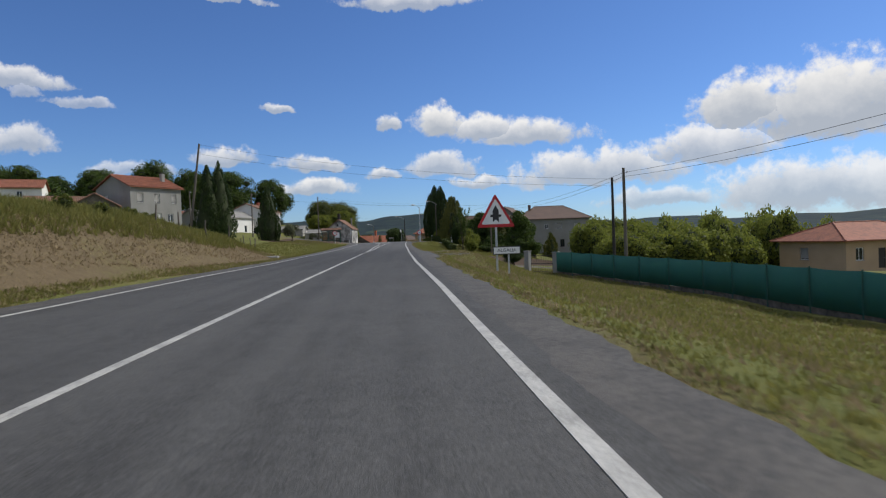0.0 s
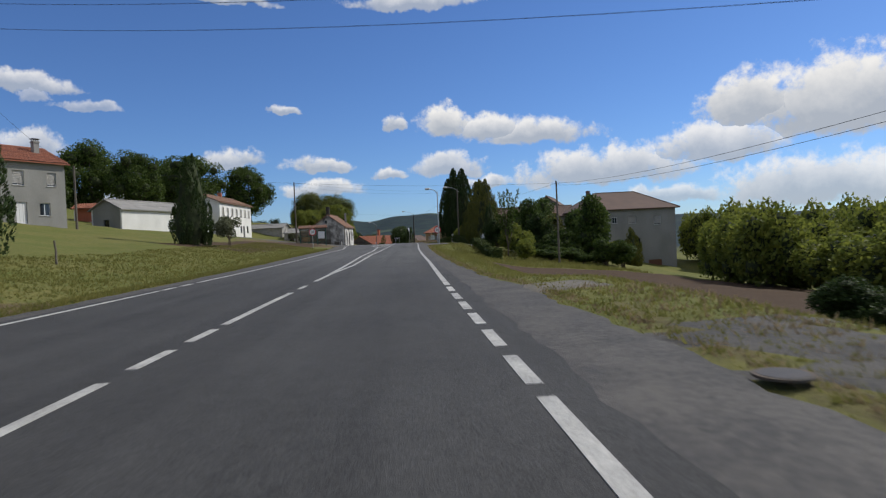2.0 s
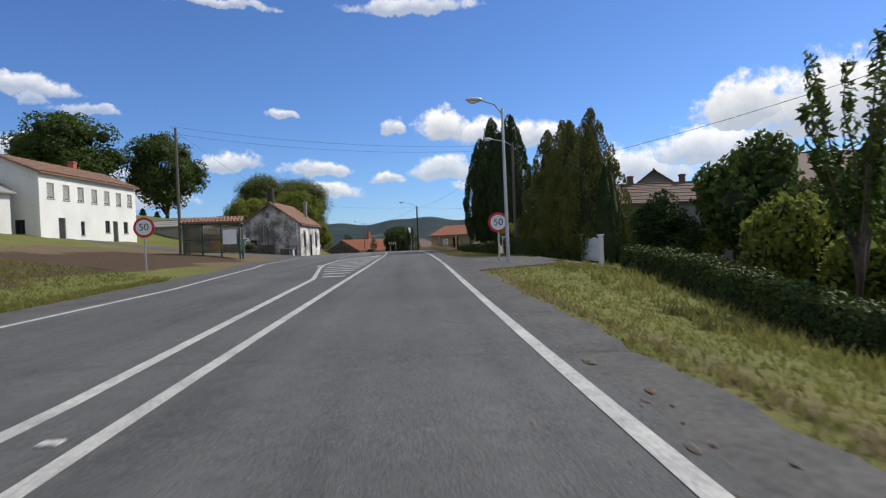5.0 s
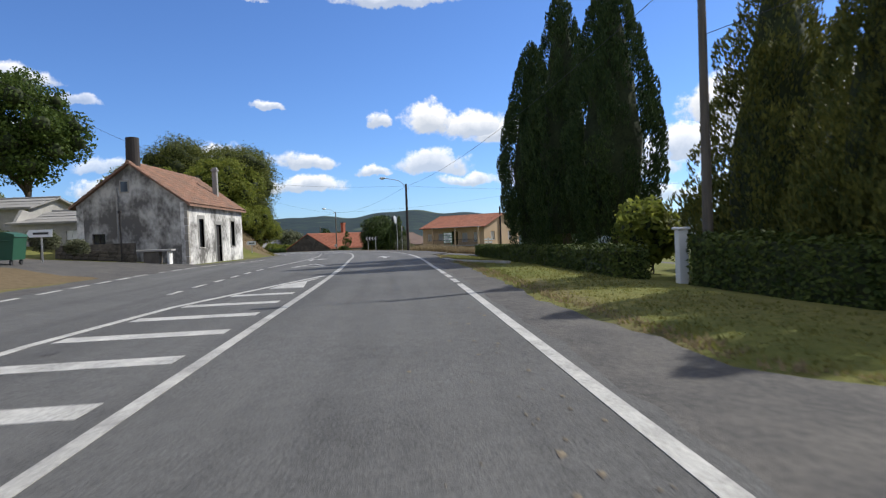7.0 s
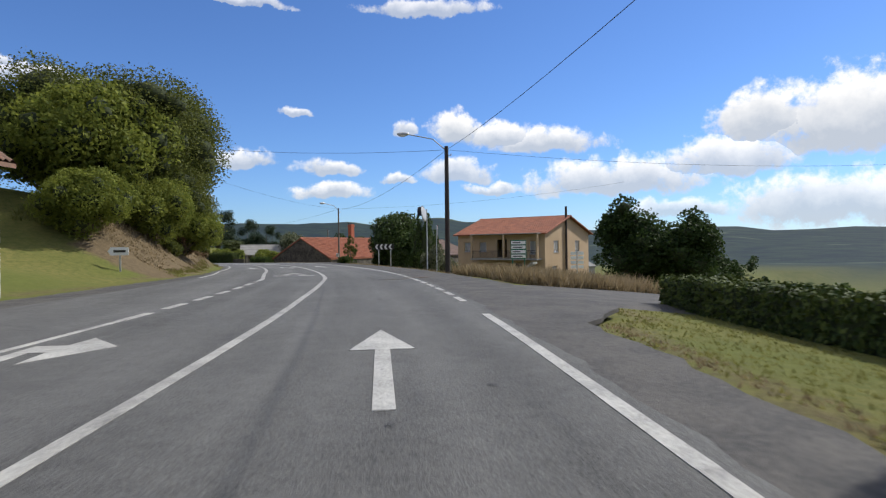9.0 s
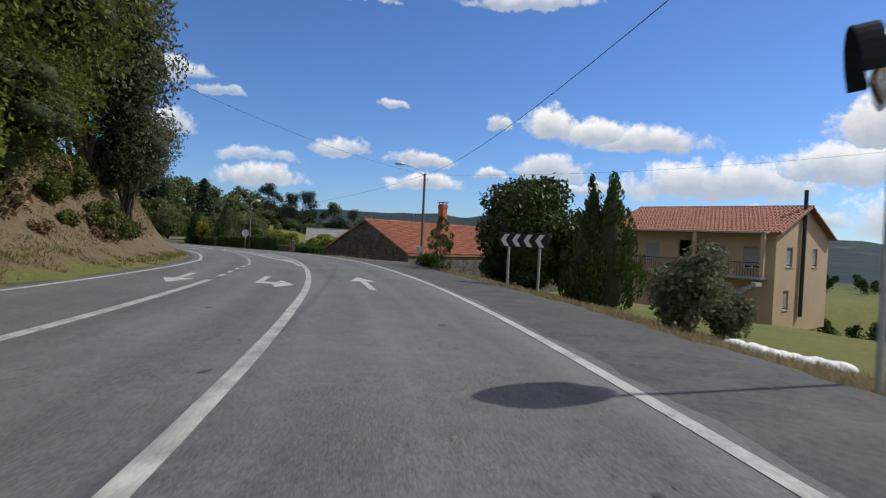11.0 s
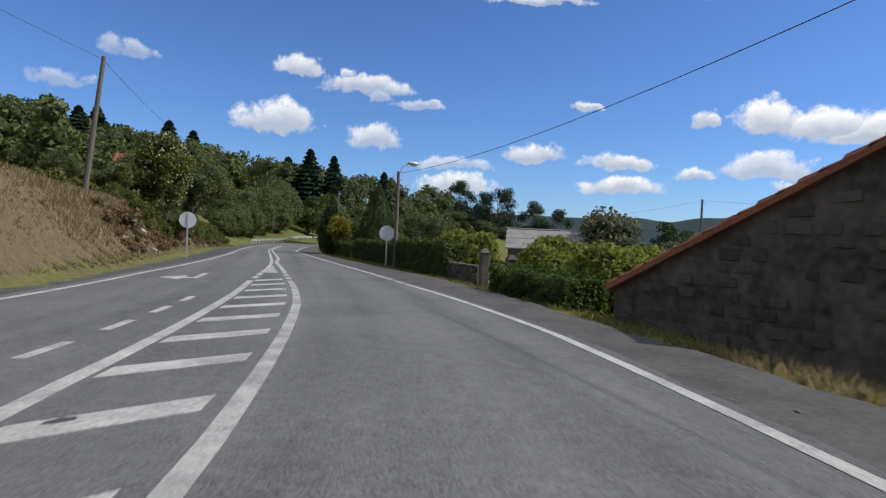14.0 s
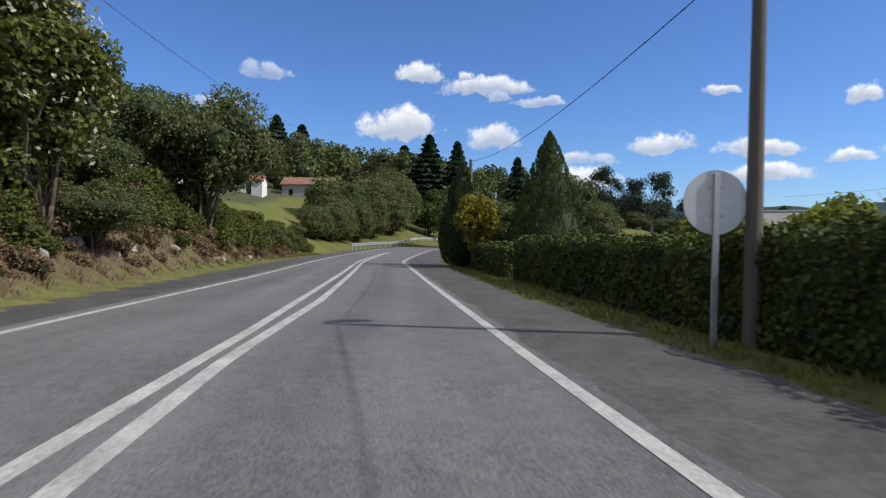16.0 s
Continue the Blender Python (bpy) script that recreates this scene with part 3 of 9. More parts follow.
LAND_P = np.vstack([ROAD_P[:LAND_K, :2], ROAD_P[LAND_K - 1, :2] + (np.arange(1, 60)[:, None] * 4.0) * np.array([-0.60, 0.80])])
LAND_S = np.concatenate([ROAD_S[:LAND_K], ROAD_S[LAND_K - 1] + np.arange(1, 60) * 4.0])


def plan_of(xy):
    """s and n of many points; past the last bend the land follows the straight on."""
    a, b = LAND_P[:-1], LAND_P[1:]
    d = b - a
    l2 = (d**2).sum(1)
    s_out, n_out = np.empty(len(xy)), np.empty(len(xy))
    for i in range(0, len(xy), 4000):
        q = xy[i:i + 4000, None, :]
        u = np.clip(((q - a) * d).sum(2) / l2, 0, 1)
        e = q - (a + u[..., None] * d)
        k = (e**2).sum(2).argmin(1)
        r = np.arange(len(k))
        s_out[i:i + 4000] = LAND_S[k] + u[r, k] * np.sqrt(l2[k])
        side = d[k, 1] * e[r, k, 0] - d[k, 0] * e[r, k, 1]
        n_out[i:i + 4000] = np.sign(side) * np.sqrt((e[r, k]**2).sum(1))
    return s_out, n_out


# asphalt's edges and the lines, by s
def left_edge(s):
    return np.interp(s, [-60, 24, 40, 75, 100, 118, 128, 140, 150, 156, 164, 183, 194, 202, 212, 226, 248, 265, 290, 470],
                     [-8.9, -8.8, -8.2, -8.2, -8.6, -9.6, -11.6, -11.4, -11.2, -10.4, -9.2, -7.4, -7.1, -6.2, -6.2, -7.2, -6.9, -6.9, -6.4, -5.5])


def right_edge(s):
    return np.interp(s, [-60, 13, 26, 35.5, 38.5, 51, 55, 66, 76, 107, 110, 118, 122, 127, 141, 147, 156, 158, 176, 181, 196, 204, 214, 217, 227, 236, 242, 250, 256, 269, 290, 470],
                     [2.3, 2.3, 2.15, 2.2, 2.75, 2.75, 2.4, 2.2, 2.15, 2.4, 6.0, 6.0, 2.85, 2.5, 2.6, 2.6, 3.2, 4.6, 4.6, 4.75, 4.8, 5.0, 6.3, 4.8, 4.1, 4.1, 3.9, 3.4, 2.9, 2.4, 3.0, 3.0])


def right_line(s):
    return np.interp(s, [-60, 0, 15, 30, 50, 66, 78, 113, 124, 140, 145, 175, 195, 217, 227, 237, 250, 262, 278, 300, 470],
                     [1.1, 1.1, 1.1, 0.95, 1.07, 1.25, 1.27, 1.45, 1.48, 1.47, 1.58, 2.22, 2.5, 2.86, 2.76, 2.0, 1.42, 0.98, 0.5, 1.5, 1.5])


def left_line(s):
    return np.interp(s, [-60, 24, 35, 48, 60, 75, 104, 118, 124, 132, 143, 149, 157, 170, 181, 188, 200, 206, 223, 239, 246, 252, 263, 280, 300, 470],
                     [-7.6, -7.6, -7.2, -7.3, -7.2, -6.8, -6.95, -8.2, -9.1, -9.4, -10.2, -9.9, -8.0, -6.9, -6.6, -6.7, -5.7, -5.4, -6.2, -5.9, -5.4, -5.0, -4.7, -4.5, -4.4, -4.4])


def centre_right(s):
    return np.interp(s, [-60, 14, 50, 60, 66, 81, 89, 114, 140, 150, 162, 173, 187, 199, 207, 222, 230, 240, 250, 256, 278, 300, 470],
                     [-2.95, -2.95, -2.87, -2.75, -2.42, -2.3, -2.05, -1.97, -2.1, -2.1, -1.75, -1.2, -1.2, -1.0, -0.9, -0.97, -1.15, -1.55, -1.7, -1.5, -1.7, -1.6, -1.6])


STATIONS = []


def station(s, *profile):
    """Height over the road of the land across it, at s: pairs of n, height."""
    STATIONS.append((s, profile))


station(-90, (-70, 6.5), (-35, 4.6), (-18, 3.7), (-14, 3.2), (-12.3, 2.6), (-10.2, 0.4), (-9.0, 0), (2.4, 0), (3.4, -0.1), (7, -1.0), (13, -2.05), (15, -2.15), (40, -2.9), (140, -7))
station(30, (-70, 6.5), (-35, 4.4), (-18, 3.5), (-14, 3.0), (-12.3, 2.4), (-10, 0.35), (-8.9, 0), (2.3, 0), (3.2, -0.1), (7, -1.0), (13, -2.05), (15, -2.15), (40, -2.9), (140, -7))
station(43, (-70, 6.5), (-37, 4.4), (-18, 2.8), (-14, 2.2), (-12.3, 1.8), (-10, 0.3), (-9.2, 0), (-8.3, 0), (2.3, 0), (5.4, 0), (7, -0.6), (10, -1.8), (40, -3.2), (140, -7))
station(52, (-70, 6.5), (-37, 4.2), (-20, 1.9), (-14, 0.9), (-11.5, 0.5), (-9.6, 0), (-8.3, 0), (2.3, 0), (5.4, 0), (7, -0.5), (10, -1.6), (40, -3.2), (140, -7))
station(62, (-70, 6.8), (-37, 4.2), (-20, 1.6), (-14, 0.5), (-11.5, 0.15), (-9.6, 0), (-8.2, 0), (2.3, 0), (4, -0.3), (8, -1.4), (20, -2.5), (42, -5.6), (140, -9))
station(95, (-70, 7), (-37, 4.2), (-22, 1.5), (-15, 0.9), (-11.5, 0.2), (-9.6, 0), (-8.4, 0), (2.3, 0), (4, -0.3), (8.5, -1.4), (20, -2.8), (42, -6.2), (140, -10))
station(106, (-70, 7.5), (-40, 4.5), (-26, 2.0), (-17, 1.0), (-12, 0.3), (-10.4, 0), (-9.0, 0), (2.4, 0), (6.2, 0), (8.5, -0.6), (20, -2.5), (42, -6.2), (140, -11))
station(118, (-70, 8), (-44, 4.8), (-30, 2.6), (-19, 1.1), (-14, 0.6), (-11, 0), (-9.6, 0), (2.6, 0), (6.3, 0), (8.5, -0.4), (20, -2.2), (42, -6.2), (140, -12))
station(138, (-70, 9), (-44, 5), (-30, 2.5), (-20, 1.0), (-15, 0.6), (-12.4, 0.1), (-11.4, 0), (2.6, 0), (4, -0.03), (5, -0.06), (7, -0.3), (20, -1.4), (42, -4), (140, -12))
station(156, (-70, 11), (-45, 5), (-29, 2.3), (-20, 0.9), (-15, 0.4), (-12, 0.1), (-10.6, 0), (3.0, 0), (4, -0.1), (8, -0.5), (20, -1.4), (42, -4), (140, -12))
station(172, (-70, 8.5), (-45, 6.8), (-32, 4.6), (-20, 2.0), (-13, 0.8), (-10, 0.1), (-8.4, 0), (4.6, 0), (5.5, -0.1), (9, -0.5), (22, -1.6), (42, -3), (140, -12))
station(184, (-70, 9.5), (-45, 8), (-30, 6.3), (-16, 4.6), (-11, 3.6), (-8.6, 0.5), (-7.4, 0), (4.8, 0), (5.6, -0.3), (9, -0.9), (22, -1.9), (50, -4), (140, -14))
station(204, (-70, 9.5), (-45, 8.4), (-30, 7), (-16, 4.9), (-9.8, 3.6), (-7.4, 0.4), (-6.3, 0), (5.0, 0), (6, -0.2), (9, -0.8), (22, -2.2), (50, -6), (140, -22))
station(222, (-80, 9.5), (-45, 8.4), (-30, 7), (-15, 5.0), (-9.8, 3.4), (-8.0, 0.4), (-7.0, 0), (4.4, 0), (6.2, -0.3), (10, -1.4), (22, -2.6), (50, -7), (140, -25))
station(248, (-80, 12.5), (-50, 8.4), (-30, 6), (-15, 3.9), (-9.8, 2.9), (-7.8, 0.4), (-6.9, 0), (3.6, 0), (5.6, -0.2), (10, -0.8), (20, -2), (45, -6), (140, -24))
station(268, (-80, 12.5), (-50, 8), (-30, 6), (-15, 4.1), (-9.4, 3.0), (-7.7, 0.5), (-6.9, 0), (2.6, 0), (4.2, -0.1), (9, -0.4), (20, -1.6), (45, -5), (140, -22))
station(285, (-80, 12.5), (-50, 9), (-30, 6.2), (-18, 5.0), (-10.6, 2.4), (-8.0, 0.3), (-6.6, 0), (2.6, 0), (4.2, -0.1), (9, -0.4), (20, -1.4), (45, -4), (140, -16))
station(300, (-80, 13), (-50, 9.5), (-30, 6.4), (-18, 3.2), (-12, 1.0), (-8.6, -0.1), (-7.0, -0.15), (3, -0.15), (9, -0.15), (20, -0.2), (34, -0.4), (50, -3), (140, -12))
station(318, (-80, 14), (-50, 10.5), (-30, 7.6), (-18, 3.8), (-12, 1.0), (-8, 0.0), (-6, -0.15), (3, -0.15), (9, -0.15), (20, -0.15), (40, -0.15), (60, -2), (140, -10))
station(345, (-80, 15), (-50, 12), (-30, 9.4), (-18, 7.2), (-8, 3.6), (-1, 1.0), (4, 0.0), (6, -0.15), (30, -0.15), (40, -0.15), (60, -1), (140, -8))
station(375, (-80, 17), (-50, 14.5), (-30, 13), (-3, 8.5), (8, 4), (16, 0.3), (19, -0.15), (46, -0.15), (60, -0.5), (140, -6))
station(420, (-80, 19), (-30, 16), (0, 13), (30, 9), (50, 4), (66, 0), (80, -0.5), (140, -6))
station(520, (-80, 20), (-30, 17), (0, 14), (40, 9), (80, 3), (140, -6))


def land_noise(x, y):
    """Slow unevenness of the fields."""
    return (np.sin(x * 0.31 + 1.3 * np.sin(y * 0.17)) * np.sin(y * 0.27 + 0.7 * np.sin(x * 0.23)) * 0.5
            + np.sin(x * 1.1 + y * 0.6) * np.sin(y * 1.3 - x * 0.4) * 0.25)


def height(xy):
    """The land's height at many points; with s and n."""
    xy = np.asarray(xy, float).reshape(-1, 2)
    s, n = plan_of(xy)
    rows = np.stack([np.interp(n, [q[0] for q in p], [q[1] for q in p]) for _, p in STATIONS])
    st = np.array([q[0] for q in STATIONS], float)
    k = np.clip(np.searchsorted(st, s, side="right") - 1, 0, len(st) - 2)
    u = np.clip((s - st[k]) / (st[k + 1] - st[k]), 0, 1)
    u = u * u * (3 - 2 * u)
    r = np.arange(len(s))
    z = np.interp(s, ROAD_S, ROAD_P[:, 2]) + rows[k, r] * (1 - u) + rows[k + 1, r] * u
    lo, hi = left_edge(s), right_edge(s)
    away = np.maximum(np.maximum(lo - n, n - hi), 0)
    z += land_noise(xy[:, 0], xy[:, 1]) * np.clip((away - 0.5) / 6, 0, 1) * np.interp(away, [0, 10, 60], [0.08, 0.22, 0.5])
    z -= np.where(away < 0.25, 0.07, 0.0) * 1.0
    # the distance: a valley ahead and to the right, wooded ridges beyond, a hill to the left
    c = np.array([-40.0, 160.0])
    d = np.hypot(*(xy - c).T)
    az = np.arctan2(-(xy[:, 0] - c[0]), xy[:, 1] - c[1])
    ridge = (92 + 15 * np.sin(az * 7 + 1.0) + 9 * np.sin(az * 17 + 2) + 5 * np.sin(az * 41) + 3 * np.sin(az * 83 + 1)) * np.clip((d - 650) / 1350, 0, 1) ** 1.3
    ridge *= np.interp(np.degrees(az), [-180, -80, -45, -15, 10, 40, 180], [0.8, 0.5, 0.55, 0.85, 1.05, 0.9, 0.9])
    valley = -18 * np.clip((d - 200) / 400, 0, 1)
    hill = 9 * np.exp(-(((xy[:, 0] + 210) / 95) ** 2 + ((xy[:, 1] - 330) / 120) ** 2)) + 3 * np.exp(-(((xy[:, 0] + 190) / 90) ** 2 + ((xy[:, 1] - 200) / 110) ** 2))
    w = np.clip((np.abs(n) - 45) / 60, 0, 1)
    z = z * (1 - np.clip((d - 260) / 300, 0, 1)) + ridge + valley * w + hill * w
    return z, s, n


def ground_at(x, y):
    return float(height([[x, y]])[0][0])


def at_plan(s, n, up=0.0):
    """A point on the land at s, n."""
    p = on_road(s, n)
    return Vector((p.x, p.y, ground_at(p.x, p.y) + up))


def spread(lo, hi, step, far, growth=1.13):
    """Coordinates: even between lo and hi, wider and wider out to far."""
    mid = list(np.arange(lo, hi + 0.01, step))
    out, d = [], step
    while (hi + sum(out) if out else hi) < far:
        d *= growth
        out.append(d)
    up = list(hi + np.cumsum(out))
    down = list(lo - np.cumsum(out))[::-1]
    return np.array(down + mid + up)


def build_land():
    xs, ys = spread(-124, 52, 1.0, 3200), spread(-24, 336, 1.0, 3600)
    gx, gy = np.meshgrid(xs, ys)
    xy = np.stack([gx.ravel(), gy.ravel()], 1)
    z, s, n = height(xy)
    nx, ny = len(xs), len(ys)
    i = (np.arange(ny - 1)[:, None] * nx + np.arange(nx - 1)[None]).ravel()
    faces = np.stack([i, i + 1, i + nx + 1, i + nx], 1)
    me = bpy.data.meshes.new("ground")
    me.vertices.add(len(xy))
    me.vertices.foreach_set("co", np.column_stack([xy, z]).astype(np.float32).ravel())
    me.loops.add(faces.size)
    me.loops.foreach_set("vertex_index", faces.ravel().astype(np.int32))
    me.polygons.add(len(faces))
    me.polygons.foreach_set("loop_start", (np.arange(len(faces)) * 4).astype(np.int32))
    me.update()
    me.polygons.foreach_set("use_smooth", np.ones(len(faces), bool))
    lo, hi = left_edge(s), right_edge(s)
    jig = land_noise(xy[:, 0] * 2.3, xy[:, 1] * 2.3) * 0.8
    soil = np.zeros(len(xy))
    soil = np.maximum(soil, ((n + jig > 5.2) & (n < 34) & (s > 56) & (s + jig < 84)) * 1.0)
    soil = np.maximum(soil, ((n + jig < -12.5) & (n + jig > -21) & (s > 88) & (s < 132)) * 1.0)
    soil = np.maximum(soil, ((n < -11.8) & (n > -17) & (s > 112) & (s < 122)) * 0.8)
    dry = np.zeros(len(xy))
    dry = np.maximum(dry, ((n < lo - 0.6) & (n + jig * 0.5 > -12.8) & (s < 52 + jig * 6)) * (0.60 + 0.15 * jig))
    dry = np.maximum(dry, ((n < lo - 0.5) & (n > lo - 4.2 + jig * 0.5) & (s > 176) & (s + 3 * jig < 244)) * 0.95)
    dry = np.maximum(dry, ((n < lo - 0.5) & (n > lo - 3.6 + jig) & (s + 3 * jig >= 244) & (s < 285)) * np.where(s < 266, 0.9, 0.4))
    dry = np.maximum(dry, ((n < -12) & (s > 296) & (s < 420)) * (0.2 + 0.2 * jig))
    dry = np.maximum(dry, ((n > hi) & (n < hi + 0.9)) * 0.45)
    dry = np.maximum(dry, ((n < lo) & (n > lo - 0.8)) * np.where(s > 176, 0.62, 0.45))
    dry = np.maximum(dry, ((n < lo) & (n > -25) & (s > 120) & (s < 152)) * 0.8)
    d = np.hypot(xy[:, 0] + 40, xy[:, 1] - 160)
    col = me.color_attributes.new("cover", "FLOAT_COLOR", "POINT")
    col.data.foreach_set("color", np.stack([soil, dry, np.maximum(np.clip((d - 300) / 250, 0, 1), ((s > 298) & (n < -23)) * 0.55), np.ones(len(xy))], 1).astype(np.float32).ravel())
    me.materials.append(M["land"])
    return tagged(new("ground", me), "rolling green meadows with dry banks and wooded ridges", "ground", kind="structure")


build_land()

# ---------------------------------------------------------------- mesh helpers
def mesh_from(name, verts, faces, material, smooth=False):
    me = bpy.data.meshes.new(name)
    me.from_pydata([tuple(v) for v in verts], [], faces)
    me.materials.append(M[material])
    if smooth:
        me.polygons.foreach_set("use_smooth", np.ones(len(me.polygons), bool))
    me.update()
    return me


def part(name, bm, material, parent, label="", smooth=False):
    """Links a bmesh as one mesh object under a thing or a part."""
    me = bpy.data.meshes.new(name)
    bm.normal_update()
    bm.to_mesh(me)
    bm.free()
    me.materials.append(M[material])
    if smooth:
        me.polygons.foreach_set("use_smooth", np.ones(len(me.polygons), bool))
    ob = new(name, me)
    ob.parent = parent
    return tagged(ob, label)


def mesh_part(name, me, parent, label=""):
    ob = new(name, me)
    ob.parent = parent
    return tagged(ob, label)


def thing(name, m, label, category, group="", kind=""):
    """An empty at a thing's base, to which its parts belong."""
    ob = new(name)
    ob.empty_display_size = 0.2
    ob.matrix_world = m
    return tagged(ob, label, category, group, kind)


def box(bm, x0, x1, y0, y1, z0, z1, bevel=0.0, m=None):
    r = bmesh.ops.create_cube(bm, size=1.0, matrix=Matrix.Translation(((x0 + x1) / 2, (y0 + y1) / 2, (z0 + z1) / 2)) @ Matrix.Diagonal((x1 - x0, y1 - y0, z1 - z0, 1)))
    verts = r["verts"]
    if bevel:
        edges = list({e for v in verts for e in v.link_edges})
        verts = bmesh.ops.bevel(bm, geom=edges, offset=bevel, segments=1, affect="EDGES")["verts"]
    if m is not None:
        bmesh.ops.transform(bm, matrix=m, verts=verts)
    return verts


def tube(bm, a, b, r0, r1=None, seg=10, cap=True):
    """A tapered round bar from a to b."""
    a, b = Vector(a), Vector(b)
    m = Matrix.Translation((a + b) / 2) @ (b - a).to_track_quat("Z", "Y").to_matrix().to_4x4()
    return bmesh.ops.create_cone(bm, cap_ends=cap, segments=seg, radius1=r0, radius2=r0 if r1 is None else r1, depth=(b - a).length, matrix=m)["verts"]


def disc(bm, centre, axis, r, thick, seg=28):
    c, d = Vector(centre), Vector(axis).normalized()
    return tube(bm, c - d * thick / 2, c + d * thick / 2, r, r, seg)


def prism(bm, outline, thick, m):
    """A flat plate with the given outline (x, z), its front at y = 0 towards -y, put through m."""
    front = [bm.verts.new(m @ Vector((x, 0, z))) for x, z in outline]
    back = [bm.verts.new(m @ Vector((x, thick, z))) for x, z in outline]
    bm.faces.new(front)
    bm.faces.new(back[::-1])
    for k in range(len(front)):
        j = (k + 1) % len(front)
        bm.faces.new((front[j], front[k], back[k], back[j]))


def turned(p, z_degrees, up=0.0):
    """A pose at p, turned about the vertical."""
    return Matrix.Translation((p[0], p[1], p[2] + up)) @ Matrix.Rotation(radians(z_degrees), 4, "Z")


# ---------------------------------------------------------------- road and its markings
road = thing("road", Matrix(), "grey asphalt main road with white markings", "road", kind="structure")


def ribbon(name, s0, s1, lo, hi, material, up, parent, step=1.0, thick=0.03, jag=0.0, label=""):
    """A strip of road surface between two offsets, with a thickness."""
    k = max(2, int(round((s1 - s0) / step)) + 1)
    ss = np.linspace(s0, s1, k)
    verts, faces = [], []
    for i, s in enumerate(ss):
        a, b = (float(f(s)) if callable(f) else f for f in (lo, hi))
        wob = jag * (math.sin(s * 2.1) + math.sin(s * 5.3 + 1) + 0.7 * math.sin(s * 11.7 + 2))
        for n, z in ((a - (wob if jag < 0 else 0), up), (b + (wob if jag > 0 else 0), up), (b + (wob if jag > 0 else 0), up - thick), (a - (wob if jag < 0 else 0), up - thick)):
            verts.append(on_road(s, n, z))
        if i:
            o, q = 4 * (i - 1), 4 * i
            faces += [(o, o + 1, q + 1, q), (o + 1, o + 2, q + 2, q + 1), (o + 3, o, q, q + 3)]
    faces += [(0, 3, 2, 1), (4 * k - 4, 4 * k - 3, 4 * k - 2, 4 * k - 1)]
    me = mesh_from(name, verts, faces, material)
    if material == "asphalt":
        plan = me.attributes.new("plan", "FLOAT_VECTOR", "POINT")
        plan.data.foreach_set("vector", np.array([(s, float(f(s)) if callable(f) else f, 0.0) for s in ss for f in (lo, hi, hi, lo)], np.float32).ravel())
    ob = new(name, me)
    ob.parent = parent
    return tagged(ob, label)


UP = 0.02
ribbon("carriageway", -60, 350, lambda s: left_line(s) - 0.35, lambda s: right_line(s) + np.interp(s, [0, 10, 55, 66, 120], [0.36, 0.4, 0.46, 0.3, 0.22]), "asphalt", UP + 0.005, road, 0.5, 0.08, 0.035)
ribbon("shoulder", -60, 350, lambda s: right_line(s) + 0.1, right_edge, "shoulder", UP, road, 0.5, 0.08, 0.05)
ribbon("shoulder", -60, 350, left_edge, lambda s: left_line(s) - 0.35, "shoulder", UP, road, 0.5, 0.08, -0.05)


def line(s0, s1, at, width=0.13, material="paint", name="line"):
    ribbon(name, s0, s1, lambda s: float(at(s)) - width / 2, lambda s: float(at(s)) + width / 2, material, UP + 0.011, road, 1.0, 0.006)


def dashes(s0, s1, at, on=1.2, off=0.6, width=0.15, material="paint"):
    s = s0
    while s < s1 - 0.3:
        line(s, min(s + on, s1), at, width, material, "dash")
        s += on + off


# edge lines, dashed where drives join
for a, b in ((-60, 39.0), (53.4, 112.0), (117.2, 131.5), (150.0, 157.5), (177.2, 236.4), (239.7, 345)):
    line(a, b, right_line, 0.15, "paint", "edge_line")
for a, b in ((41.6, 53.4), (112.3, 117.0), (132.0, 136.5), (160.0, 177.0), (236.8, 239.6)):
    dashes(a, b, right_line, 1.2, 0.55, 0.15, "paint" if a < 150 else "paint_worn")
line(39.0, 41.2, right_line, 0.15, "paint", "edge_line")
line(136.5, 150.0, right_line, 0.14, "paint_worn", "edge_line")
for a, b in ((-60, 55.0), (58.4, 133.0), (176.5, 345)):
    line(a, b, left_line, 0.13, "paint", "edge_line")
dashes(55.3, 58.3, left_line, 1.0, 0.5)
dashes(134.0, 160.0, left_line, 1.3, 0.7, 0.15)
# centre line: single, broken at the drive, then double
line(-60, 40.0, centre_right, 0.13, "paint", "centre_line")
line(40.2, 42.6, centre_right, 0.13, "paint", "dash")
line(43.2, 44.3, centre_right, 0.13, "paint", "dash")
line(44.9, 46.0, centre_right, 0.13, "paint", "dash")
line(46.5, 52.1, centre_right, 0.13, "paint", "dash")
line(53.2, 54.3, centre_right, 0.13, "paint", "dash")
line(56.0, 111.0, centre_right, 0.14, "paint", "centre_line")


def centre_left(s):
    return np.interp(s, [58, 66, 78, 91, 106, 114, 118, 125, 129, 134, 137], [-2.78, -2.8, -2.88, -2.75, -3.2, -4.2, -4.55, -4.65, -4.3, -3.1, -2.35])


line(60, 137.0, centre_left, 0.15, "paint", "centre_line")
dashes(110.7, 116.2, centre_right, 1.2, 0.55, 0.17)
line(116.0, 176.9, centre_right, 0.14, "paint_worn", "centre_line")
line(138.6, 142.1, lambda s: centre_right(s) + 0.01, 0.17, "paint", "dash")
dashes(171.9, 177.0, lambda s: centre_right(s) + 0.0, 1.3, 0.55, 0.18, "paint_worn")
line(177.0, 236.8, centre_right, 0.16, "paint_worn", "centre_line")
dashes(237.6, 240.0, centre_right, 0.9, 0.6, 0.17, "paint_worn")
line(240.7, 300, centre_right, 0.16, "paint", "centre_line")


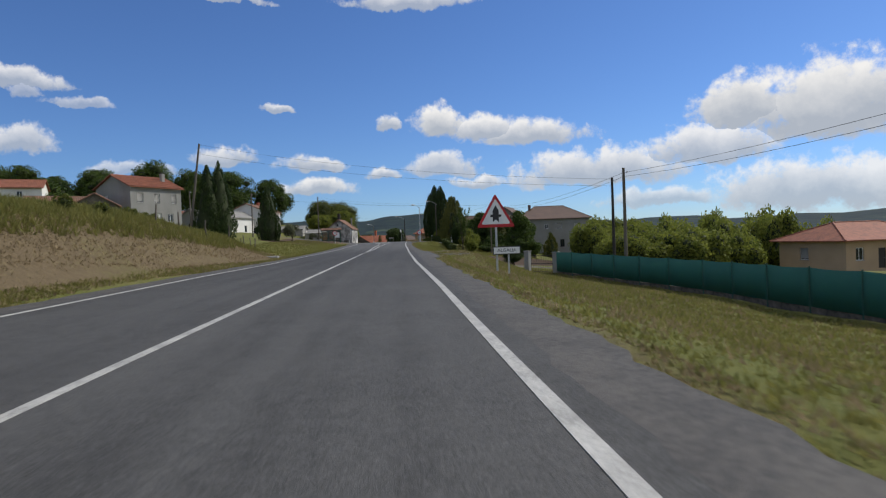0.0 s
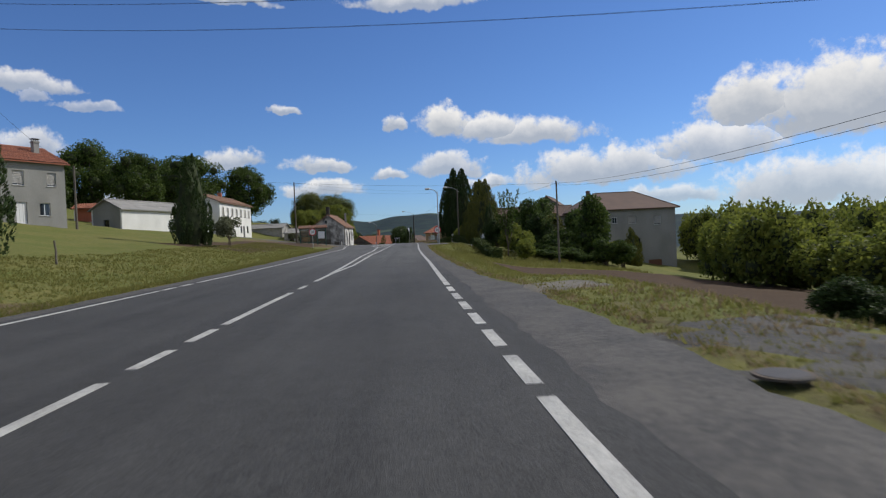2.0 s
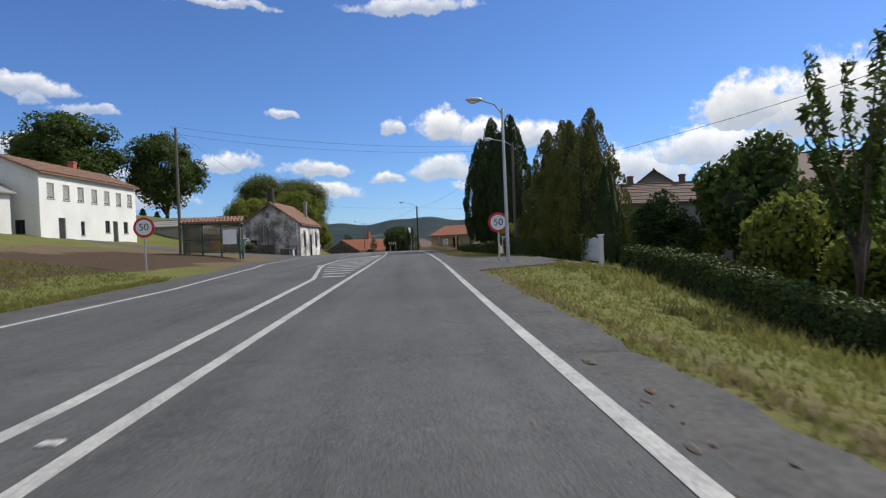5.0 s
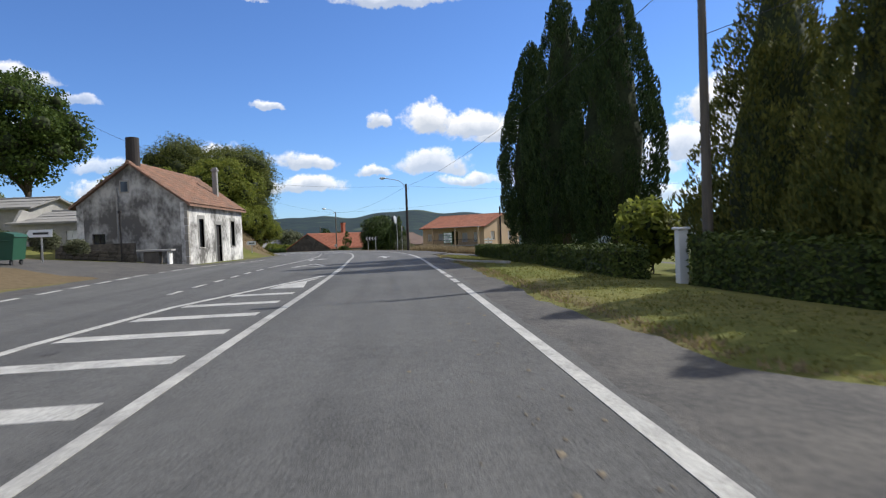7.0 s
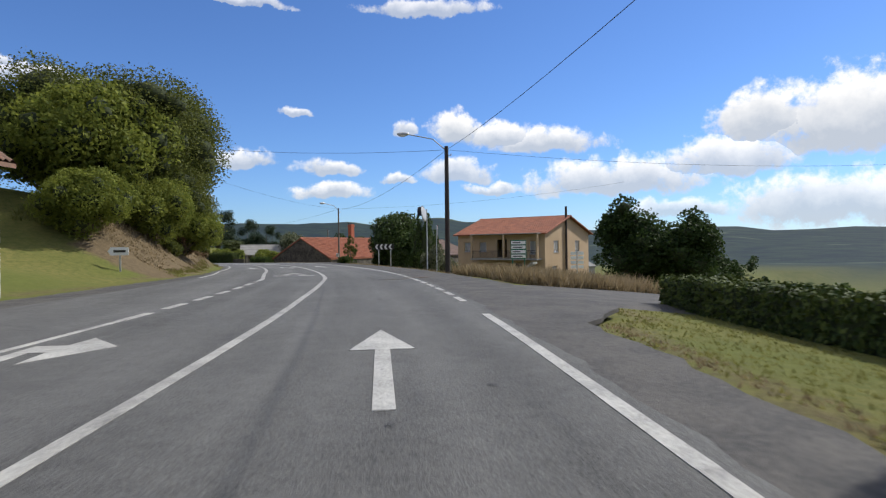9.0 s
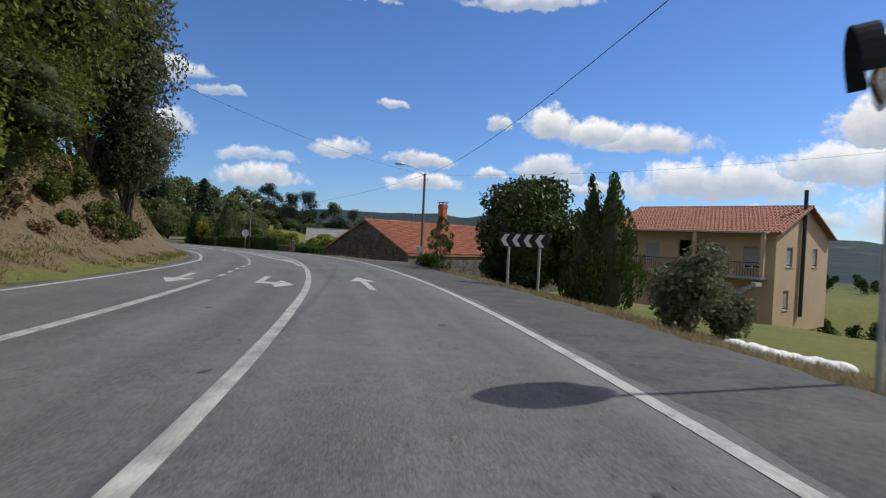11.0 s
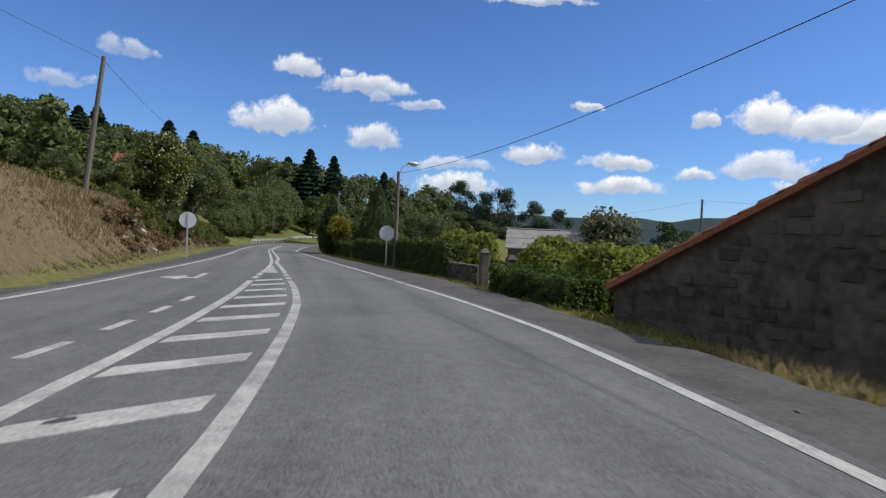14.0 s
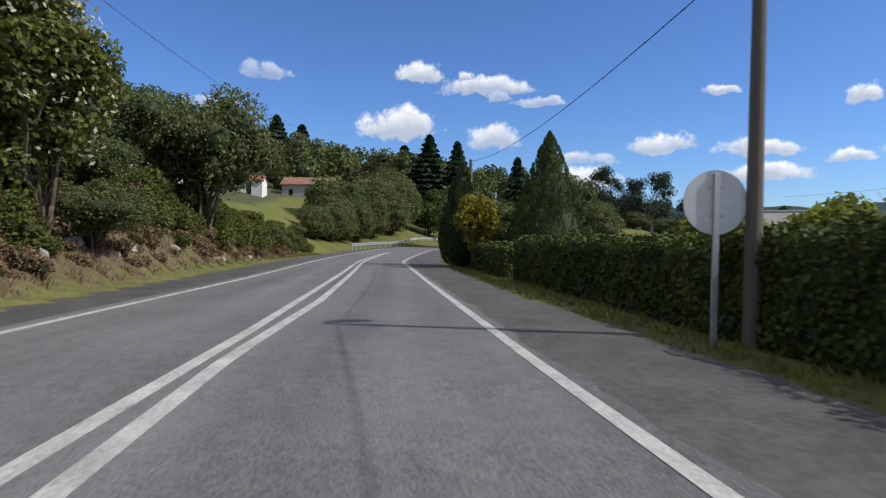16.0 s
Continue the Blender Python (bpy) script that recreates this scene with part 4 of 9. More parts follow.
def bar(s, skew, lo, hi, width=0.42):
    """A slanting bar of a hatched island."""
    verts = [on_road(s + d + (skew if n == hi else 0), n, UP + z) for z in (0.011, 0.005) for n, d in ((lo, 0), (hi, 0), (hi, width), (lo, width))]
    ob = new("hatch_bar", mesh_from("hatch_bar", verts, [(0, 1, 2, 3), (0, 4, 5, 1), (1, 5, 6, 2), (2, 6, 7, 3), (3, 7, 4, 0)], "paint"))
    ob.parent = road


for k in range(14):
    s = 106.6 + 1.85 * k
    a, b = float(centre_left(s)) + 0.22, float(centre_right(s)) - 0.30
    if b - a > 0.35:
        bar(s, 0.12, a, b)


def island_left(s):
    return np.interp(s, [202, 206, 208, 212, 216, 223, 230, 236, 240, 243, 246, 250], [-1.05, -1.2, -1.45, -1.95, -2.18, -2.45, -2.55, -2.55, -2.4, -2.27, -2.1, -1.98])


line(203.0, 236.4, island_left, 0.16, "paint", "centre_line")
dashes(237.5, 240.5, island_left, 1.2, 0.5, 0.16)
line(240.8, 300.0, lambda s: np.interp(s, [240.8, 244.5, 247, 252, 278, 300], [-2.36, -2.16, -2.02, -1.92, -2.0, -1.9]), 0.15, "paint", "centre_line")
for k in range(14):
    s = 212.5 + 1.83 * k
    a, b = float(island_left(s)) + 0.14, float(centre_right(s)) - 0.24
    if b - a > 0.25:
        bar(s, 0.85, a, b, 0.45)


def flat_shape(name, points, material="paint"):
    """A painted shape on the road, from corners in s and n."""
    top = [on_road(s, n, UP + 0.012) for s, n in points]
    low = [on_road(s, n, UP + 0.006) for s, n in points]
    k = len(points)
    me = mesh_from(name, top + low, [tuple(range(k))] + [(i, i + k, (i + 1) % k + k, (i + 1) % k) for i in range(k)], material)
    ob = new(name, me)
    ob.parent = road


flat_shape("nose_fill", [(132.4, -3.2), (132.4, -2.35), (134.6, -2.55), (136.0, -2.35), (133.4, -3.1)])
flat_shape("nose_fill", [(206.6, -1.28), (206.9, -1.02), (210.6, -1.2), (210.6, -1.68)], "paint_worn")
flat_shape("nose_fill", [(240.8, -2.33), (240.8, -1.80), (246.5, -1.92), (244.0, -2.16)], "paint_worn")
# waiting lane: its dashed side, give-way triangles and arrows


def turn_side(s):
    return np.interp(s, [118, 134, 141, 145, 155, 165, 173, 176, 180, 190, 200, 203, 216, 219, 226, 240], [-4.9, -5.55, -5.6, -5.5, -4.65, -4.1, -3.75, -3.9, -4.0, -3.8, -3.45, -3.2, -3.35, -3.4, -3.25, -3.2])


dashes(115.5, 118.0, lambda s: centre_left(s) - 0.2, 0.9, 0.5, 0.12)
dashes(132.0, 144.0, turn_side, 1.05, 1.05, 0.12)
line(145.0, 158.0, turn_side, 0.12, "paint_worn", "line")
dashes(158.0, 171.0, turn_side, 1.3, 0.8, 0.18, "paint_worn")
line(171.5, 193.5, turn_side, 0.17, "paint_worn", "line")
dashes(195.0, 232.0, turn_side, 1.0, 0.95, 0.12, "paint")


def give_way(s, n, far, half):
    """A painted triangle, hollow, pointing along the lane."""
    t = 0.16
    flat_shape("give_way_triangle", [(s, n - half), (s, n + half), (s + t * 1.6, n + half - t), (s + t * 1.6, n - half + t)])
    flat_shape("give_way_triangle", [(s + t * 1.6, n - half + t), (s + t * 1.6, n - half - 0.0), (s + far, n), (s + far - 0.5, n)])
    flat_shape("give_way_triangle", [(s + t * 1.6, n + half), (s + t * 1.6, n + half - t), (s + far - 0.5, n), (s + far, n)])


give_way(144.1, -3.65, 3.3, 0.75)
give_way(177.5, -2.48, 2.9, 0.58)
flat_shape("give_way_bar", [(176.5, -3.45), (176.3, -2.70), (176.65, -2.70), (176.85, -3.45)])
flat_shape("give_way_bar", [(176.2, -2.35), (176.0, -1.58), (176.35, -1.58), (176.55, -2.35)])


def arrow_ahead(s, n, length=4.9, k=1):
    """A straight arrow; k = -1 points back along s."""
    q = [(0, -0.09), (0, 0.09), (length * 0.61, 0.09), (length * 0.61, 0.39), (length, 0.0), (length * 0.61, -0.39), (length * 0.61, -0.09)]
    flat_shape("arrow", [(s + k * a, n + b) for a, b in q])


arrow_ahead(191.4, 0.52, 4.9)
arrow_ahead(151.4, -0.05, 4.4)
arrow_ahead(196.2, -4.5, 4.0, -1)


def arrow_turn(s, n, k=1, side=1):
    """An arrow that bends to one side."""
    q = [(0, -0.09), (0, 0.09), (2.1, 0.09), (2.1, 0.30), (1.35, 0.36), (2.45, 0.98), (3.3, 0.36), (2.65, 0.30), (2.65, -0.09)]
    flat_shape("arrow", [(s + k * a, n + side * b) for a, b in q])


flat_shape("arrow", [(195.4, -2.36), (195.4, -2.18), (193.35, -2.28), (193.2, -1.92), (193.9, -1.82), (192.45, -1.45), (191.6, -1.88), (192.45, -2.0), (192.75, -2.45)])
arrow_turn(152.5, -4.35, 1, 1)
arrow_turn(239.4, -4.1, -1, -1)
# covers and spilt soil
flat_shape("spilt_soil", [(171.0, 2.2), (171.3, 1.9), (171.9, 2.6), (172.1, 3.1), (171.5, 3.0)], "rust_soil")
flat_shape("spilt_soil", [(170.0, 0.7), (170.35, 1.9), (170.45, 1.92), (170.12, 0.75)], "rust_soil")
manhole = thing("manhole_cover", turned(on_road(41.3, 2.95, UP + 0.035), 0), "round rusty iron manhole cover in the shoulder", "manhole cover")
bm = bmesh.new()
disc(bm, (0, 0, 0.005), (0, 0, 1), 0.19, 0.02)
part("cover", bm, "iron_dark", manhole)
bm = bmesh.new()
tube(bm, (0, 0, -0.01), (0, 0, 0.012), 0.23, 0.23, 28)
part("rim", bm, "rust_soil", manhole)
# side lanes and drives
def drive(name, a, b, width0, width1, material, label, up=0.03, bend=0.0):
    """A lane from one plan point to another, laid on the land."""
    a, b = Vector(a), Vector(b)
    d = (b - a).normalized()
    side = Vector((d.y, -d.x))
    verts, faces, k = [], [], 14
    for i in range(k):
        u = i / (k - 1)
        c = a.lerp(b, u) + side * bend * math.sin(u * math.pi)
        w = (width0 + (width1 - width0) * min(1, u * 2.5)) / 2
        for j in range(7):
            q = c + side * w * (j / 3 - 1)
            verts.append((q.x, q.y, ground_at(q.x, q.y) + up + (0.05 if 0 < j < 6 else -0.1)))
        if i:
            for j in range(6):
                faces.append((7 * (i - 1) + j, 7 * (i - 1) + j + 1, 7 * i + j + 1, 7 * i + j))
    ob = new(name, mesh_from(name, verts, faces, material, True))
    return tagged(ob, label, "side road", kind="structure")


def xy(s, n):
    return on_road(s, n).to_2d()


drive("side_lane", xy(149, -10.2), xy(146, -40), 15, 4.5, "shoulder", "narrow asphalt lane leaving the main road", 0.03, -3)
drive("side_road", xy(167, 4.0), xy(167, 60), 20, 6.0, "shoulder", "asphalt side road joining at the bend", 0.03, 2)
drive("gravel_drive", xy(42.0, 2.3), xy(46.0, 10.8), 6.5, 3.4, "dark_gravel", "dark gravelly drive crossing the verge to the gate", -0.03)
drive("field_track", xy(50.6, 2.4), xy(52.5, 27), 2.4, 1.3, "gravel", "pale narrow track leaving the shoulder for the field", 0.0)
drive("gravel_drive", xy(114, 5.6), xy(116, 10.5), 7, 5, "shoulder", "worn drive in front of the white gate", 0.02)

# ---------------------------------------------------------------- plants
def leaf_object(name, centres, out, size, material, parent, aspect=0.55, spread_normal=0.8, extra=None, along=None):
    """Many small leaves as one mesh: each a bent four-cornered blade, turned roughly outwards; along: the way its long axis points."""
    k = len(centres)
    out = out + np.random.normal(0, spread_normal, (k, 3))
    out /= np.linalg.norm(out, axis=1, keepdims=True) + 1e-9
    ref = np.random.normal(0, 1, (k, 3))
    u = np.cross(out, ref) if along is None else along + ref * 0.3
    u /= np.linalg.norm(u, axis=1, keepdims=True) + 1e-9
    v = np.cross(out, u)
    v /= np.linalg.norm(v, axis=1, keepdims=True) + 1e-9
    size = (size * np.random.uniform(0.6, 1.35, k))[:, None]
    q = np.stack([centres - u * size, centres + v * size * aspect + out * size * 0.15, centres + u * size, centres - v * size * aspect + out * size * 0.15], 1)
    verts = q.reshape(-1, 3)
    nl = len(verts)
    idx = np.arange(nl, dtype=np.int32)
    counts = np.full(k, 4, np.int32)
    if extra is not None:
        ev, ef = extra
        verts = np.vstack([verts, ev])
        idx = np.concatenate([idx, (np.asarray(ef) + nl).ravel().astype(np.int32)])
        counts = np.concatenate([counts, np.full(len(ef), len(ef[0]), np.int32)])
    me = bpy.data.meshes.new(name)
    me.vertices.add(len(verts))
    me.vertices.foreach_set("co", verts.astype(np.float32).ravel())
    me.loops.add(len(idx))
    me.loops.foreach_set("vertex_index", idx)
    me.polygons.add(len(counts))
    me.polygons.foreach_set("loop_start", np.concatenate([[0], np.cumsum(counts)[:-1]]).astype(np.int32))
    me.update()
    me.materials.append(M[material])
    # the core's dark colour carries the shade between the leaves
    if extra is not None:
        me.materials.append(M["shaded_core"])
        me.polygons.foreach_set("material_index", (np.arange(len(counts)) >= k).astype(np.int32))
    ob = new(name, me)
    ob.parent = parent
    return ob


def ball_points(k, up=0.0):
    p = np.random.normal(0, 1, (k, 3))
    p[:, 2] += up
    return p / np.linalg.norm(p, axis=1, keepdims=True)


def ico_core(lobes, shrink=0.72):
    """Dark inner masses, shade put into their colour, that keep a crown from being seen through everywhere."""
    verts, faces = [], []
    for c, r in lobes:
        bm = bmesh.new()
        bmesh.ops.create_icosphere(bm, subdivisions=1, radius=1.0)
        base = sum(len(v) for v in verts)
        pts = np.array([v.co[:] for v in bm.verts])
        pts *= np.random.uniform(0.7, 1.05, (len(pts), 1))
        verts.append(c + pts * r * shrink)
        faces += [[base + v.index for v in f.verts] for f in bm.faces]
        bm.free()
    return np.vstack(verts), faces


def lobes_in(centre, rx, rz, k, size, rng_low=0.35):
    c = ball_points(k) * np.random.uniform(rng_low, 1.0, (k, 1)) ** 0.6
    return [(np.array(centre) + p * (rx * (1 - size * 0.8), rx * (1 - size * 0.8), rz * (1 - size * 0.8)), rx * size * np.random.uniform(0.75, 1.2)) for p in c]


def crown(name, lobes, leaves, size, material, parent, shell=0.34, aspect=0.6, core=0.72):
    w = np.array([r**2 for _, r in lobes])
    pick = np.random.choice(len(lobes), leaves, p=w / w.sum())
    c = np.array([l[0] for l in lobes])[pick]
    r = np.array([l[1] for l in lobes])[pick][:, None]
    d = ball_points(leaves, 0.25)
    # twigs: the leaves of a lobe gather in tufts, some reaching out
    twig = np.sin(d[:, :1] * 9 + c[:, :1] * 5) * np.sin(d[:, 1:2] * 8 + c[:, 1:2] * 4) * np.sin(d[:, 2:] * 9 + c[:, 2:] * 5)
    q = c + d * r * (1.04 + 0.22 * twig - shell * np.random.uniform(0, 1, (leaves, 1)) ** 1.6)
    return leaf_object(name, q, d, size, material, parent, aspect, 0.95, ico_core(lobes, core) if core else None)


def limb(bm, a, b, r0, r1, bends=3, wob=0.12):
    a, b = Vector(a), Vector(b)
    prev, rp = a, r0
    for i in range(1, bends + 1):
        u = i / bends
        q = a.lerp(b, u)
        if i < bends:
            q += Vector((random.uniform(-1, 1), random.uniform(-1, 1), random.uniform(-0.4, 0.4))) * wob * (b - a).length
        r = r0 + (r1 - r0) * u
        tube(bm, prev, q, rp, r, 7, i in (1, bends))
        prev, rp = q, r


def broadleaf(name, m, label, h, width, material, bare=0.22, leaves=5200, size=0.24, lobes=16, category="tree", lobe=0.42, bark="bark", stems=1, group="", core=0.7):
    """A tree or tall shrub: trunk, limbs and a crown of lobes."""
    tree = thing(name, m, label, category, group)
    rx, rz = width / 2, h * (1 - bare) / 2
    cz = h * bare + rz
    ls = lobes_in((0, 0, cz), rx, rz, lobes, lobe)
    bm = bmesh.new()
    r = max(0.03, h * 0.022)
    for k in range(stems):
        off = Vector((random.uniform(-1, 1), random.uniform(-1, 1), 0)) * (0.12 * width if stems > 1 else 0)
        limb(bm, (off.x * 0.4, off.y * 0.4, -0.3), (off.x, off.y, h * bare + rz * 0.5), r / stems**0.5, r * 0.55 / stems**0.5, 3, 0.05)
    for c, lr in ls[:9]:
        limb(bm, (0, 0, h * bare * random.uniform(0.75, 1.3)), Vector(c), r * 0.5, r * 0.12, 3, 0.08)
    part("trunk", bm, bark, tree, smooth=True)
    crown("crown", ls, leaves, size, material, tree, core=core)
    return tree


def spire(name, m, label, h, width, material, tips=1, leaves=5200, size=0.16, top_power=0.75, belly=0.22, category="tree", bare=0.02, rough=0.16, core=True,
          clumps=130, tuft=0.085, rise=2.2, inner=0.6):
    """A dense conifer: a tapering column of upright tufts with one or more tips."""
    tree = thing(name, m, label, category)
    bm = bmesh.new()
    limb(bm, (0, 0, -0.3), (0, 0, h * 0.5), width * 0.06, width * 0.03, 2, 0.01)
    part("trunk", bm, "bark", tree, smooth=True)
    offs = [(0.0, 0.0, 1.0)] if tips == 1 else [(math.cos(a * 2.4 + 0.6) * width * 0.14, math.sin(a * 2.4 + 0.6) * width * 0.14, 1.0 - 0.05 * a) for a in range(tips)]
    wide = width / 2 * (1.0 if tips == 1 else 0.78)

    def profile(u):
        return np.where(u < belly, 0.72 + 0.28 * u / belly, np.clip(1 - ((u - belly) / (1 - belly)), 0, 1) ** top_power)

    # boughs: upright tufts standing on the tapering outline
    mid, rad, ev, ef = [], [], [], []
    for ox, oy, oh in offs:
        k = max(40, int(clumps / len(offs)))
        u = np.append(np.random.uniform(0.0, 1, k) ** 1.1, (0.93, 0.96, 0.985))
        a = np.random.uniform(0, 2 * math.pi, len(u))
        pr = profile(u)
        rl = width * tuft * np.random.uniform(0.65, 1.35, len(u)) * (0.4 + 0.6 * pr)
        at = np.maximum(wide * pr * (1 + rough * np.random.normal(0, 0.6, len(u))) - 0.75 * rl, 0.0)
        mid.append(np.stack([ox + at * np.cos(a), oy + at * np.sin(a), h * (bare + (1 - bare) * u * oh) - 0.5 * rl], 1))
        rad.append(rl)
        k0 = len(ev)
        for i in range(9):
            pr = float(profile(np.array(i / 8)))
            for j in range(8):
                aa = j * math.pi / 4
                w = wide * pr * inner * random.uniform(0.9, 1.05)
                ev.append((ox + w * math.cos(aa), oy + w * math.sin(aa), h * (bare + (1 - bare) * i / 8 * oh) * 0.96))
        ef += [[k0 + 8 * i + j, k0 + 8 * i + (j + 1) % 8, k0 + 8 * i + 8 + (j + 1) % 8, k0 + 8 * i + 8 + j] for i in range(8) for j in range(8)]
    mid, rad = np.vstack(mid), np.concatenate(rad)
    pick = np.random.choice(len(rad), leaves, p=rad**2 / (rad**2).sum())
    d = ball_points(leaves, 0.25)
    side = mid[pick] * (1, 1, 0)
    side /= np.linalg.norm(side, axis=1, keepdims=True) + 1e-6
    d = d + side * 0.7
    d /= np.linalg.norm(d, axis=1, keepdims=True)
    q = mid[pick] + d * rad[pick][:, None] * (1.0, 1.0, rise) * (1.06 - 0.35 * np.random.uniform(0, 1, (leaves, 1)) ** 2)
    q[:, 2] = np.clip(q[:, 2], 0.05, h * 1.03)
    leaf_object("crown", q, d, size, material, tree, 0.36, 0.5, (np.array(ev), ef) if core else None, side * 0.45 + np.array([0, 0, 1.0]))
    return tree


def fir(name, m, label, h, width, material="leaf_fir", leaves=3600):
    """A fir or spruce with tiers of drooping boughs."""
    tree = thing(name, m, label, "tree")
    bm = bmesh.new()
    tube(bm, (0, 0, -0.3), (0, 0, h * 0.97), h * 0.017, 0.02, 7)
    part("trunk", bm, "bark", tree, smooth=True)
    tiers = 13
    t = np.random.randint(0, tiers, leaves)
    u = 0.1 + 0.9 * t / tiers
    a = (np.floor(np.random.uniform(0, 9, leaves)) + t * 0.37) * 2 * math.pi / 9 + np.random.normal(0, 0.13, leaves)
    reach = np.random.uniform(0.05, 1, leaves) ** 0.7
    rr = width / 2 * (1 - u) ** 0.8 * reach * (0.72 + 0.4 * np.abs(np.sin(t * 12.9 + np.floor(a * 1.4324) * 7.7))) + 0.04
    z = h * (u + (1.0 / tiers) * (0.7 - 0.9 * reach)) + np.random.normal(0, 0.05, leaves)
    q = np.stack([rr * np.cos(a), rr * np.sin(a), np.clip(z, 0.1, h)], 1)
    d = np.stack([0.5 * np.cos(a), 0.5 * np.sin(a), np.full(leaves, 0.8)], 1)
    leaf_object("crown", q, d, 0.028 * h, material, tree, 0.4, 0.5)
    return tree


def gum(name, m, label, h, width):
    """A eucalyptus: bare leaning stems with loose clumps high up."""
    tree = thing(name, m, label, "tree")
    bm = bmesh.new()
    ls = []
    for k in range(8):
        a = k * 2.4
        top = Vector((math.cos(a) * width * 0.3 * random.uniform(0.4, 1.2), math.sin(a) * width * 0.3, h * random.uniform(0.42, 0.95)))
        limb(bm, (0, 0, -0.3), top, h * 0.014, 0.03, 4, 0.03)
        for _ in range(3):
            c = top + Vector((random.uniform(-1, 1) * width * 0.2, random.uniform(-1, 1) * width * 0.2, random.uniform(-0.22, 0.05) * h))
            ls.append((np.array(c), width * random.uniform(0.12, 0.21)))
    part("trunk", bm, "bark", tree, smooth=True)
    crown("crown", ls, 9000, 0.24, "leaf_gum", tree, 0.6, core=0.45)
    return tree


def again(tree, m, k=1.0, tall=1.0):
    """Another of a plant, turned and sized."""
    return copy_thing(tree, m @ Matrix.Diagonal((k, k, k * tall, 1)))


def plant_pose(x, y, turn=0.0, up=0.0):
    return turned((x, y, ground_at(x, y)), turn, up)


def hedge(name, label, points, width, h, material="leaf_hedge", density=340, size=0.055, wob=0.05, base=None):
    """A clipped hedge along plan points: a solid core under a skin of small leaves."""
    pts = [Vector(p) for p in points]
    z0 = ground_at(pts[0].x, pts[0].y)
    hed = thing(name, Matrix.Translation((pts[0].x, pts[0].y, z0)), label, "hedge")
    o = Vector((pts[0].x, pts[0].y, z0))
    for a, b in zip(pts[:-1], pts[1:]):
        cs, ds, ev, ef = [], [], [], []
        l = (b - a).length
        d = (b - a).normalized()
        s = Vector((d.y, -d.x))
        steps = max(2, int(l / 1.5) + 1)
        zs = [ground_at(*(a.lerp(b, i / (steps - 1)))) for i in range(steps)]
        k = int(density * l * (2 * h + width))
        u = np.random.uniform(0, 1, k)
        side = np.random.choice(3, k, p=np.array([h, h, width]) / (2 * h + width))
        t = np.random.uniform(0, 1, k)
        lump = 1 + wob * np.sin(u * l * 2.3 + side) + wob * np.sin(u * l * 5.1 + t * 9)
        off = np.where(side == 0, -width / 2, np.where(side == 1, width / 2, (t - 0.5) * width)) * lump
        zz = np.where(side == 2, h * lump, t * h) + np.random.normal(0, 0.02, k)
        gz = np.interp(u, np.linspace(0, 1, steps), zs)
        c = np.stack([a.x + d.x * l * u + s.x * off, a.y + d.y * l * u + s.y * off, gz + zz], 1) - np.array(o)
        c += np.random.normal(0, 0.025, c.shape)
        nx = np.where(side == 0, -1.0, np.where(side == 1, 1.0, 0.0))
        ds.append(np.stack([s.x * nx, s.y * nx, np.where(side == 2, 1.0, 0.35)], 1))
        cs.append(c)
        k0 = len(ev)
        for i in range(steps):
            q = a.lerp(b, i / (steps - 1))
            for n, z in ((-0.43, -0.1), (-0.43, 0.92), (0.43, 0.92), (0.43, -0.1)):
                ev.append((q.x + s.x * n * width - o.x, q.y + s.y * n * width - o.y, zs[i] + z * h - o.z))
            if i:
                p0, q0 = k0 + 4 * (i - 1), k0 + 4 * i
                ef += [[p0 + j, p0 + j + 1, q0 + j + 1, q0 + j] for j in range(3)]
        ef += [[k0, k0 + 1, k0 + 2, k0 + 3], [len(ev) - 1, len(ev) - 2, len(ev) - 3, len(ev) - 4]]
        for u0, sign in ((0.0, -1.0), (1.0, 1.0)):
            k = int(density * h * width * 1.3)
            q = a.lerp(b, u0)
            off, zz = np.random.uniform(-0.52, 0.52, k) * width, np.random.uniform(0, 1, k) * h
            fwd = sign * np.random.uniform(0.02, 0.09, k)
            cs.append(np.stack([q.x + s.x * off + d.x * fwd - o.x, q.y + s.y * off + d.y * fwd - o.y, zs[int(u0) * -1] + zz - o.z], 1))
            ds.append(np.tile((d.x * sign, d.y * sign, 0.35), (k, 1)))
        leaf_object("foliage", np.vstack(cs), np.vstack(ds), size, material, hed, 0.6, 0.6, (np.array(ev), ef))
    return hed


# ---------------------------------------------------------------- buildings
def wall_bm(l, h, openings, thick, gable=0.0, apex=0.5):
    """A wall along x from 0 to l, its outer face at y = 0, with holes (x, z, w, h) and perhaps a gable on top."""
    bm = bmesh.new()
    xs = sorted({0.0, l, *(v for o in openings for v in (o[0], o[0] + o[2]))})
    zs = sorted({-1.2, h, *(v for o in openings for v in (o[1], o[1] + o[3]) if v < h)})
    for x0, x1 in zip(xs[:-1], xs[1:]):
        for z0, z1 in zip(zs[:-1], zs[1:]):
            cx, cz = (x0 + x1) / 2, (z0 + z1) / 2
            if not any(o[0] < cx < o[0] + o[2] and o[1] < cz < o[1] + o[3] for o in openings):
                box(bm, x0, x1, 0, thick, z0, z1)
    if gable:
        prism(bm, [(0, h), (l, h), (l * apex, h + gable)], thick, Matrix())
    bmesh.ops.remove_doubles(bm, verts=bm.verts, dist=0.001)
    return bm


def place(parent, ob, m):
    ob.parent = parent
    ob.matrix_local = m
    return ob


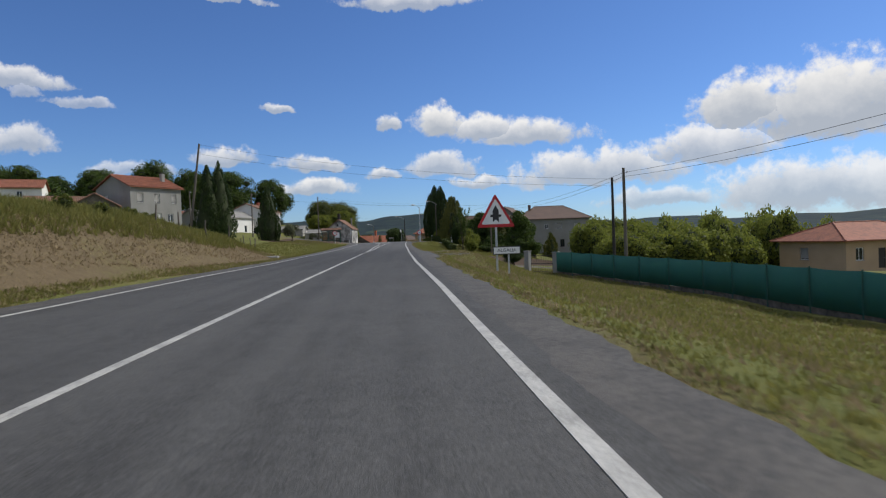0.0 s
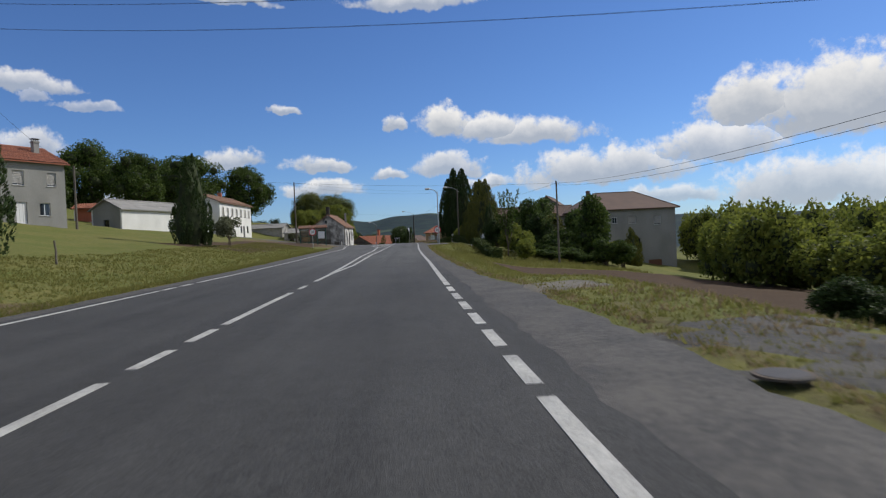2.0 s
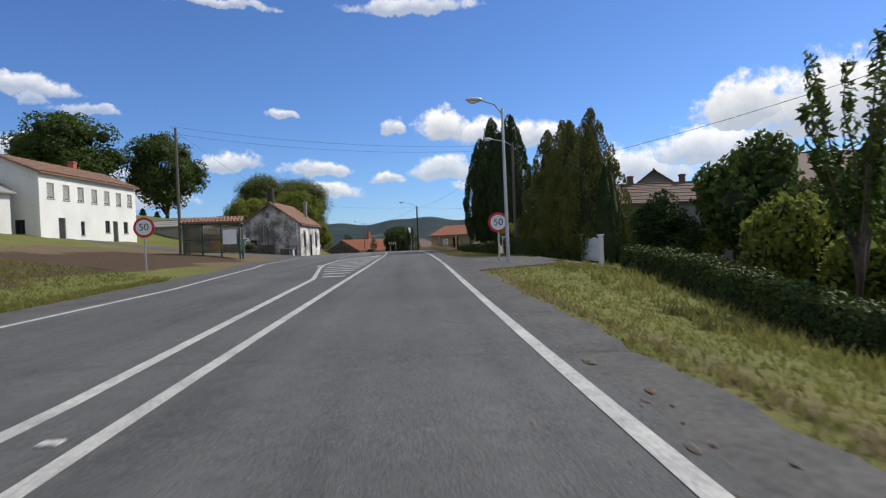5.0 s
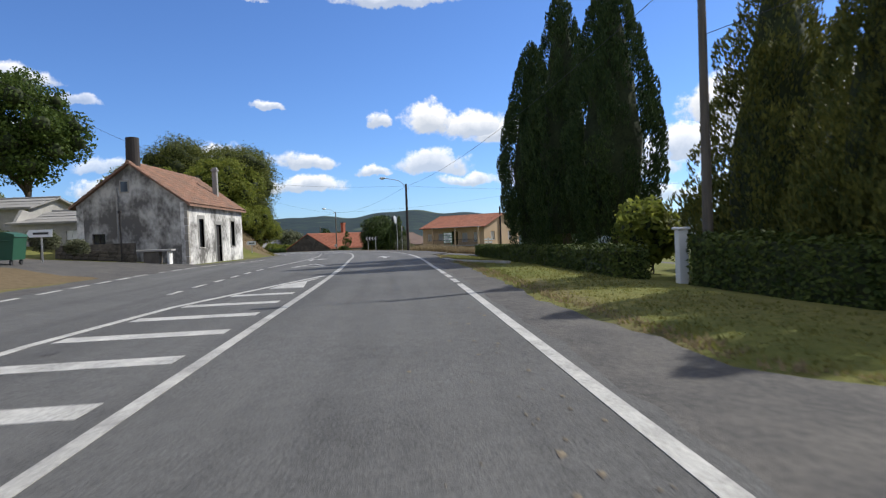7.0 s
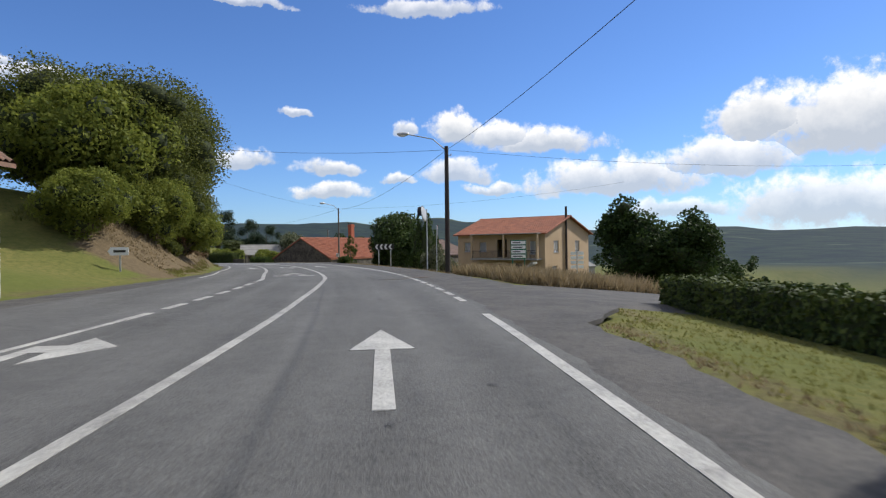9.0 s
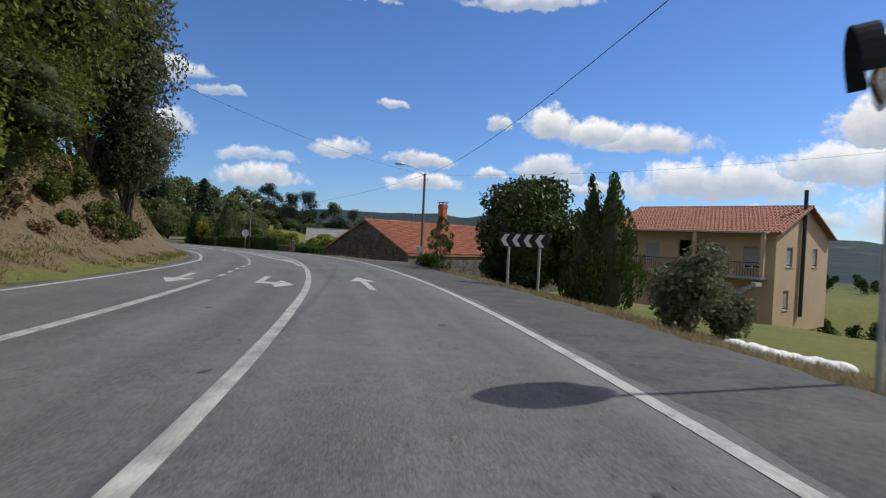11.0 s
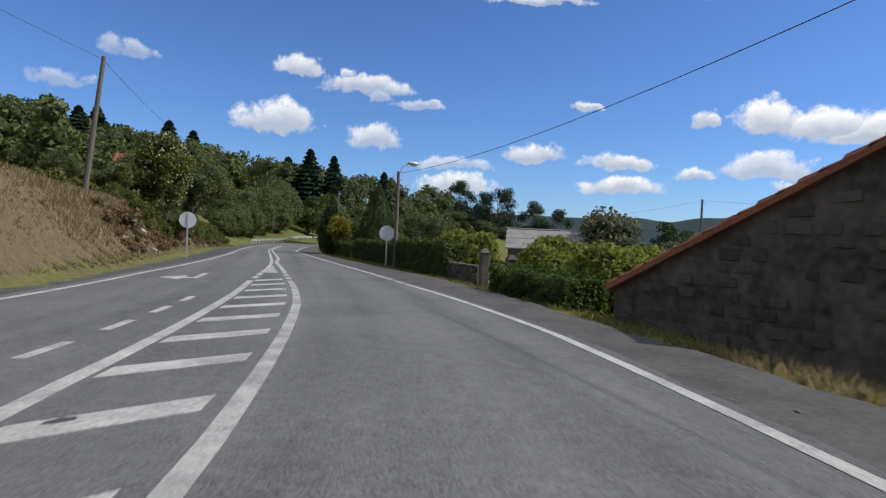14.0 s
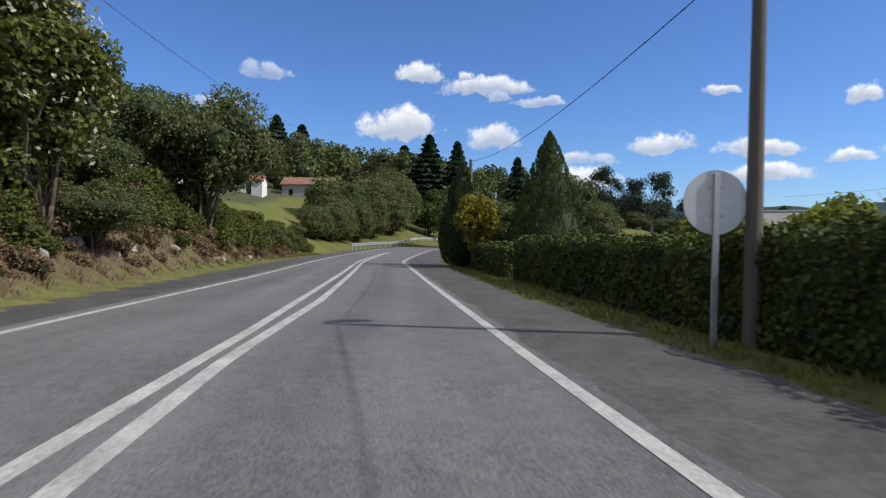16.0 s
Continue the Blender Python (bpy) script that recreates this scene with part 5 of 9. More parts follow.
def window(parent, m, x, z, w, h, kind):
    """What fills an opening, set back from the wall's face."""
    if kind == "hole":
        return
    back = 0.12
    if kind in ("door", "garage", "blue_door"):
        bm = bmesh.new()
        n = 5 if kind == "garage" else 3
        for i in range(n):
            box(bm, x + w * i / n + 0.01, x + w * (i + 1) / n - 0.01, back, back + 0.05, z, z + h)
        box(bm, x, x + w, back + 0.03, back + 0.05, z, z + h)
        d = part("door", bm, {"door": "white_paint", "garage": "brown_door", "blue_door": "iron_dark"}[kind], parent)
        d.matrix_local = m
        bm = bmesh.new()
        tube(bm, (x + w * 0.85, back - 0.05, z + min(1.05, h * 0.5)), (x + w * 0.85, back + 0.02, z + min(1.05, h * 0.5)), 0.03, 0.03, 8)
        hd = part("handle", bm, "galv", d)
        return
    bm = bmesh.new()
    f = 0.06
    for a in ((x, x + w, z, z + f), (x, x + w, z + h - f, z + h), (x, x + f, z + f, z + h - f), (x + w - f, x + w, z + f, z + h - f), (x + w / 2 - f / 2, x + w / 2 + f / 2, z + f, z + h - f)):
        box(bm, a[0], a[1], back, back + 0.06, a[2], a[3])
    win = part("window", bm, "wood_dark" if kind == "old" else "white_paint", parent)
    win.matrix_local = m
    bm = bmesh.new()
    box(bm, x + f, x + w - f, back + 0.025, back + 0.035, z + f, z + h - f)
    part("pane", bm, "glass", win)
    if kind == "shutter":
        low, n = z + h * 0.12, 8
        rows = [(low + (z + h - low) * (i + e) / n, back - (0.012 if e else 0.03)) for i in range(n) for e in (0.0, 0.93)]
        bm = bmesh.new()
        vs = [[bm.verts.new((q, yy, zz)) for q in (x + f, x + w - f)] for zz, yy in rows]
        for a, b in zip(vs[:-1], vs[1:]):
            bm.faces.new((a[0], a[1], b[1], b[0]))
        bmesh.ops.solidify(bm, geom=bm.faces[:], thickness=-0.012)
        part("shutter", bm, "shutter", win)
    bm = bmesh.new()
    box(bm, x - 0.08, x + w + 0.08, -0.06, back, z - 0.07, z, 0.01)
    part("sill", bm, "concrete", win)


def tiled_slope(l, run, rise, wave, course, thick=0.08, columns=None):
    """A roof slope from the eave (y = 0) up to the ridge (y = run): rows of rounded tiles, each row lapping the one below."""
    verts, faces = [], []
    length = math.hypot(run, rise)
    rows = max(1, int(round(length / course)))
    per = 6 if columns else 1
    cols = int(round(l / wave)) * per if columns else max(2, int(l / 1.5))
    for r in range(rows):
        k0 = len(verts)
        for e in (0, 1):
            u = (r + e) / rows
            for c in range(cols + 1):
                x = l * c / cols
                bulge = wave * 0.34 * abs(math.sin(math.pi * c / per)) if columns else 0.0
                lift = bulge + (0.035 if e == 0 else 0.0) + 0.012 * math.sin(r * 3.1 + c * 0.9)
                verts.append((x, u * run, u * rise + lift))
        for c in range(cols):
            faces.append((k0 + c, k0 + c + 1, k0 + cols + 2 + c, k0 + cols + 1 + c))
        if r:
            kp = k0 - (cols + 1)
            for c in range(cols):
                faces.append((kp + c, kp + c + 1, k0 + c + 1, k0 + c))
    k0 = len(verts)
    verts += [(0, 0, -thick), (l, 0, -thick), (l, run, rise - thick), (0, run, rise - thick)]
    faces.append((k0 + 3, k0 + 2, k0 + 1, k0))
    faces += [(k0, k0 + 1, cols, 0)]
    last = len(verts) - 4 - (cols + 1)
    faces += [(0, last, k0 + 3, k0), (cols, k0 + 1, k0 + 2, last + cols)]
    return verts, faces


def chimney(parent, m, x, y, z0, h, w, material="brick_red", round_one=False, cap=True):
    bm = bmesh.new()
    if round_one:
        tube(bm, (x, y, z0), (x, y, z0 + h), w / 2, w / 2 * 0.94, 16)
    else:
        box(bm, x - w / 2, x + w / 2, y - w / 2, y + w / 2, z0, z0 + h, 0.01)
        box(bm, x - w / 2 - 0.05, x + w / 2 + 0.05, y - w / 2 - 0.05, y + w / 2 + 0.05, z0 + h * 0.88, z0 + h * 0.95)
    ch = part("chimney", bm, material, parent)
    ch.matrix_local = m
    if cap:
        bm = bmesh.new()
        for dx in (-1, 1):
            for dy in (-1, 1):
                box(bm, x + dx * w * 0.4 - 0.03, x + dx * w * 0.4 + 0.03, y + dy * w * 0.4 - 0.03, y + dy * w * 0.4 + 0.03, z0 + h, z0 + h + 0.16)
        box(bm, x - w * 0.65, x + w * 0.65, y - w * 0.65, y + w * 0.65, z0 + h + 0.16, z0 + h + 0.21)
        part("chimney_cap", bm, "iron_dark" if not round_one else "concrete", ch)


def house(name, p, turn, label, l, d, h, rise, wall="render_grey", roof="tile_red", openings=None, side_wall=None, hip=0.0, over=0.35, wave=0.0, course=0.42,
          axis="x", apex=0.5, category="house", thick=0.3):
    """A house whose front runs along x at y = 0 (facing -y) and which goes back d metres. The ridge runs along x, or along y."""
    ho = thing(name, turned(p, turn), label, category)
    op = openings or {}
    sides = {"front": (Matrix(), l), "right": (Matrix.Translation((l, 0, 0)) @ Matrix.Rotation(radians(90), 4, "Z"), d),
             "back": (Matrix.Translation((l, d, 0)) @ Matrix.Rotation(radians(180), 4, "Z"), l), "left": (Matrix.Translation((0, d, 0)) @ Matrix.Rotation(radians(-90), 4, "Z"), d)}
    for key, (m, length) in sides.items():
        lowside = hip == 0 and ((key in ("left", "right")) == (axis == "x"))
        inset = 0.0 if key in ("front", "back") else thick
        ops = [(o[0] - inset, *o[1:]) for o in op.get(key, ())]
        g = rise if lowside else 0.0
        bm = wall_bm(length - 2 * inset, h, [o[:4] for o in ops], thick, 0.0)
        if g:
            full = length
            prism(bm, [(-inset, h), (full - inset, h), (full * apex - inset, h + g)], thick, Matrix())
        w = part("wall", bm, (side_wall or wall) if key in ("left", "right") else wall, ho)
        w.matrix_local = m @ Matrix.Translation((inset, 0, 0))
        for o in ops:
            window(ho, m @ Matrix.Translation((inset, 0, 0)), *o)
    if hip:
        bm = bmesh.new()
        e = over
        pts = [(-e, -e, h), (l + e, -e, h), (l + e, d + e, h), (-e, d + e, h), (hip, d / 2, h + rise), (l - hip, d / 2, h + rise)]
        low = [bm.verts.new((x, y, z - 0.12)) for x, y, z in pts[:4]]
        v = [bm.verts.new(q) for q in pts]
        for f in ((v[0], v[1], v[5], v[4]), (v[1], v[2], v[5]), (v[2], v[3], v[4], v[5]), (v[3], v[0], v[4]), (low[3], low[2], low[1], low[0])):
            bm.faces.new(f)
        for k in range(4):
            bm.faces.new((low[k], low[(k + 1) % 4], v[(k + 1) % 4], v[k]))
        rf = part("roof", bm, roof, ho)
        bm = bmesh.new()
        tube(bm, pts[4], pts[5], 0.09, 0.09, 8)
        for a, b in ((0, 4), (3, 4), (1, 5), (2, 5)):
            tube(bm, pts[a], pts[b], 0.08, 0.08, 8)
        part("ridge_tiles", bm, roof, rf)
    else:
        ridge_l, span = (l, d) if axis == "x" else (d, l)
        for k in (0, 1):
            run = span * (apex if k == 0 else 1 - apex)
            full = run + over
            ver, fac = tiled_slope(ridge_l + 2 * over, full, rise * full / run, wave or 0.3, course, 0.1, columns=wave > 0)
            me = mesh_from("roof", ver, fac, roof)
            ob = mesh_part("roof", me, ho)
            drop = h + 0.05 - rise * over / run
            m = Matrix.Translation((-over, -over, drop)) if k == 0 else Matrix.Translation((ridge_l + over, span + over, drop)) @ Matrix.Rotation(radians(180), 4, "Z")
            if axis == "y":
                m = Matrix.Translation((l, 0, 0)) @ Matrix.Rotation(radians(90), 4, "Z") @ m
            ob.matrix_local = m
        bm = bmesh.new()
        n = max(4, int(ridge_l / 0.45))
        for i in range(n):
            a, b = -over + (ridge_l + 2 * over) * i / n, -over + (ridge_l + 2 * over) * (i + 1) / n
            if axis == "x":
                tube(bm, (a, span * apex, h + rise + 0.05), (b + 0.03, span * apex, h + rise + 0.06), 0.12, 0.1, 8)
            else:
                tube(bm, (l - span * apex, a, h + rise + 0.05), (l - span * apex, b + 0.03, h + rise + 0.06), 0.12, 0.1, 8)
        part("ridge_tiles", bm, roof, ho)
    return ho


# ---------------------------------------------------------------- street furniture
def pole(name, p, h, label, material="wood_grey", r=0.13, lean=(0, 0), lamp=None, arms=(), category="utility pole"):
    """A wooden or concrete pole, perhaps with a lamp on an arm (dx, dy, dz) and insulators."""
    po = thing(name, Matrix.Translation(p), label, category)
    top = Vector((lean[0], lean[1], h))
    bm = bmesh.new()
    tube(bm, (0, 0, -0.5), top, r, r * 0.68, 12)
    part("mast", bm, material, po, smooth=False)
    if lamp:
        e = top + Vector(lamp)
        bm = bmesh.new()
        mid = top + Vector((lamp[0] * 0.35, lamp[1] * 0.35, lamp[2] * 0.75)) - Vector((0, 0, 0.1))
        tube(bm, top - Vector((0, 0, 0.25)), mid, 0.032, 0.03, 8)
        tube(bm, mid, e, 0.03, 0.028, 8)
        arm = part("arm", bm, "galv", po)
        bm = bmesh.new()
        d = Vector((lamp[0], lamp[1], 0)).normalized()
        m = Matrix.Translation(e) @ d.to_track_quat("X", "Z").to_matrix().to_4x4()
        bmesh.ops.create_uvsphere(bm, u_segments=14, v_segments=8, radius=1.0, matrix=m @ Matrix.Translation((0.26, 0, 0.02)) @ Matrix.Diagonal((0.36, 0.16, 0.11, 1)))
        head = part("lamp_head", bm, "lamp_grey", po, smooth=True)
        bm = bmesh.new()
        bmesh.ops.create_uvsphere(bm, u_segments=12, v_segments=6, radius=1.0, matrix=m @ Matrix.Translation((0.30, 0, -0.05)) @ Matrix.Diagonal((0.24, 0.12, 0.09, 1)))
        part("diffuser", bm, "sign_white", head, smooth=True)
    for k, z in enumerate(arms):
        bm = bmesh.new()
        c = Vector((lean[0] * z / h, lean[1] * z / h, z))
        tube(bm, c + Vector((r * 0.7, 0, 0)), c + Vector((r * 0.7 + 0.16, 0, 0.0)), 0.015, 0.015, 6)
        tube(bm, c + Vector((r * 0.7 + 0.14, 0, -0.02)), c + Vector((r * 0.7 + 0.14, 0, 0.10)), 0.035, 0.025, 8)
        part("insulator", bm, "lamp_grey", po)
    return po


def wire(a, b, sag, label="black overhead line slung between poles", r=0.0095, k=18):
    """A hanging cable between two points."""
    a, b = Vector(a), Vector(b)
    pts = [a.lerp(b, i / k) - Vector((0, 0, 4 * sag * (i / k) * (1 - i / k))) for i in range(k + 1)]
    d = (b - a).normalized()
    side = d.cross(Vector((0, 0, 1))).normalized()
    up = side.cross(d)
    verts = [p + (side * math.cos(q) + up * math.sin(q)) * r for p in pts for q in (0.5, 2.1, 3.7, 5.3)]
    faces = [(4 * i + j, 4 * i + (j + 1) % 4, 4 * i + 4 + (j + 1) % 4, 4 * i + 4 + j) for i in range(k) for j in range(4)]
    ob = new("overhead_cable", mesh_from("overhead_cable", verts, faces, "cable"))
    return tagged(ob, label, "cable", "overhead cables")


def text_part(words, m, size, parent, material="sign_black", name="lettering", space=1.0):
    cu = bpy.data.curves.new(name, "FONT")
    cu.body, cu.size, cu.extrude, cu.align_x, cu.align_y, cu.space_character = words, size, 0.002, "CENTER", "CENTER", space
    tmp = bpy.data.objects.new(name, cu)
    me = bpy.data.meshes.new_from_object(tmp)
    bpy.data.objects.remove(tmp)
    me.materials.clear()
    me.materials.append(M[material])
    ob = new(name, me)
    ob.parent = parent
    ob.matrix_local = m
    return ob


UPRIGHT = Matrix.Rotation(radians(90), 4, "X")


def post(parent, h, w=0.08, d=0.04, x=0.0, y=0.05, material="galv", down=0.4):
    bm = bmesh.new()
    box(bm, x - w / 2, x + w / 2, y, y + d, -down, h, 0.006)
    return part("post", bm, material, parent)

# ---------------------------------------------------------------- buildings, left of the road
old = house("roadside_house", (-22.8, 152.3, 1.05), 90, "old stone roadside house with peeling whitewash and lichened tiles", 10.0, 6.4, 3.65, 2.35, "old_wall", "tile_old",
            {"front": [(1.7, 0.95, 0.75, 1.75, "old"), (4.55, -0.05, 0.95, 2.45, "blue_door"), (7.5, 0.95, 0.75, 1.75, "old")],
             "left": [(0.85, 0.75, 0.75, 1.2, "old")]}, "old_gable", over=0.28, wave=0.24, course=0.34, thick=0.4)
# granite surrounds and quoins of the old house
for x, z, w, h in ((1.7, 0.95, 0.75, 1.75), (4.55, -0.05, 0.95, 2.45), (7.5, 0.95, 0.75, 1.75)):
    for k, b in enumerate(((x - 0.18, x, z - 0.1, z + h), (x + w, x + w + 0.18, z - 0.1, z + h), (x - 0.18, x + w + 0.18, z + h, z + h + 0.24))):
        bm = bmesh.new()
        box(bm, b[0], b[1], -0.025, 0.2, b[2], b[3], 0.012)
        part("granite_surround", bm, "render_grey", old)
for k in range(9):
    bm = bmesh.new()
    w = 0.2 if k % 2 else 0.17
    box(bm, -0.02, w, -0.022, 0.16 if k % 2 else 0.19, -0.42 + 0.45 * k, 0.0 + 0.45 * k, 0.012)
    part("quoin", bm, "quoin", old)
bm = bmesh.new()
box(bm, -0.03, 0.05, 3.28, 3.84, 4.28, 5.02, 0.01)
attic = part("attic_window", bm, "quoin", old, "small dark attic opening in a granite frame")
bm = bmesh.new()
box(bm, -0.034, 0.0, 3.36, 3.76, 4.36, 4.94)
part("pane", bm, "glass", attic)
chimney(old, Matrix(), 0.45, 3.2, 5.6, 1.95, 0.78, "wood_dark", True, False)
chimney(old, Matrix(), 8.2, 1.2, 4.3, 2.3, 0.32, "render_grey", False, False)

# downpipe and rusty post at the gable of the old house
bm = bmesh.new()
tube(bm, (-0.06, 4.0, 0.2), (-0.06, 4.0, 4.6), 0.05, 0.05, 10)
for z in (1.0, 2.6, 4.2):
    box(bm, -0.07, 0.0, 3.93, 4.07, z, z + 0.05)
part("downpipe", bm, "concrete", old, "grey downpipe")
iron = thing("iron_post", turned((-25.9, 150.75, ground_at(-25.9, 150.75)), 0), "dark rusty iron post before the old house gable", "post")
bm = bmesh.new()
tube(bm, (0, 0, -0.3), (0, 0, 2.75), 0.045, 0.04, 10)
part("shaft", bm, "iron_dark", iron)
bm = bmesh.new()
box(bm, -0.09, 0.09, -0.09, 0.09, 2.7, 2.86, 0.02)
part("finial", bm, "iron_dark", iron)

shed = house("lean_to_shed", (-35.5, 156.0, 1.2), 0, "low grey shed with a fibre-cement roof and white door", 6.4, 5.5, 2.75, 0.95, "concrete", "fibre_roof",
             {"front": [(3.4, 0.0, 1.1, 2.2, "door"), (4.9, 0.0, 1.1, 2.2, "door"), (1.0, 1.0, 0.9, 0.9, "old")]}, apex=0.85, over=0.25, course=1.2, category="shed", thick=0.2)
shed2 = house("low_barn", (-52.0, 160.0, 3.0), 0, "long low grey barn with fibre-cement roof", 15, 6, 2.3, 0.8, "concrete", "fibre_roof", {"front": [(2.0, 0.0, 2.2, 1.9, "hole"), (8.0, 0.4, 1.5, 1.0, "hole")]}, over=0.4, course=1.4, category="barn", thick=0.2)

white = house("farmhouse", (-40.5, 136.0, 3.35), 90, "long white two-storey farmhouse with red tiled roof", 15.6, 6.8, 5.95, 1.45, "white_wall", "tile_old",
              {"front": [(1.0 + 2.15 * k, 3.7, 0.95, 1.35, "shutter") for k in range(7)] + [(2.4, 0.0, 0.95, 2.1, "blue_door"), (5.6, 0.6, 0.6, 1.3, "old"), (9.6, 0.9, 0.85, 1.2, "old"), (11.0, 0.0, 0.9, 2.1, "blue_door"), (13.0, 0.9, 0.85, 1.2, "old")],
               "left": [(4.6, 0.7, 0.9, 1.2, "old")]}, "white_wall", over=0.35, wave=0.3, course=0.45)
chimney(white, Matrix(), 11.5, 4.2, 6.9, 1.5, 0.6, "brick_red")
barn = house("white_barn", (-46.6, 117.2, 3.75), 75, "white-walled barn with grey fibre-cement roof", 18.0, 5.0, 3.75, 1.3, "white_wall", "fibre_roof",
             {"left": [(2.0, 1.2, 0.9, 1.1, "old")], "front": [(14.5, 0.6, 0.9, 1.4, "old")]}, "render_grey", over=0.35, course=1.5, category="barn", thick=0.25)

grey = house("grey_house", (-47.0, 91.6, 4.7), 62, "grey rendered two-storey house with red tiled roof", 9.0, 8.4, 6.4, 1.9, "render_grey", "tile_red",
             {"front": [(1.1, 3.9, 1.05, 1.45, "shutter"), (4.0, 3.9, 1.05, 1.45, "shutter"), (7.2, 3.9, 0.9, 1.4, "shutter"), (4.2, 0.1, 1.0, 2.15, "door"), (6.4, 0.9, 1.0, 1.3, "plain"), (1.4, 0.9, 0.9, 1.2, "plain")],
              "left": [(2.0, 3.9, 0.9, 1.3, "shutter"), (5.5, 1.0, 0.9, 1.2, "old")]}, over=0.4, wave=0.3, course=0.45)
chimney(grey, Matrix(), 7.6, 2.6, 7.0, 1.9, 0.55, "render_grey")
annex = house("outbuilding", (-53.0, 86.0, 4.6), 30, "low tumbledown outbuilding with tiled roof", 6.5, 5.5, 3.2, 1.9, "stone_wall", "tile_old",
              {"front": [(1.2, 0.8, 0.8, 1.1, "old"), (4.2, 0.0, 1.0, 2.0, "hole")]}, over=0.25, wave=0.3, course=0.45, axis="y", category="outbuilding")
house("low_cottage", (-66.0, 96.0, 5.6), 35, "low cottage with faded tile roof", 9.0, 6.0, 3.3, 1.7, "stone_wall", "tile_old", {"front": [(1.5, 0.9, 0.9, 1.1, "old"), (5.5, 0.9, 0.9, 1.1, "old")]}, over=0.3, wave=0.32, course=0.5)
house("white_villa", (-95.0, 123.5, 9.9), 25, "white house with red roof on the rise", 11.5, 8.0, 5.4, 1.9, "white_wall", "tile_red",
      {"front": [(1.2, 0.9, 1.0, 1.3, "plain"), (4.4, 0.9, 1.0, 1.3, "plain"), (8.2, 0.9, 1.0, 1.3, "plain"), (2.4, 3.4, 1.0, 1.2, "plain"), (7.0, 3.4, 1.0, 1.2, "plain")]}, over=0.4, wave=0.32, course=0.5)


def granary():
    """A raised brick granary on a stone base."""
    g = thing("raised_granary", turned((-57.2, 123.9, 5.0), 6), "small raised granary with red brick panel and white posts", "granary")
    for name, b, m in (("base", (0, 4.3, 0, 2.2, -0.6, 1.1), "concrete"), ("floor_slab", (-0.2, 4.5, -0.2, 2.4, 1.1, 1.25), "white_wall"), ("brick_panel", (0.25, 4.05, 0.06, 2.1, 1.25, 3.3), "brick_red")):
        bm = bmesh.new()
        box(bm, *b, 0.01)
        part(name, bm, m, g)
    for x in (0.0, 4.05):
        bm = bmesh.new()
        box(bm, x, x + 0.25, 0.0, 2.2, 1.25, 3.3, 0.01)
        part("corner_post", bm, "white_wall", g)
    for k in (0, 1):
        ver, fac = tiled_slope(4.9, 1.45, 0.75, 0.3, 0.45, 0.08, True)
        ob = mesh_part("roof", mesh_from("roof", ver, fac, "tile_red"), g)
        ob.matrix_local = Matrix.Translation((-0.3, -0.35, 3.2)) if k == 0 else Matrix.Translation((4.6, 2.55, 3.2)) @ Matrix.Rotation(radians(180), 4, "Z")


granary()

# ---------------------------------------------------------------- buildings, right of the road
villa = house("grey_villa", (16.3, 127.0, -5.0), 0, "grey rendered three-storey house with brown hipped roof", 14.6, 12.0, 9.7, 2.9, "render_grey", "tile_brown",
              {"front": [(5.2, 7.6, 0.75, 0.95, "plain"), (7.6, 7.5, 1.15, 1.1, "shutter"), (11.4, 7.2, 1.05, 1.3, "shutter"), (8.4, 3.7, 0.9, 1.6, "old"), (10.4, -0.1, 2.0, 2.1, "garage"), (3.0, 3.6, 1.0, 1.3, "plain")]}, hip=4.2, over=0.55)
chimney(villa, Matrix(), 2.7, 4.0, 10.6, 2.3, 0.5, "brick_dull", False, False)
wing = house("rear_wing", (5.5, 134.5, -4.0), 0, "lower rear house wing with brown roof", 12.0, 8.0, 8.4, 1.7, "render_grey", "tile_brown", {"front": [(2, 5, 1, 1.2, "shutter"), (6, 5, 1, 1.2, "shutter")]}, over=0.4)
chimney(wing, Matrix(), 4.0, 4.0, 9.6, 1.3, 0.42, "brick_dull", False, False)
chimney(wing, Matrix(), 8.5, 4.0, 9.6, 1.3, 0.42, "brick_dull", False, False)
house("bungalow", (41.0, 61.5, -3.4), 12, "cream bungalow with red hipped roof behind the fence", 12.0, 9.0, 3.0, 1.9, "render_tan", "tile_red",
      {"front": [(1.2, 0.9, 1.0, 1.3, "plain"), (4.0, 0.0, 1.0, 2.1, "blue_door"), (6.5, 0.9, 1.4, 1.3, "shutter")], "left": [(3, 0.9, 1.2, 1.3, "shutter")]}, hip=3.0, over=0.7)
house("garden_villa", (12.0, 152.0, -1.0), -18, "house with a steep dark gable among garden trees", 8.0, 10.0, 6.6, 3.0, "render_grey", "tile_brown", {"front": [(1.5, 4.0, 1.0, 1.3, "plain"), (5.2, 4.0, 1.0, 1.3, "plain")]}, axis="y", over=0.8)

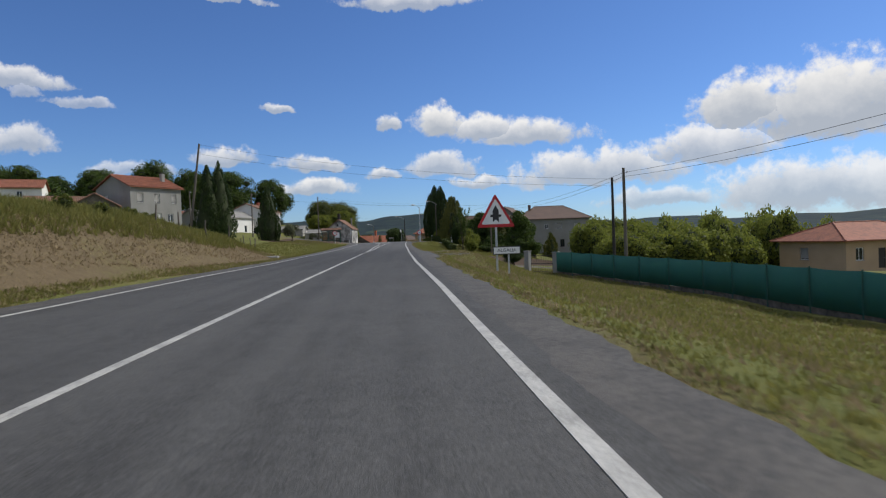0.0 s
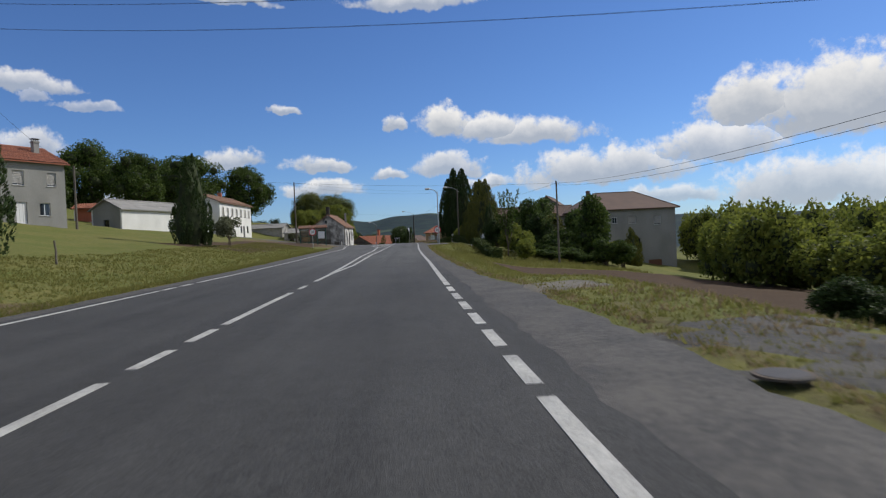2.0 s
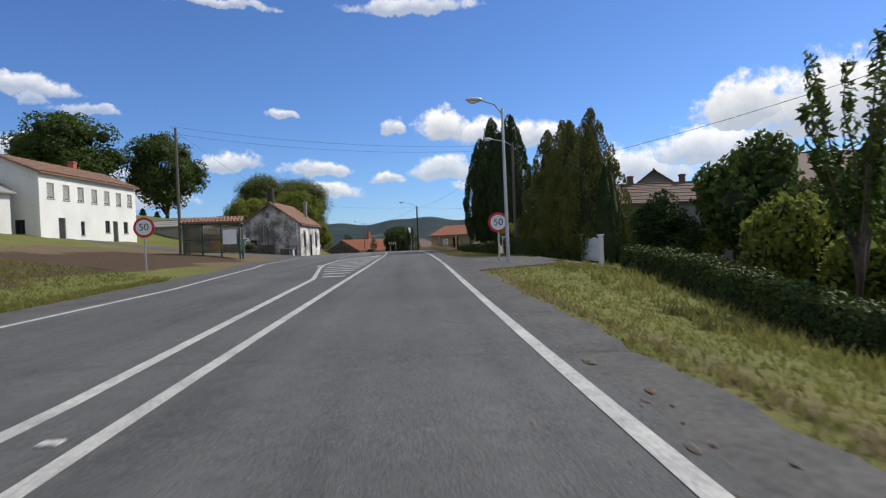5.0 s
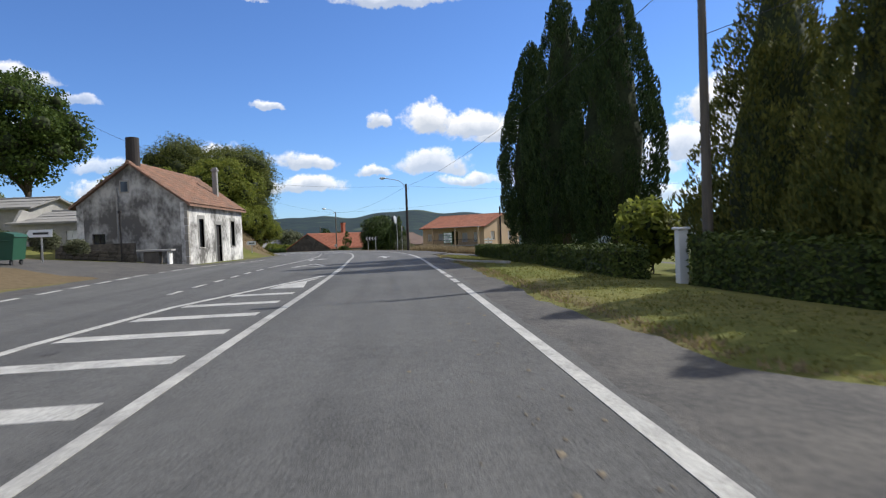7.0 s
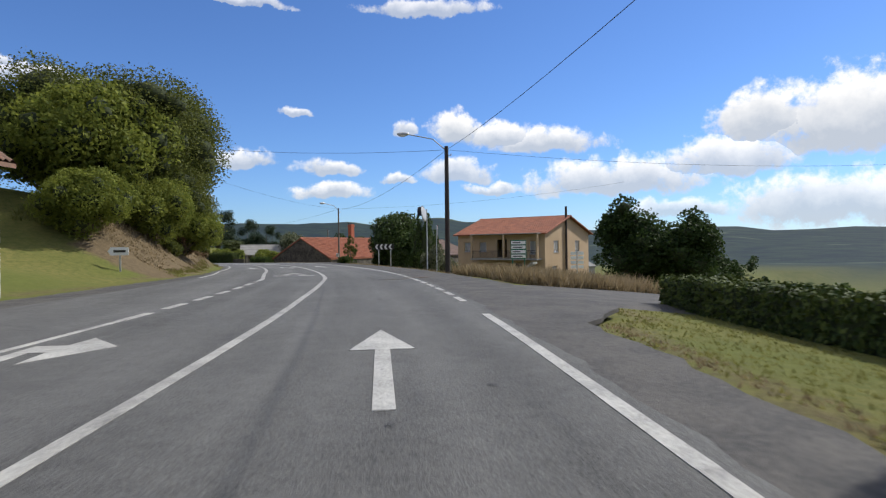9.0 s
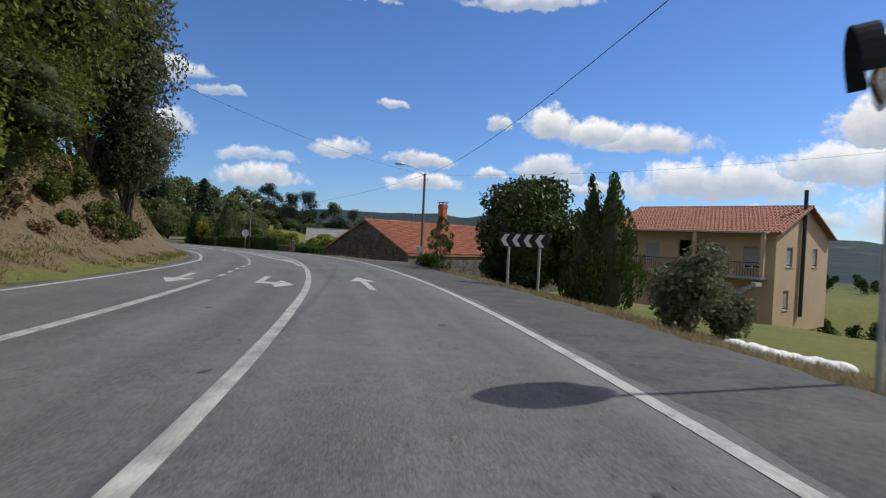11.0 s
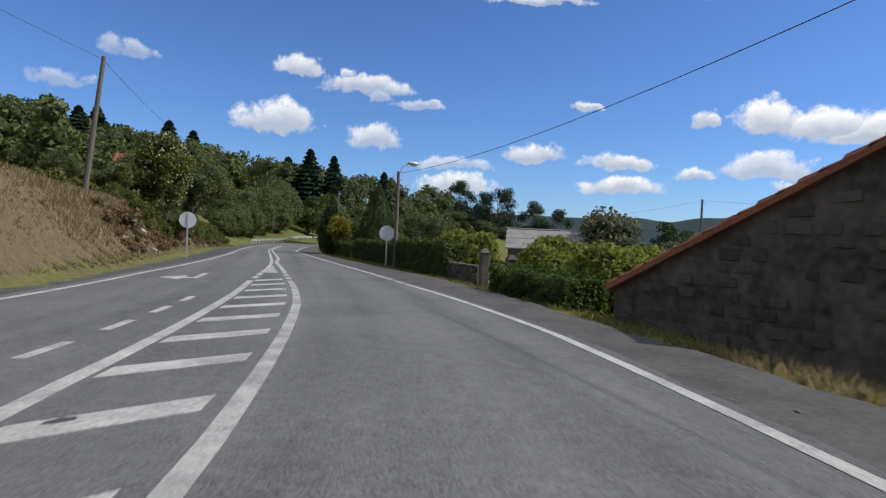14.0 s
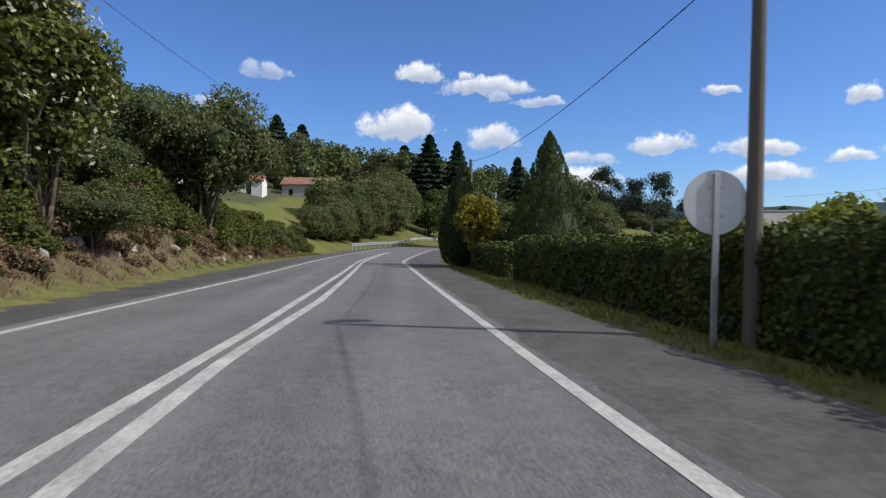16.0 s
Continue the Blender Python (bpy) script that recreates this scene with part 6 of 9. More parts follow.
A = radians(-38)
brick = house("tan_house", (0.3 - 13.6 * math.cos(A), 221.5 - 13.6 * math.sin(A), -2.6), -38, "tan two-storey house with orange tiled roof and balcony", 13.6, 12.0, 6.3, 2.15, "render_tan", "tile_red",
              {"front": [(1.1, 3.9, 1.15, 1.25, "shutter"), (3.6, 3.9, 1.15, 1.25, "shutter"), (6.4, 3.2, 1.6, 2.3, "hole"), (8.9, 3.6, 1.2, 1.6, "shutter"), (11.4, 3.6, 1.2, 1.6, "shutter"), (1.3, 0.9, 1.2, 1.2, "plain"), (4.6, 0.0, 2.4, 2.3, "garage"), (9.2, 0.4, 1.1, 2.0, "blue_door")],
               "right": [(2.2, 3.8, 1.25, 1.45, "shutter"), (8.0, 3.8, 1.25, 1.45, "shutter"), (1.8, 0.6, 1.25, 1.45, "shutter")]}, over=0.5, wave=0.28, course=0.4)
bm = bmesh.new()
tube(bm, (13.78, 5.2, 0.0), (13.78, 5.2, 9.7), 0.15, 0.15, 14)
part("flue", bm, "iron_dark", brick, "dark metal flue pipe")
bm = bmesh.new()
box(bm, 3.0, 13.3, -1.3, -0.45, 6.12, 6.24, 0.01)
part("porch_roof", bm, "concrete", brick)
for x in (3.1, 8.2, 13.1):
    bm = bmesh.new()
    box(bm, x - 0.13, x + 0.13, -1.2, -0.94, 3.05, 6.12, 0.01)
    part("porch_column", bm, "render_tan", brick)
bm = bmesh.new()
box(bm, 3.0, 13.2, -1.25, -0.01, 2.85, 3.05, 0.01)
balcony = part("balcony", bm, "concrete", brick)
for k in range(53):
    bm = bmesh.new()
    box(bm, 3.05 + k * 0.19, 3.08 + k * 0.19, -1.13, -1.10, 3.05, 4.0)
    part("baluster", bm, "iron_dark", balcony)
bm = bmesh.new()
box(bm, 3.0, 13.2, -1.15, -1.08, 4.0, 4.06)
part("balcony_rail", bm, "iron_dark", balcony)
steps = thing("outside_stair", turned(brick.matrix_world @ Vector((13.2, -1.2, 0)), -38), "concrete outside stair up to the balcony", "stairs")
for k in range(14):
    bm = bmesh.new()
    box(bm, -0.28 * k - 0.3, -0.28 * k, -1.1, 0.0, 2.85 - 0.2 * (k + 1) - 0.25, 2.85 - 0.2 * (k + 1) + 0.02)
    part("step", bm, "concrete", steps)

low = house("red_roofed_barn", (-35.2, 227.15, -1.7), -33, "old stone barn with broad terracotta tiled roof", 10.6, 17.0, 2.45, 2.6, "stone_wall", "tile_red",
            {"right": [(2.2, 0.0, 1.0, 1.9, "blue_door"), (9.0, 0.4, 1.2, 1.5, "blue_door"), (14.0, 0.9, 0.8, 0.8, "old")], "front": [(8.2, 1.1, 0.5, 0.6, "hole")]}, over=0.14, wave=0.26, course=0.38, axis="y", thick=0.5, category="barn")
chimney(low, Matrix(), 4.9, 9.9, 4.2, 2.9, 0.62, "brick_red")
house("barn_wing", (-21.22, 238.76, -1.7), -33, "low stone wing built against the end of the barn", 5.2, 6.6, 2.45, 1.27, "stone_wall", "tile_red", over=0.3, wave=0.26, course=0.38, axis="y", thick=0.4, category="barn")
house("rear_shed", (-23.22, 248.35, -1.7), -33, "low stone shed with a dark gable behind the barn", 12.4, 9.0, 2.45, 2.35, "stone_wall", "tile_brown", over=0.25, axis="y", category="shed", thick=0.4)
house("far_shed", (4.0, 264.0, -5.5), 20, "grey shed with pale roof beyond the barn", 14, 8, 3.2, 1.2, "concrete", "fibre_roof", over=0.3, course=1.4, category="shed")
house("slate_barn", (-57.0, 276.0, -2.2), 20, "barn with a pale slate roof among the shrubs", 9, 7, 3.0, 2.0, "stone_wall", "fibre_roof", over=0.3, course=1.0, category="barn")
house("hillside_house", (-85.2, 248.8, 5.0), 50, "white hillside house with red tiled roof", 4.6, 4.0, 2.1, 0.8, "white_wall", "tile_red", {"front": [(0.8, 0.7, 0.7, 0.9, "plain"), (3.0, 0.7, 0.7, 0.9, "plain")]}, over=0.25, wave=0.3, course=0.4)
house("stone_cottage", (-126.6, 289.8, ground_at(-124, 291) - 0.1), 42, "pale stone cottage with a faded roof on the slope", 7.6, 5.0, 2.4, 1.1, "concrete", "tile_old", {"front": [(1.0, 0.7, 0.7, 0.9, "old"), (3.6, 0.0, 0.9, 1.8, "blue_door")]}, over=0.3, wave=0.3, course=0.4)

house("white_shed", (-125.6, 281.6, ground_at(-124, 282.5) - 0.1), 42, "small white shed with red roof on the slope", 3.4, 3.0, 2.1, 0.7, "white_wall", "tile_red", {"front": [(1.1, 0.0, 0.8, 1.8, "blue_door")]}, over=0.2, wave=0.3, course=0.4, category="shed")

# ---------------------------------------------------------------- poles, lamps and cables
P_L = (-24.6, 58.6, ground_at(-24.6, 58.6))
pole("utility_pole", P_L, 11.4 - P_L[2], "leaning weathered wooden utility pole on the grass bank", lean=(1.2, 0.5), arms=(8.2, 8.6))
T_L = Vector((-23.4, 59.1, 11.3))
for x, y, top, nm in ((-26.9, 131.6, 11.4, "tall wooden utility pole beside the ploughed strip"), (-32.6, 104.0, 10.3, "wooden utility pole behind the cypress"), (11.8, 39.0, 5.4, "wooden utility pole behind the green fence"),
                      (12.6, 44.5, 5.3, "dark utility pole behind the green fence"), (7.6, 94.6, 6.5, "slim concrete utility pole at the field edge"),                       (-70.7, 263.3, 5.7, "short wooden pole among the conifers"), (-37.0, 270.0, 5.8, "utility pole in the valley field"), (19.0, -6.0, 6.5, "wooden utility pole behind the fence"), (-40.5, 97.5, 10.5, "wooden pole beside the grey house")):
    z = ground_at(x, y)
    pole("utility_pole", (x, y, z), top - z, nm, "wood_dark" if y in (44.5,) else "wood_grey", 0.11 if y in (94.6,) else 0.13, arms=(top - z - 0.3,))


z = ground_at(-59.6, 230.3)
pole("utility_pole", (-59.6, 230.3, z), 9.0 - z, "leaning weathered wooden pole on top of the bank", lean=(0.7, 0.3))


def lamp_pole(x, y, top, lamp, label, material="concrete", r=0.14):
    z = ground_at(x, y)
    pole("street_lamp", (x, y, z), top - z, label, material, r, lamp=lamp, arms=(top - z - 0.5,), category="street lamp")


lamp_pole(-4.1, 111.0, 7.3, (-0.9, -0.1, 0.35), "street lamp on a slim pole beside the speed sign", "galv", 0.08)
lamp_pole(-1.3, 132.5, 9.3, (-1.6, -0.2, 0.3), "street lamp on a tall pole beside the clipped hedge", "wood_grey")
lamp_pole(-11.15, 179.9, 7.7, (-2.1, -0.2, 0.65), "street lamp on a thick creosoted pole at the junction", "wood_dark", 0.155)
lamp_pole(-24.95, 219.7, 6.9, (-1.5, -0.9, 0.55), "street lamp on a weathered pole beside the barn", "wood_grey", 0.12)
lamp_pole(-50.3, 242.1, 5.1, (0.35, 0.5, 0.5), "street lamp on a dark wooden pole in the hedge", "wood_grey", 0.12)
bm = bmesh.new()
fuse = thing("fuse_box", Matrix.Translation((-25.1, 219.55, 1.0)), "small grey meter box strapped to the lamp pole", "meter box")
box(bm, -0.16, 0.16, -0.1, 0.06, 0, 0.42, 0.02)
part("body", bm, "lamp_grey", fuse)
bm = bmesh.new()
box(bm, -0.12, 0.12, -0.11, -0.1, 0.04, 0.38)
part("lid", bm, "galv", fuse)

near_r, far_r, r3, l2, lr, lc, ld, le = (Vector(q) for q in ((11.8, 39.0, 5.1), (12.6, 44.5, 5.2), (7.6, 94.6, 6.3), (-26.6, 130.0, 11.2), (-1.3, 132.5, 9.1), (-11.15, 179.9, 7.5), (-24.95, 219.7, 6.8), (-50.3, 242.1, 5.0)))
for a, b, sag in ((T_L, far_r, 0.7), (T_L - Vector((0, 0, 0.9)), far_r - Vector((0, 0, 0.5)), 0.7), (near_r, r3, 0.9), (near_r - Vector((0, 0, 0.25)), r3 - Vector((0, 0, 0.2)), 1.0), ((19.0, -6.0, 6.4), near_r, 0.8),
                  ((19.0, -6.0, 6.1), near_r - Vector((0, 0, 0.25)), 0.9), (r3, lr - Vector((0, 0, 2.0)), 0.6), ((-40.5, 97.5, 10.4), r3, 0.9), (l2, lr, 0.6), (l2 - Vector((0, 0, 0.5)), lr - Vector((0, 0, 0.3)), 0.7),
                  (l2, (-26.0, 158.0, 8.0), 0.5), (T_L, (-40.5, 97.5, 10.3), 0.8), (lr, lc, 0.9), (lc, ld, 0.8), (lc, (-36, 190, 10.5), 0.6), (ld, le, 0.8), (ld, (8.0, 214.0, 9.0), 0.6), ((-36, 190, 10.5), ld, 0.9), ((-36, 190, 10.5), (-59.0, 230.6, 8.9), 0.9),
                  ((-59.0, 230.6, 8.9), (-86, 262, 9.0), 0.9), (le, (-70.7, 263.3, 5.6), 0.6), ((-37, 270, 5.7), (-60, 300, 5), 0.5), ((-37, 270, 5.7), (10, 262, 6), 1.0), (lc, (30.0, 190.0, 8.0), 0.8)):
    wire(a, b, sag)

# ---------------------------------------------------------------- signs
def sign_base(name, p, turn, label, category="road sign"):
    return thing(name, turned(p, turn), label, category)


def warning_sign():
    g = at_plan(26.2, 4.45)
    s = sign_base("warning_sign", (2.32, 26.0, g.z), 4, "red-edged triangular junction warning sign on a grey post")
    post(s, 2.9 - g.z, 0.09, 0.05)
    c = 1.72 - g.z
    w, h = 0.75, 1.3

    def tri_outline(k, shift=0.0):
        pts = []
        for ax, az, a0 in ((-w * k, c + shift, 210), (w * k, c + shift, 330), (0, c + h * k + shift, 90)):
            for d in (-40, 0, 40):
                pts.append((ax + 0.05 * math.cos(radians(a0 + d)), az + 0.05 * math.sin(radians(a0 + d))))
        return pts

    bm = bmesh.new()
    prism(bm, tri_outline(1.0), 0.025, Matrix.Translation((0, 0.02, 0)))
    part("plate", bm, "sign_red", s)
    bm = bmesh.new()
    prism(bm, tri_outline(0.74, 0.13), 0.004, Matrix.Translation((0, 0.014, 0)))
    part("face", bm, "sign_white", s)
    bm = bmesh.new()
    z = c + 0.17
    prism(bm, [(-0.13, z), (-0.13, z + 0.22), (-0.24, z + 0.22), (-0.24, z + 0.33), (-0.13, z + 0.33), (-0.13, z + 0.5), (0, z + 0.72), (0.13, z + 0.5), (0.13, z + 0.33), (0.24, z + 0.33), (0.24, z + 0.22), (0.13, z + 0.22), (0.13, z), (0.0, z + 0.12)], 0.004, Matrix.Translation((0, 0.009, 0)))
    part("symbol", bm, "sign_black", s)


warning_sign()


def name_sign():
    s = sign_base("place_name_sign", (2.66, 25.2, ground_at(2.66, 25.2)), 4, "white place-name sign with black edge and letters")
    z = 0.68 - ground_at(2.66, 25.2)
    post(s, z + 0.1, 0.07, 0.04, 0.08)
    bm = bmesh.new()
    box(bm, -0.58, 0.58, 0.02, 0.05, z - 0.17, z + 0.17, 0.008)
    part("plate", bm, "sign_black", s)
    bm = bmesh.new()
    box(bm, -0.545, 0.545, 0.012, 0.02, z - 0.135, z + 0.135)
    part("face", bm, "sign_white", s)
    text_part("ALGALIA", Matrix.Translation((0, 0.01, z)) @ UPRIGHT, 0.2, s)


name_sign()


def speed_sign(x, y, z, turn, label):
    g = ground_at(x, y)
    s = sign_base("speed_limit_sign", (x, y, g), turn, label)
    z -= g
    post(s, z + 0.3, 0.08, 0.04)
    for name, r, m, y0 in (("rim", 0.45, "sign_red", 0.03), ("face", 0.34, "sign_white", 0.012)):
        bm = bmesh.new()
        disc(bm, (0, y0, z), (0, 1, 0), r, 0.02, 36)
        part(name, bm, m, s)
    text_part("50", Matrix.Translation((0, -0.004, z)) @ UPRIGHT, 0.44, s)
    bm = bmesh.new()
    box(bm, -0.2, 0.2, 0.03, 0.04, z - 0.03, z + 0.03)
    part("bracket", bm, "galv", s)


speed_sign(-20.0, 112.4, 3.05, 8, "round red-rimmed speed limit sign on the far verge")
speed_sign(-4.3, 112.8, 2.62, 4, "round red-rimmed speed limit sign beside the hedge")


def round_back_sign(name, x, y, z, turn, label, r=0.42, sides=8, z_post=None):
    g = ground_at(x, y)
    s = sign_base(name, (x, y, g), turn, label)
    z -= g
    bm = bmesh.new()
    m = Matrix.Translation((0, 0, z)) @ Matrix.Rotation(radians(90), 4, "X") @ Matrix.Rotation(radians(22.5), 4, "Z")
    bmesh.ops.create_cone(bm, cap_ends=True, segments=sides, radius1=r, radius2=r, depth=0.02, matrix=m)
    part("plate", bm, "sign_back", s, "bare metal back of the plate")
    post(s, z + r * 0.9, 0.08, 0.04, 0.0, -0.05)
    for dz in (-0.18, 0.18):
        bm = bmesh.new()
        box(bm, -0.1, 0.1, -0.02, -0.011, z + dz - 0.02, z + dz + 0.02)
        part("bracket", bm, "galv", s)
    bm = bmesh.new()
    bmesh.ops.create_cone(bm, cap_ends=True, segments=sides, radius1=r * 0.97, radius2=r * 0.97, depth=0.004, matrix=Matrix.Translation((0, 0.014, 0)) @ m)
    part("face", bm, "sign_red", s)


round_back_sign("road_sign", -50.7, 241.8, 1.66, 40, "bare back of a round sign on a post before the hedge", 0.42, 28)
round_back_sign("road_sign", -58.9, 235.4, 1.88, 48, "bare back of a round sign below the bank", 0.42, 28)
round_back_sign("stop_sign", -11.7, 179.2, 2.95, -85, "octagonal stop sign seen from its edge at the junction", 0.4)


def chevron_sign():
    a, b = Vector((-17.45, 196.6)), Vector((-15.8, 195.5))
    turn = math.degrees(math.atan2(b.y - a.y, b.x - a.x))
    g = ground_at(-16.6, 196.0)
    s = sign_base("chevron_board", (a.x, a.y, g), turn, "black and white chevron board on two posts at the bend")
    l = (b - a).length
    z = 1.93 - g
    bm = bmesh.new()
    box(bm, -0.03, l + 0.03, 0.02, 0.05, z, z + 0.48, 0.008)
    part("board", bm, "sign_black", s)
    for k in range(4):
        bm = bmesh.new()
        x0 = 0.04 + k * (l - 0.05) / 4
        d = 0.17
        prism(bm, [(x0, z + 0.24), (x0 + d, z + 0.03), (x0 + d + 0.2, z + 0.03), (x0 + 0.2, z + 0.24), (x0 + d + 0.2, z + 0.45), (x0 + d, z + 0.45)], 0.005, Matrix.Translation((0, 0.012, 0)))
        part("chevron", bm, "sign_white", s)
    for x in (0.35, l - 0.35):
        post(s, z + 0.45, 0.08, 0.05, x, 0.06)


chevron_sign()


def mirror():
    g = ground_at(-12.4, 182.3)
    s = sign_base("traffic_mirror", (-12.4, 182.3, g), 0, "convex traffic mirror with dark hood on a tall steel post", "traffic mirror")
    bm = bmesh.new()
    tube(bm, (0, 0, -0.4), (0, 0, 4.4 - g), 0.038, 0.038, 10)
    part("post", bm, "galv", s)
    c = Vector((-0.18, 0, 4.1 - g))
    ax = Vector((-0.9, 0.25, -0.15)).normalized()
    turn_m = Matrix.Translation(c) @ ax.to_track_quat("Z", "Y").to_matrix().to_4x4()
    bm = bmesh.new()
    bmesh.ops.create_uvsphere(bm, u_segments=28, v_segments=16, radius=0.9, matrix=Matrix.Translation((0, 0, -0.78)))
    bmesh.ops.bisect_plane(bm, geom=bm.verts[:] + bm.edges[:] + bm.faces[:], plane_co=(0, 0, 0.0), plane_no=(0, 0, 1), clear_inner=True)
    bmesh.ops.transform(bm, matrix=turn_m, verts=bm.verts)
    part("mirror_face", bm, "mirror", s, smooth=True)
    bm = bmesh.new()
    tube(bm, c - ax * 0.05, c + ax * 0.02, 0.40, 0.46, 28)
    part("backing", bm, "lamp_grey", s)
    bm = bmesh.new()
    k = 16
    vs = []
    for i in range(k + 1):
        q = radians(-15 + 210 * i / k)
        for d in (-0.02, 0.22):
            vs.append(turn_m @ Vector((0.47 * math.cos(q), 0.47 * math.sin(q), d)))
    vv = [bm.verts.new(v) for v in vs]
    for i in range(k):
        bm.faces.new((vv[2 * i], vv[2 * i + 1], vv[2 * i + 3], vv[2 * i + 2]))
    bmesh.ops.solidify(bm, geom=bm.faces[:], thickness=0.012)
    part("hood", bm, "sign_black", s)


mirror()


def direction_panel():
    g = ground_at(-6.9, 183.3)
    s = sign_base("direction_sign", (-6.9, 183.3, g), -8, "green direction panel with four white strips on posts")
    z = 1.35 - g
    for x in (-0.36, 0.36):
        post(s, z + 1.1, 0.07, 0.09, x, 0.03, "sign_green")
    bm = bmesh.new()
    box(bm, -0.48, 0.48, 0.0, 0.03, z, z + 1.15, 0.01)
    part("board", bm, "sign_green", s)
    for k in range(4):
        bm = bmesh.new()
        box(bm, -0.43, 0.43, -0.012, 0.0, z + 0.06 + 0.275 * k, z + 0.26 + 0.275 * k)
        pl = part("strip", bm, "sign_white", s)
        bm = bmesh.new()
        box(bm, -0.34, 0.24 - 0.12 * (k % 2), -0.016, -0.012, z + 0.125 + 0.275 * k, z + 0.19 + 0.275 * k)
        part("lettering_bar", bm, "sign_black", pl)


direction_panel()


def finger_post(x, y, z, turn, label, w=0.95, arrow=True, material="sign_white"):
    g = ground_at(x, y)
    s = sign_base("direction_sign", (x, y, g), turn, label)
    z -= g
    post(s, z + 0.1, 0.07, 0.04)
    bm = bmesh.new()
    h = 0.17
    prism(bm, [(-w / 2 - 0.12, z), (-w / 2, z - h), (w / 2, z - h), (w / 2, z + h), (-w / 2, z + h)], 0.025, Matrix.Translation((0, 0.01, 0)))
    part("blade", bm, material, s)
    bm = bmesh.new()
    box(bm, -w * 0.34, w * 0.34, 0.003, 0.01, z - 0.05, z + 0.05)
    part("lettering_bar", bm, "sign_black", s)


finger_post(-26.5, 144.8, 2.95, 10, "white finger-post sign pointing down the lane")
finger_post(-25.0, 171.9, 2.15, 12, "small white direction sign beyond the old house", 0.7)


def side_panels():
    """Small direction plates before the tan house."""
    for x, y in ((-1.7, 191.6),):
        g = ground_at(x, y)
        s = sign_base("direction_sign", (x, y, g), 2, "dark post carrying rows of small white direction plates")
        post(s, 2.6, 0.09, 0.06)
        for k in range(4):
            for sx in (-1, 1):
                bm = bmesh.new()
                box(bm, sx * 0.28 - 0.2, sx * 0.28 + 0.2, 0.02, 0.04, 1.2 + 0.34 * k, 1.42 + 0.34 * k, 0.006)
                part("plate", bm, "sign_white", s)


side_panels()

# ---------------------------------------------------------------- bus shelter, bins, fences
def bus_shelter():
    s = thing("bus_shelter", turned((-25.9, 129.9, ground_at(-24, 130.4)), 12), "green-framed bus shelter with a red tiled roof", "bus shelter")
    l, d, h = 3.9, 1.7, 2.35
    for x in (0, l / 3, 2 * l / 3, l):
        for y in ((0, d) if x in (0, l) else (0,)):
            bm = bmesh.new()
            box(bm, x - 0.06, x + 0.06, y - 0.06, y + 0.06, -0.3, h, 0.01)
            part("post", bm, "green_paint", s)
    for k in range(3):
        for z0, z1 in ((0.35, 1.2), (1.26, 2.15)):
            bm = bmesh.new()
            box(bm, k * l / 3 + 0.08, (k + 1) * l / 3 - 0.08, -0.015, 0.015, z0, z1)
            part("back_panel", bm, "clear", s)
    for x in (0, l):
        bm = bmesh.new()
        box(bm, x - 0.015, x + 0.015, 0.08, d - 0.08, 0.35, 2.15)
        part("side_panel", bm, "clear", s)
    for z in (1.23, 2.2, 0.3):
        bm = bmesh.new()
        box(bm, 0, l, -0.04, 0.04, z - 0.035, z + 0.035)
        part("rail", bm, "green_paint", s)
    bm = bmesh.new()
    box(bm, -0.15, l + 0.15, -0.2, d + 0.2, h, h + 0.14, 0.02)
    part("fascia", bm, "green_paint", s)
    for k in (0, 1):
        ver, fac = tiled_slope(l + 0.5, d / 2 + 0.3, 0.42, 0.24, 0.35, 0.06, True)
        ob = mesh_part("roof", mesh_from("roof", ver, fac, "tile_old"), s)
        ob.matrix_local = Matrix.Translation((-0.25, -0.3, h + 0.14)) if k == 0 else Matrix.Translation((l + 0.25, d + 0.3, h + 0.14)) @ Matrix.Rotation(radians(180), 4, "Z")
    for x in (0.0, l):
        bm = bmesh.new()
        prism(bm, [(-0.2, h + 0.12), (d + 0.2, h + 0.12), (d / 2, h + 0.5)], 0.05, Matrix.Translation((x, 0, 0)) @ Matrix.Rotation(radians(90), 4, "Z"))
        part("gable_board", bm, "green_paint", s)
    bm = bmesh.new()
    box(bm, l * 0.70, l * 0.95, -0.06, -0.045, 0.85, 1.95)
    part("poster", bm, "sign_white", s, "torn pale notice stuck on the panel")
    bm = bmesh.new()
    box(bm, 0.3, l - 0.3, d - 0.5, d - 0.1, 0.42, 0.48, 0.01)
    part("bench", bm, "wood_grey", s)


bus_shelter()


def bin_thing(x, y, material, label, turn=8):
    s = thing("wheeled_bin", turned((x, y, ground_at(x, y)), turn), label, "waste bin")
    bm = bmesh.new()
    prism(bm, [(-0.55, 0.22), (0.55, 0.22), (0.66, 1.15), (-0.66, 1.15)], 1.0, Matrix())
    part("body", bm, material, s)
    bm = bmesh.new()
    prism(bm, [(-0.70, 1.15), (0.70, 1.15), (0.66, 1.26), (0.3, 1.36), (-0.3, 1.36), (-0.66, 1.26)], 1.06, Matrix.Translation((0, -0.03, 0)))
    part("lid", bm, material, s)
    for sx in (-0.45, 0.45):
        for y0 in (0.12, 0.88):
            bm = bmesh.new()
            disc(bm, (sx, y0, 0.11), (1, 0, 0), 0.11, 0.06, 14)
            part("wheel", bm, "rubber", s)
    bm = bmesh.new()
    tube(bm, (-0.5, -0.06, 1.0), (0.5, -0.06, 1.0), 0.02, 0.02, 8)
    part("handle", bm, material, s)


bin_thing(-27.6, 141.0, "bin_yellow", "yellow recycling bin beside the bus shelter")
bin_thing(-26.1, 141.4, "bin_green", "dark green waste bin beside the yellow one")


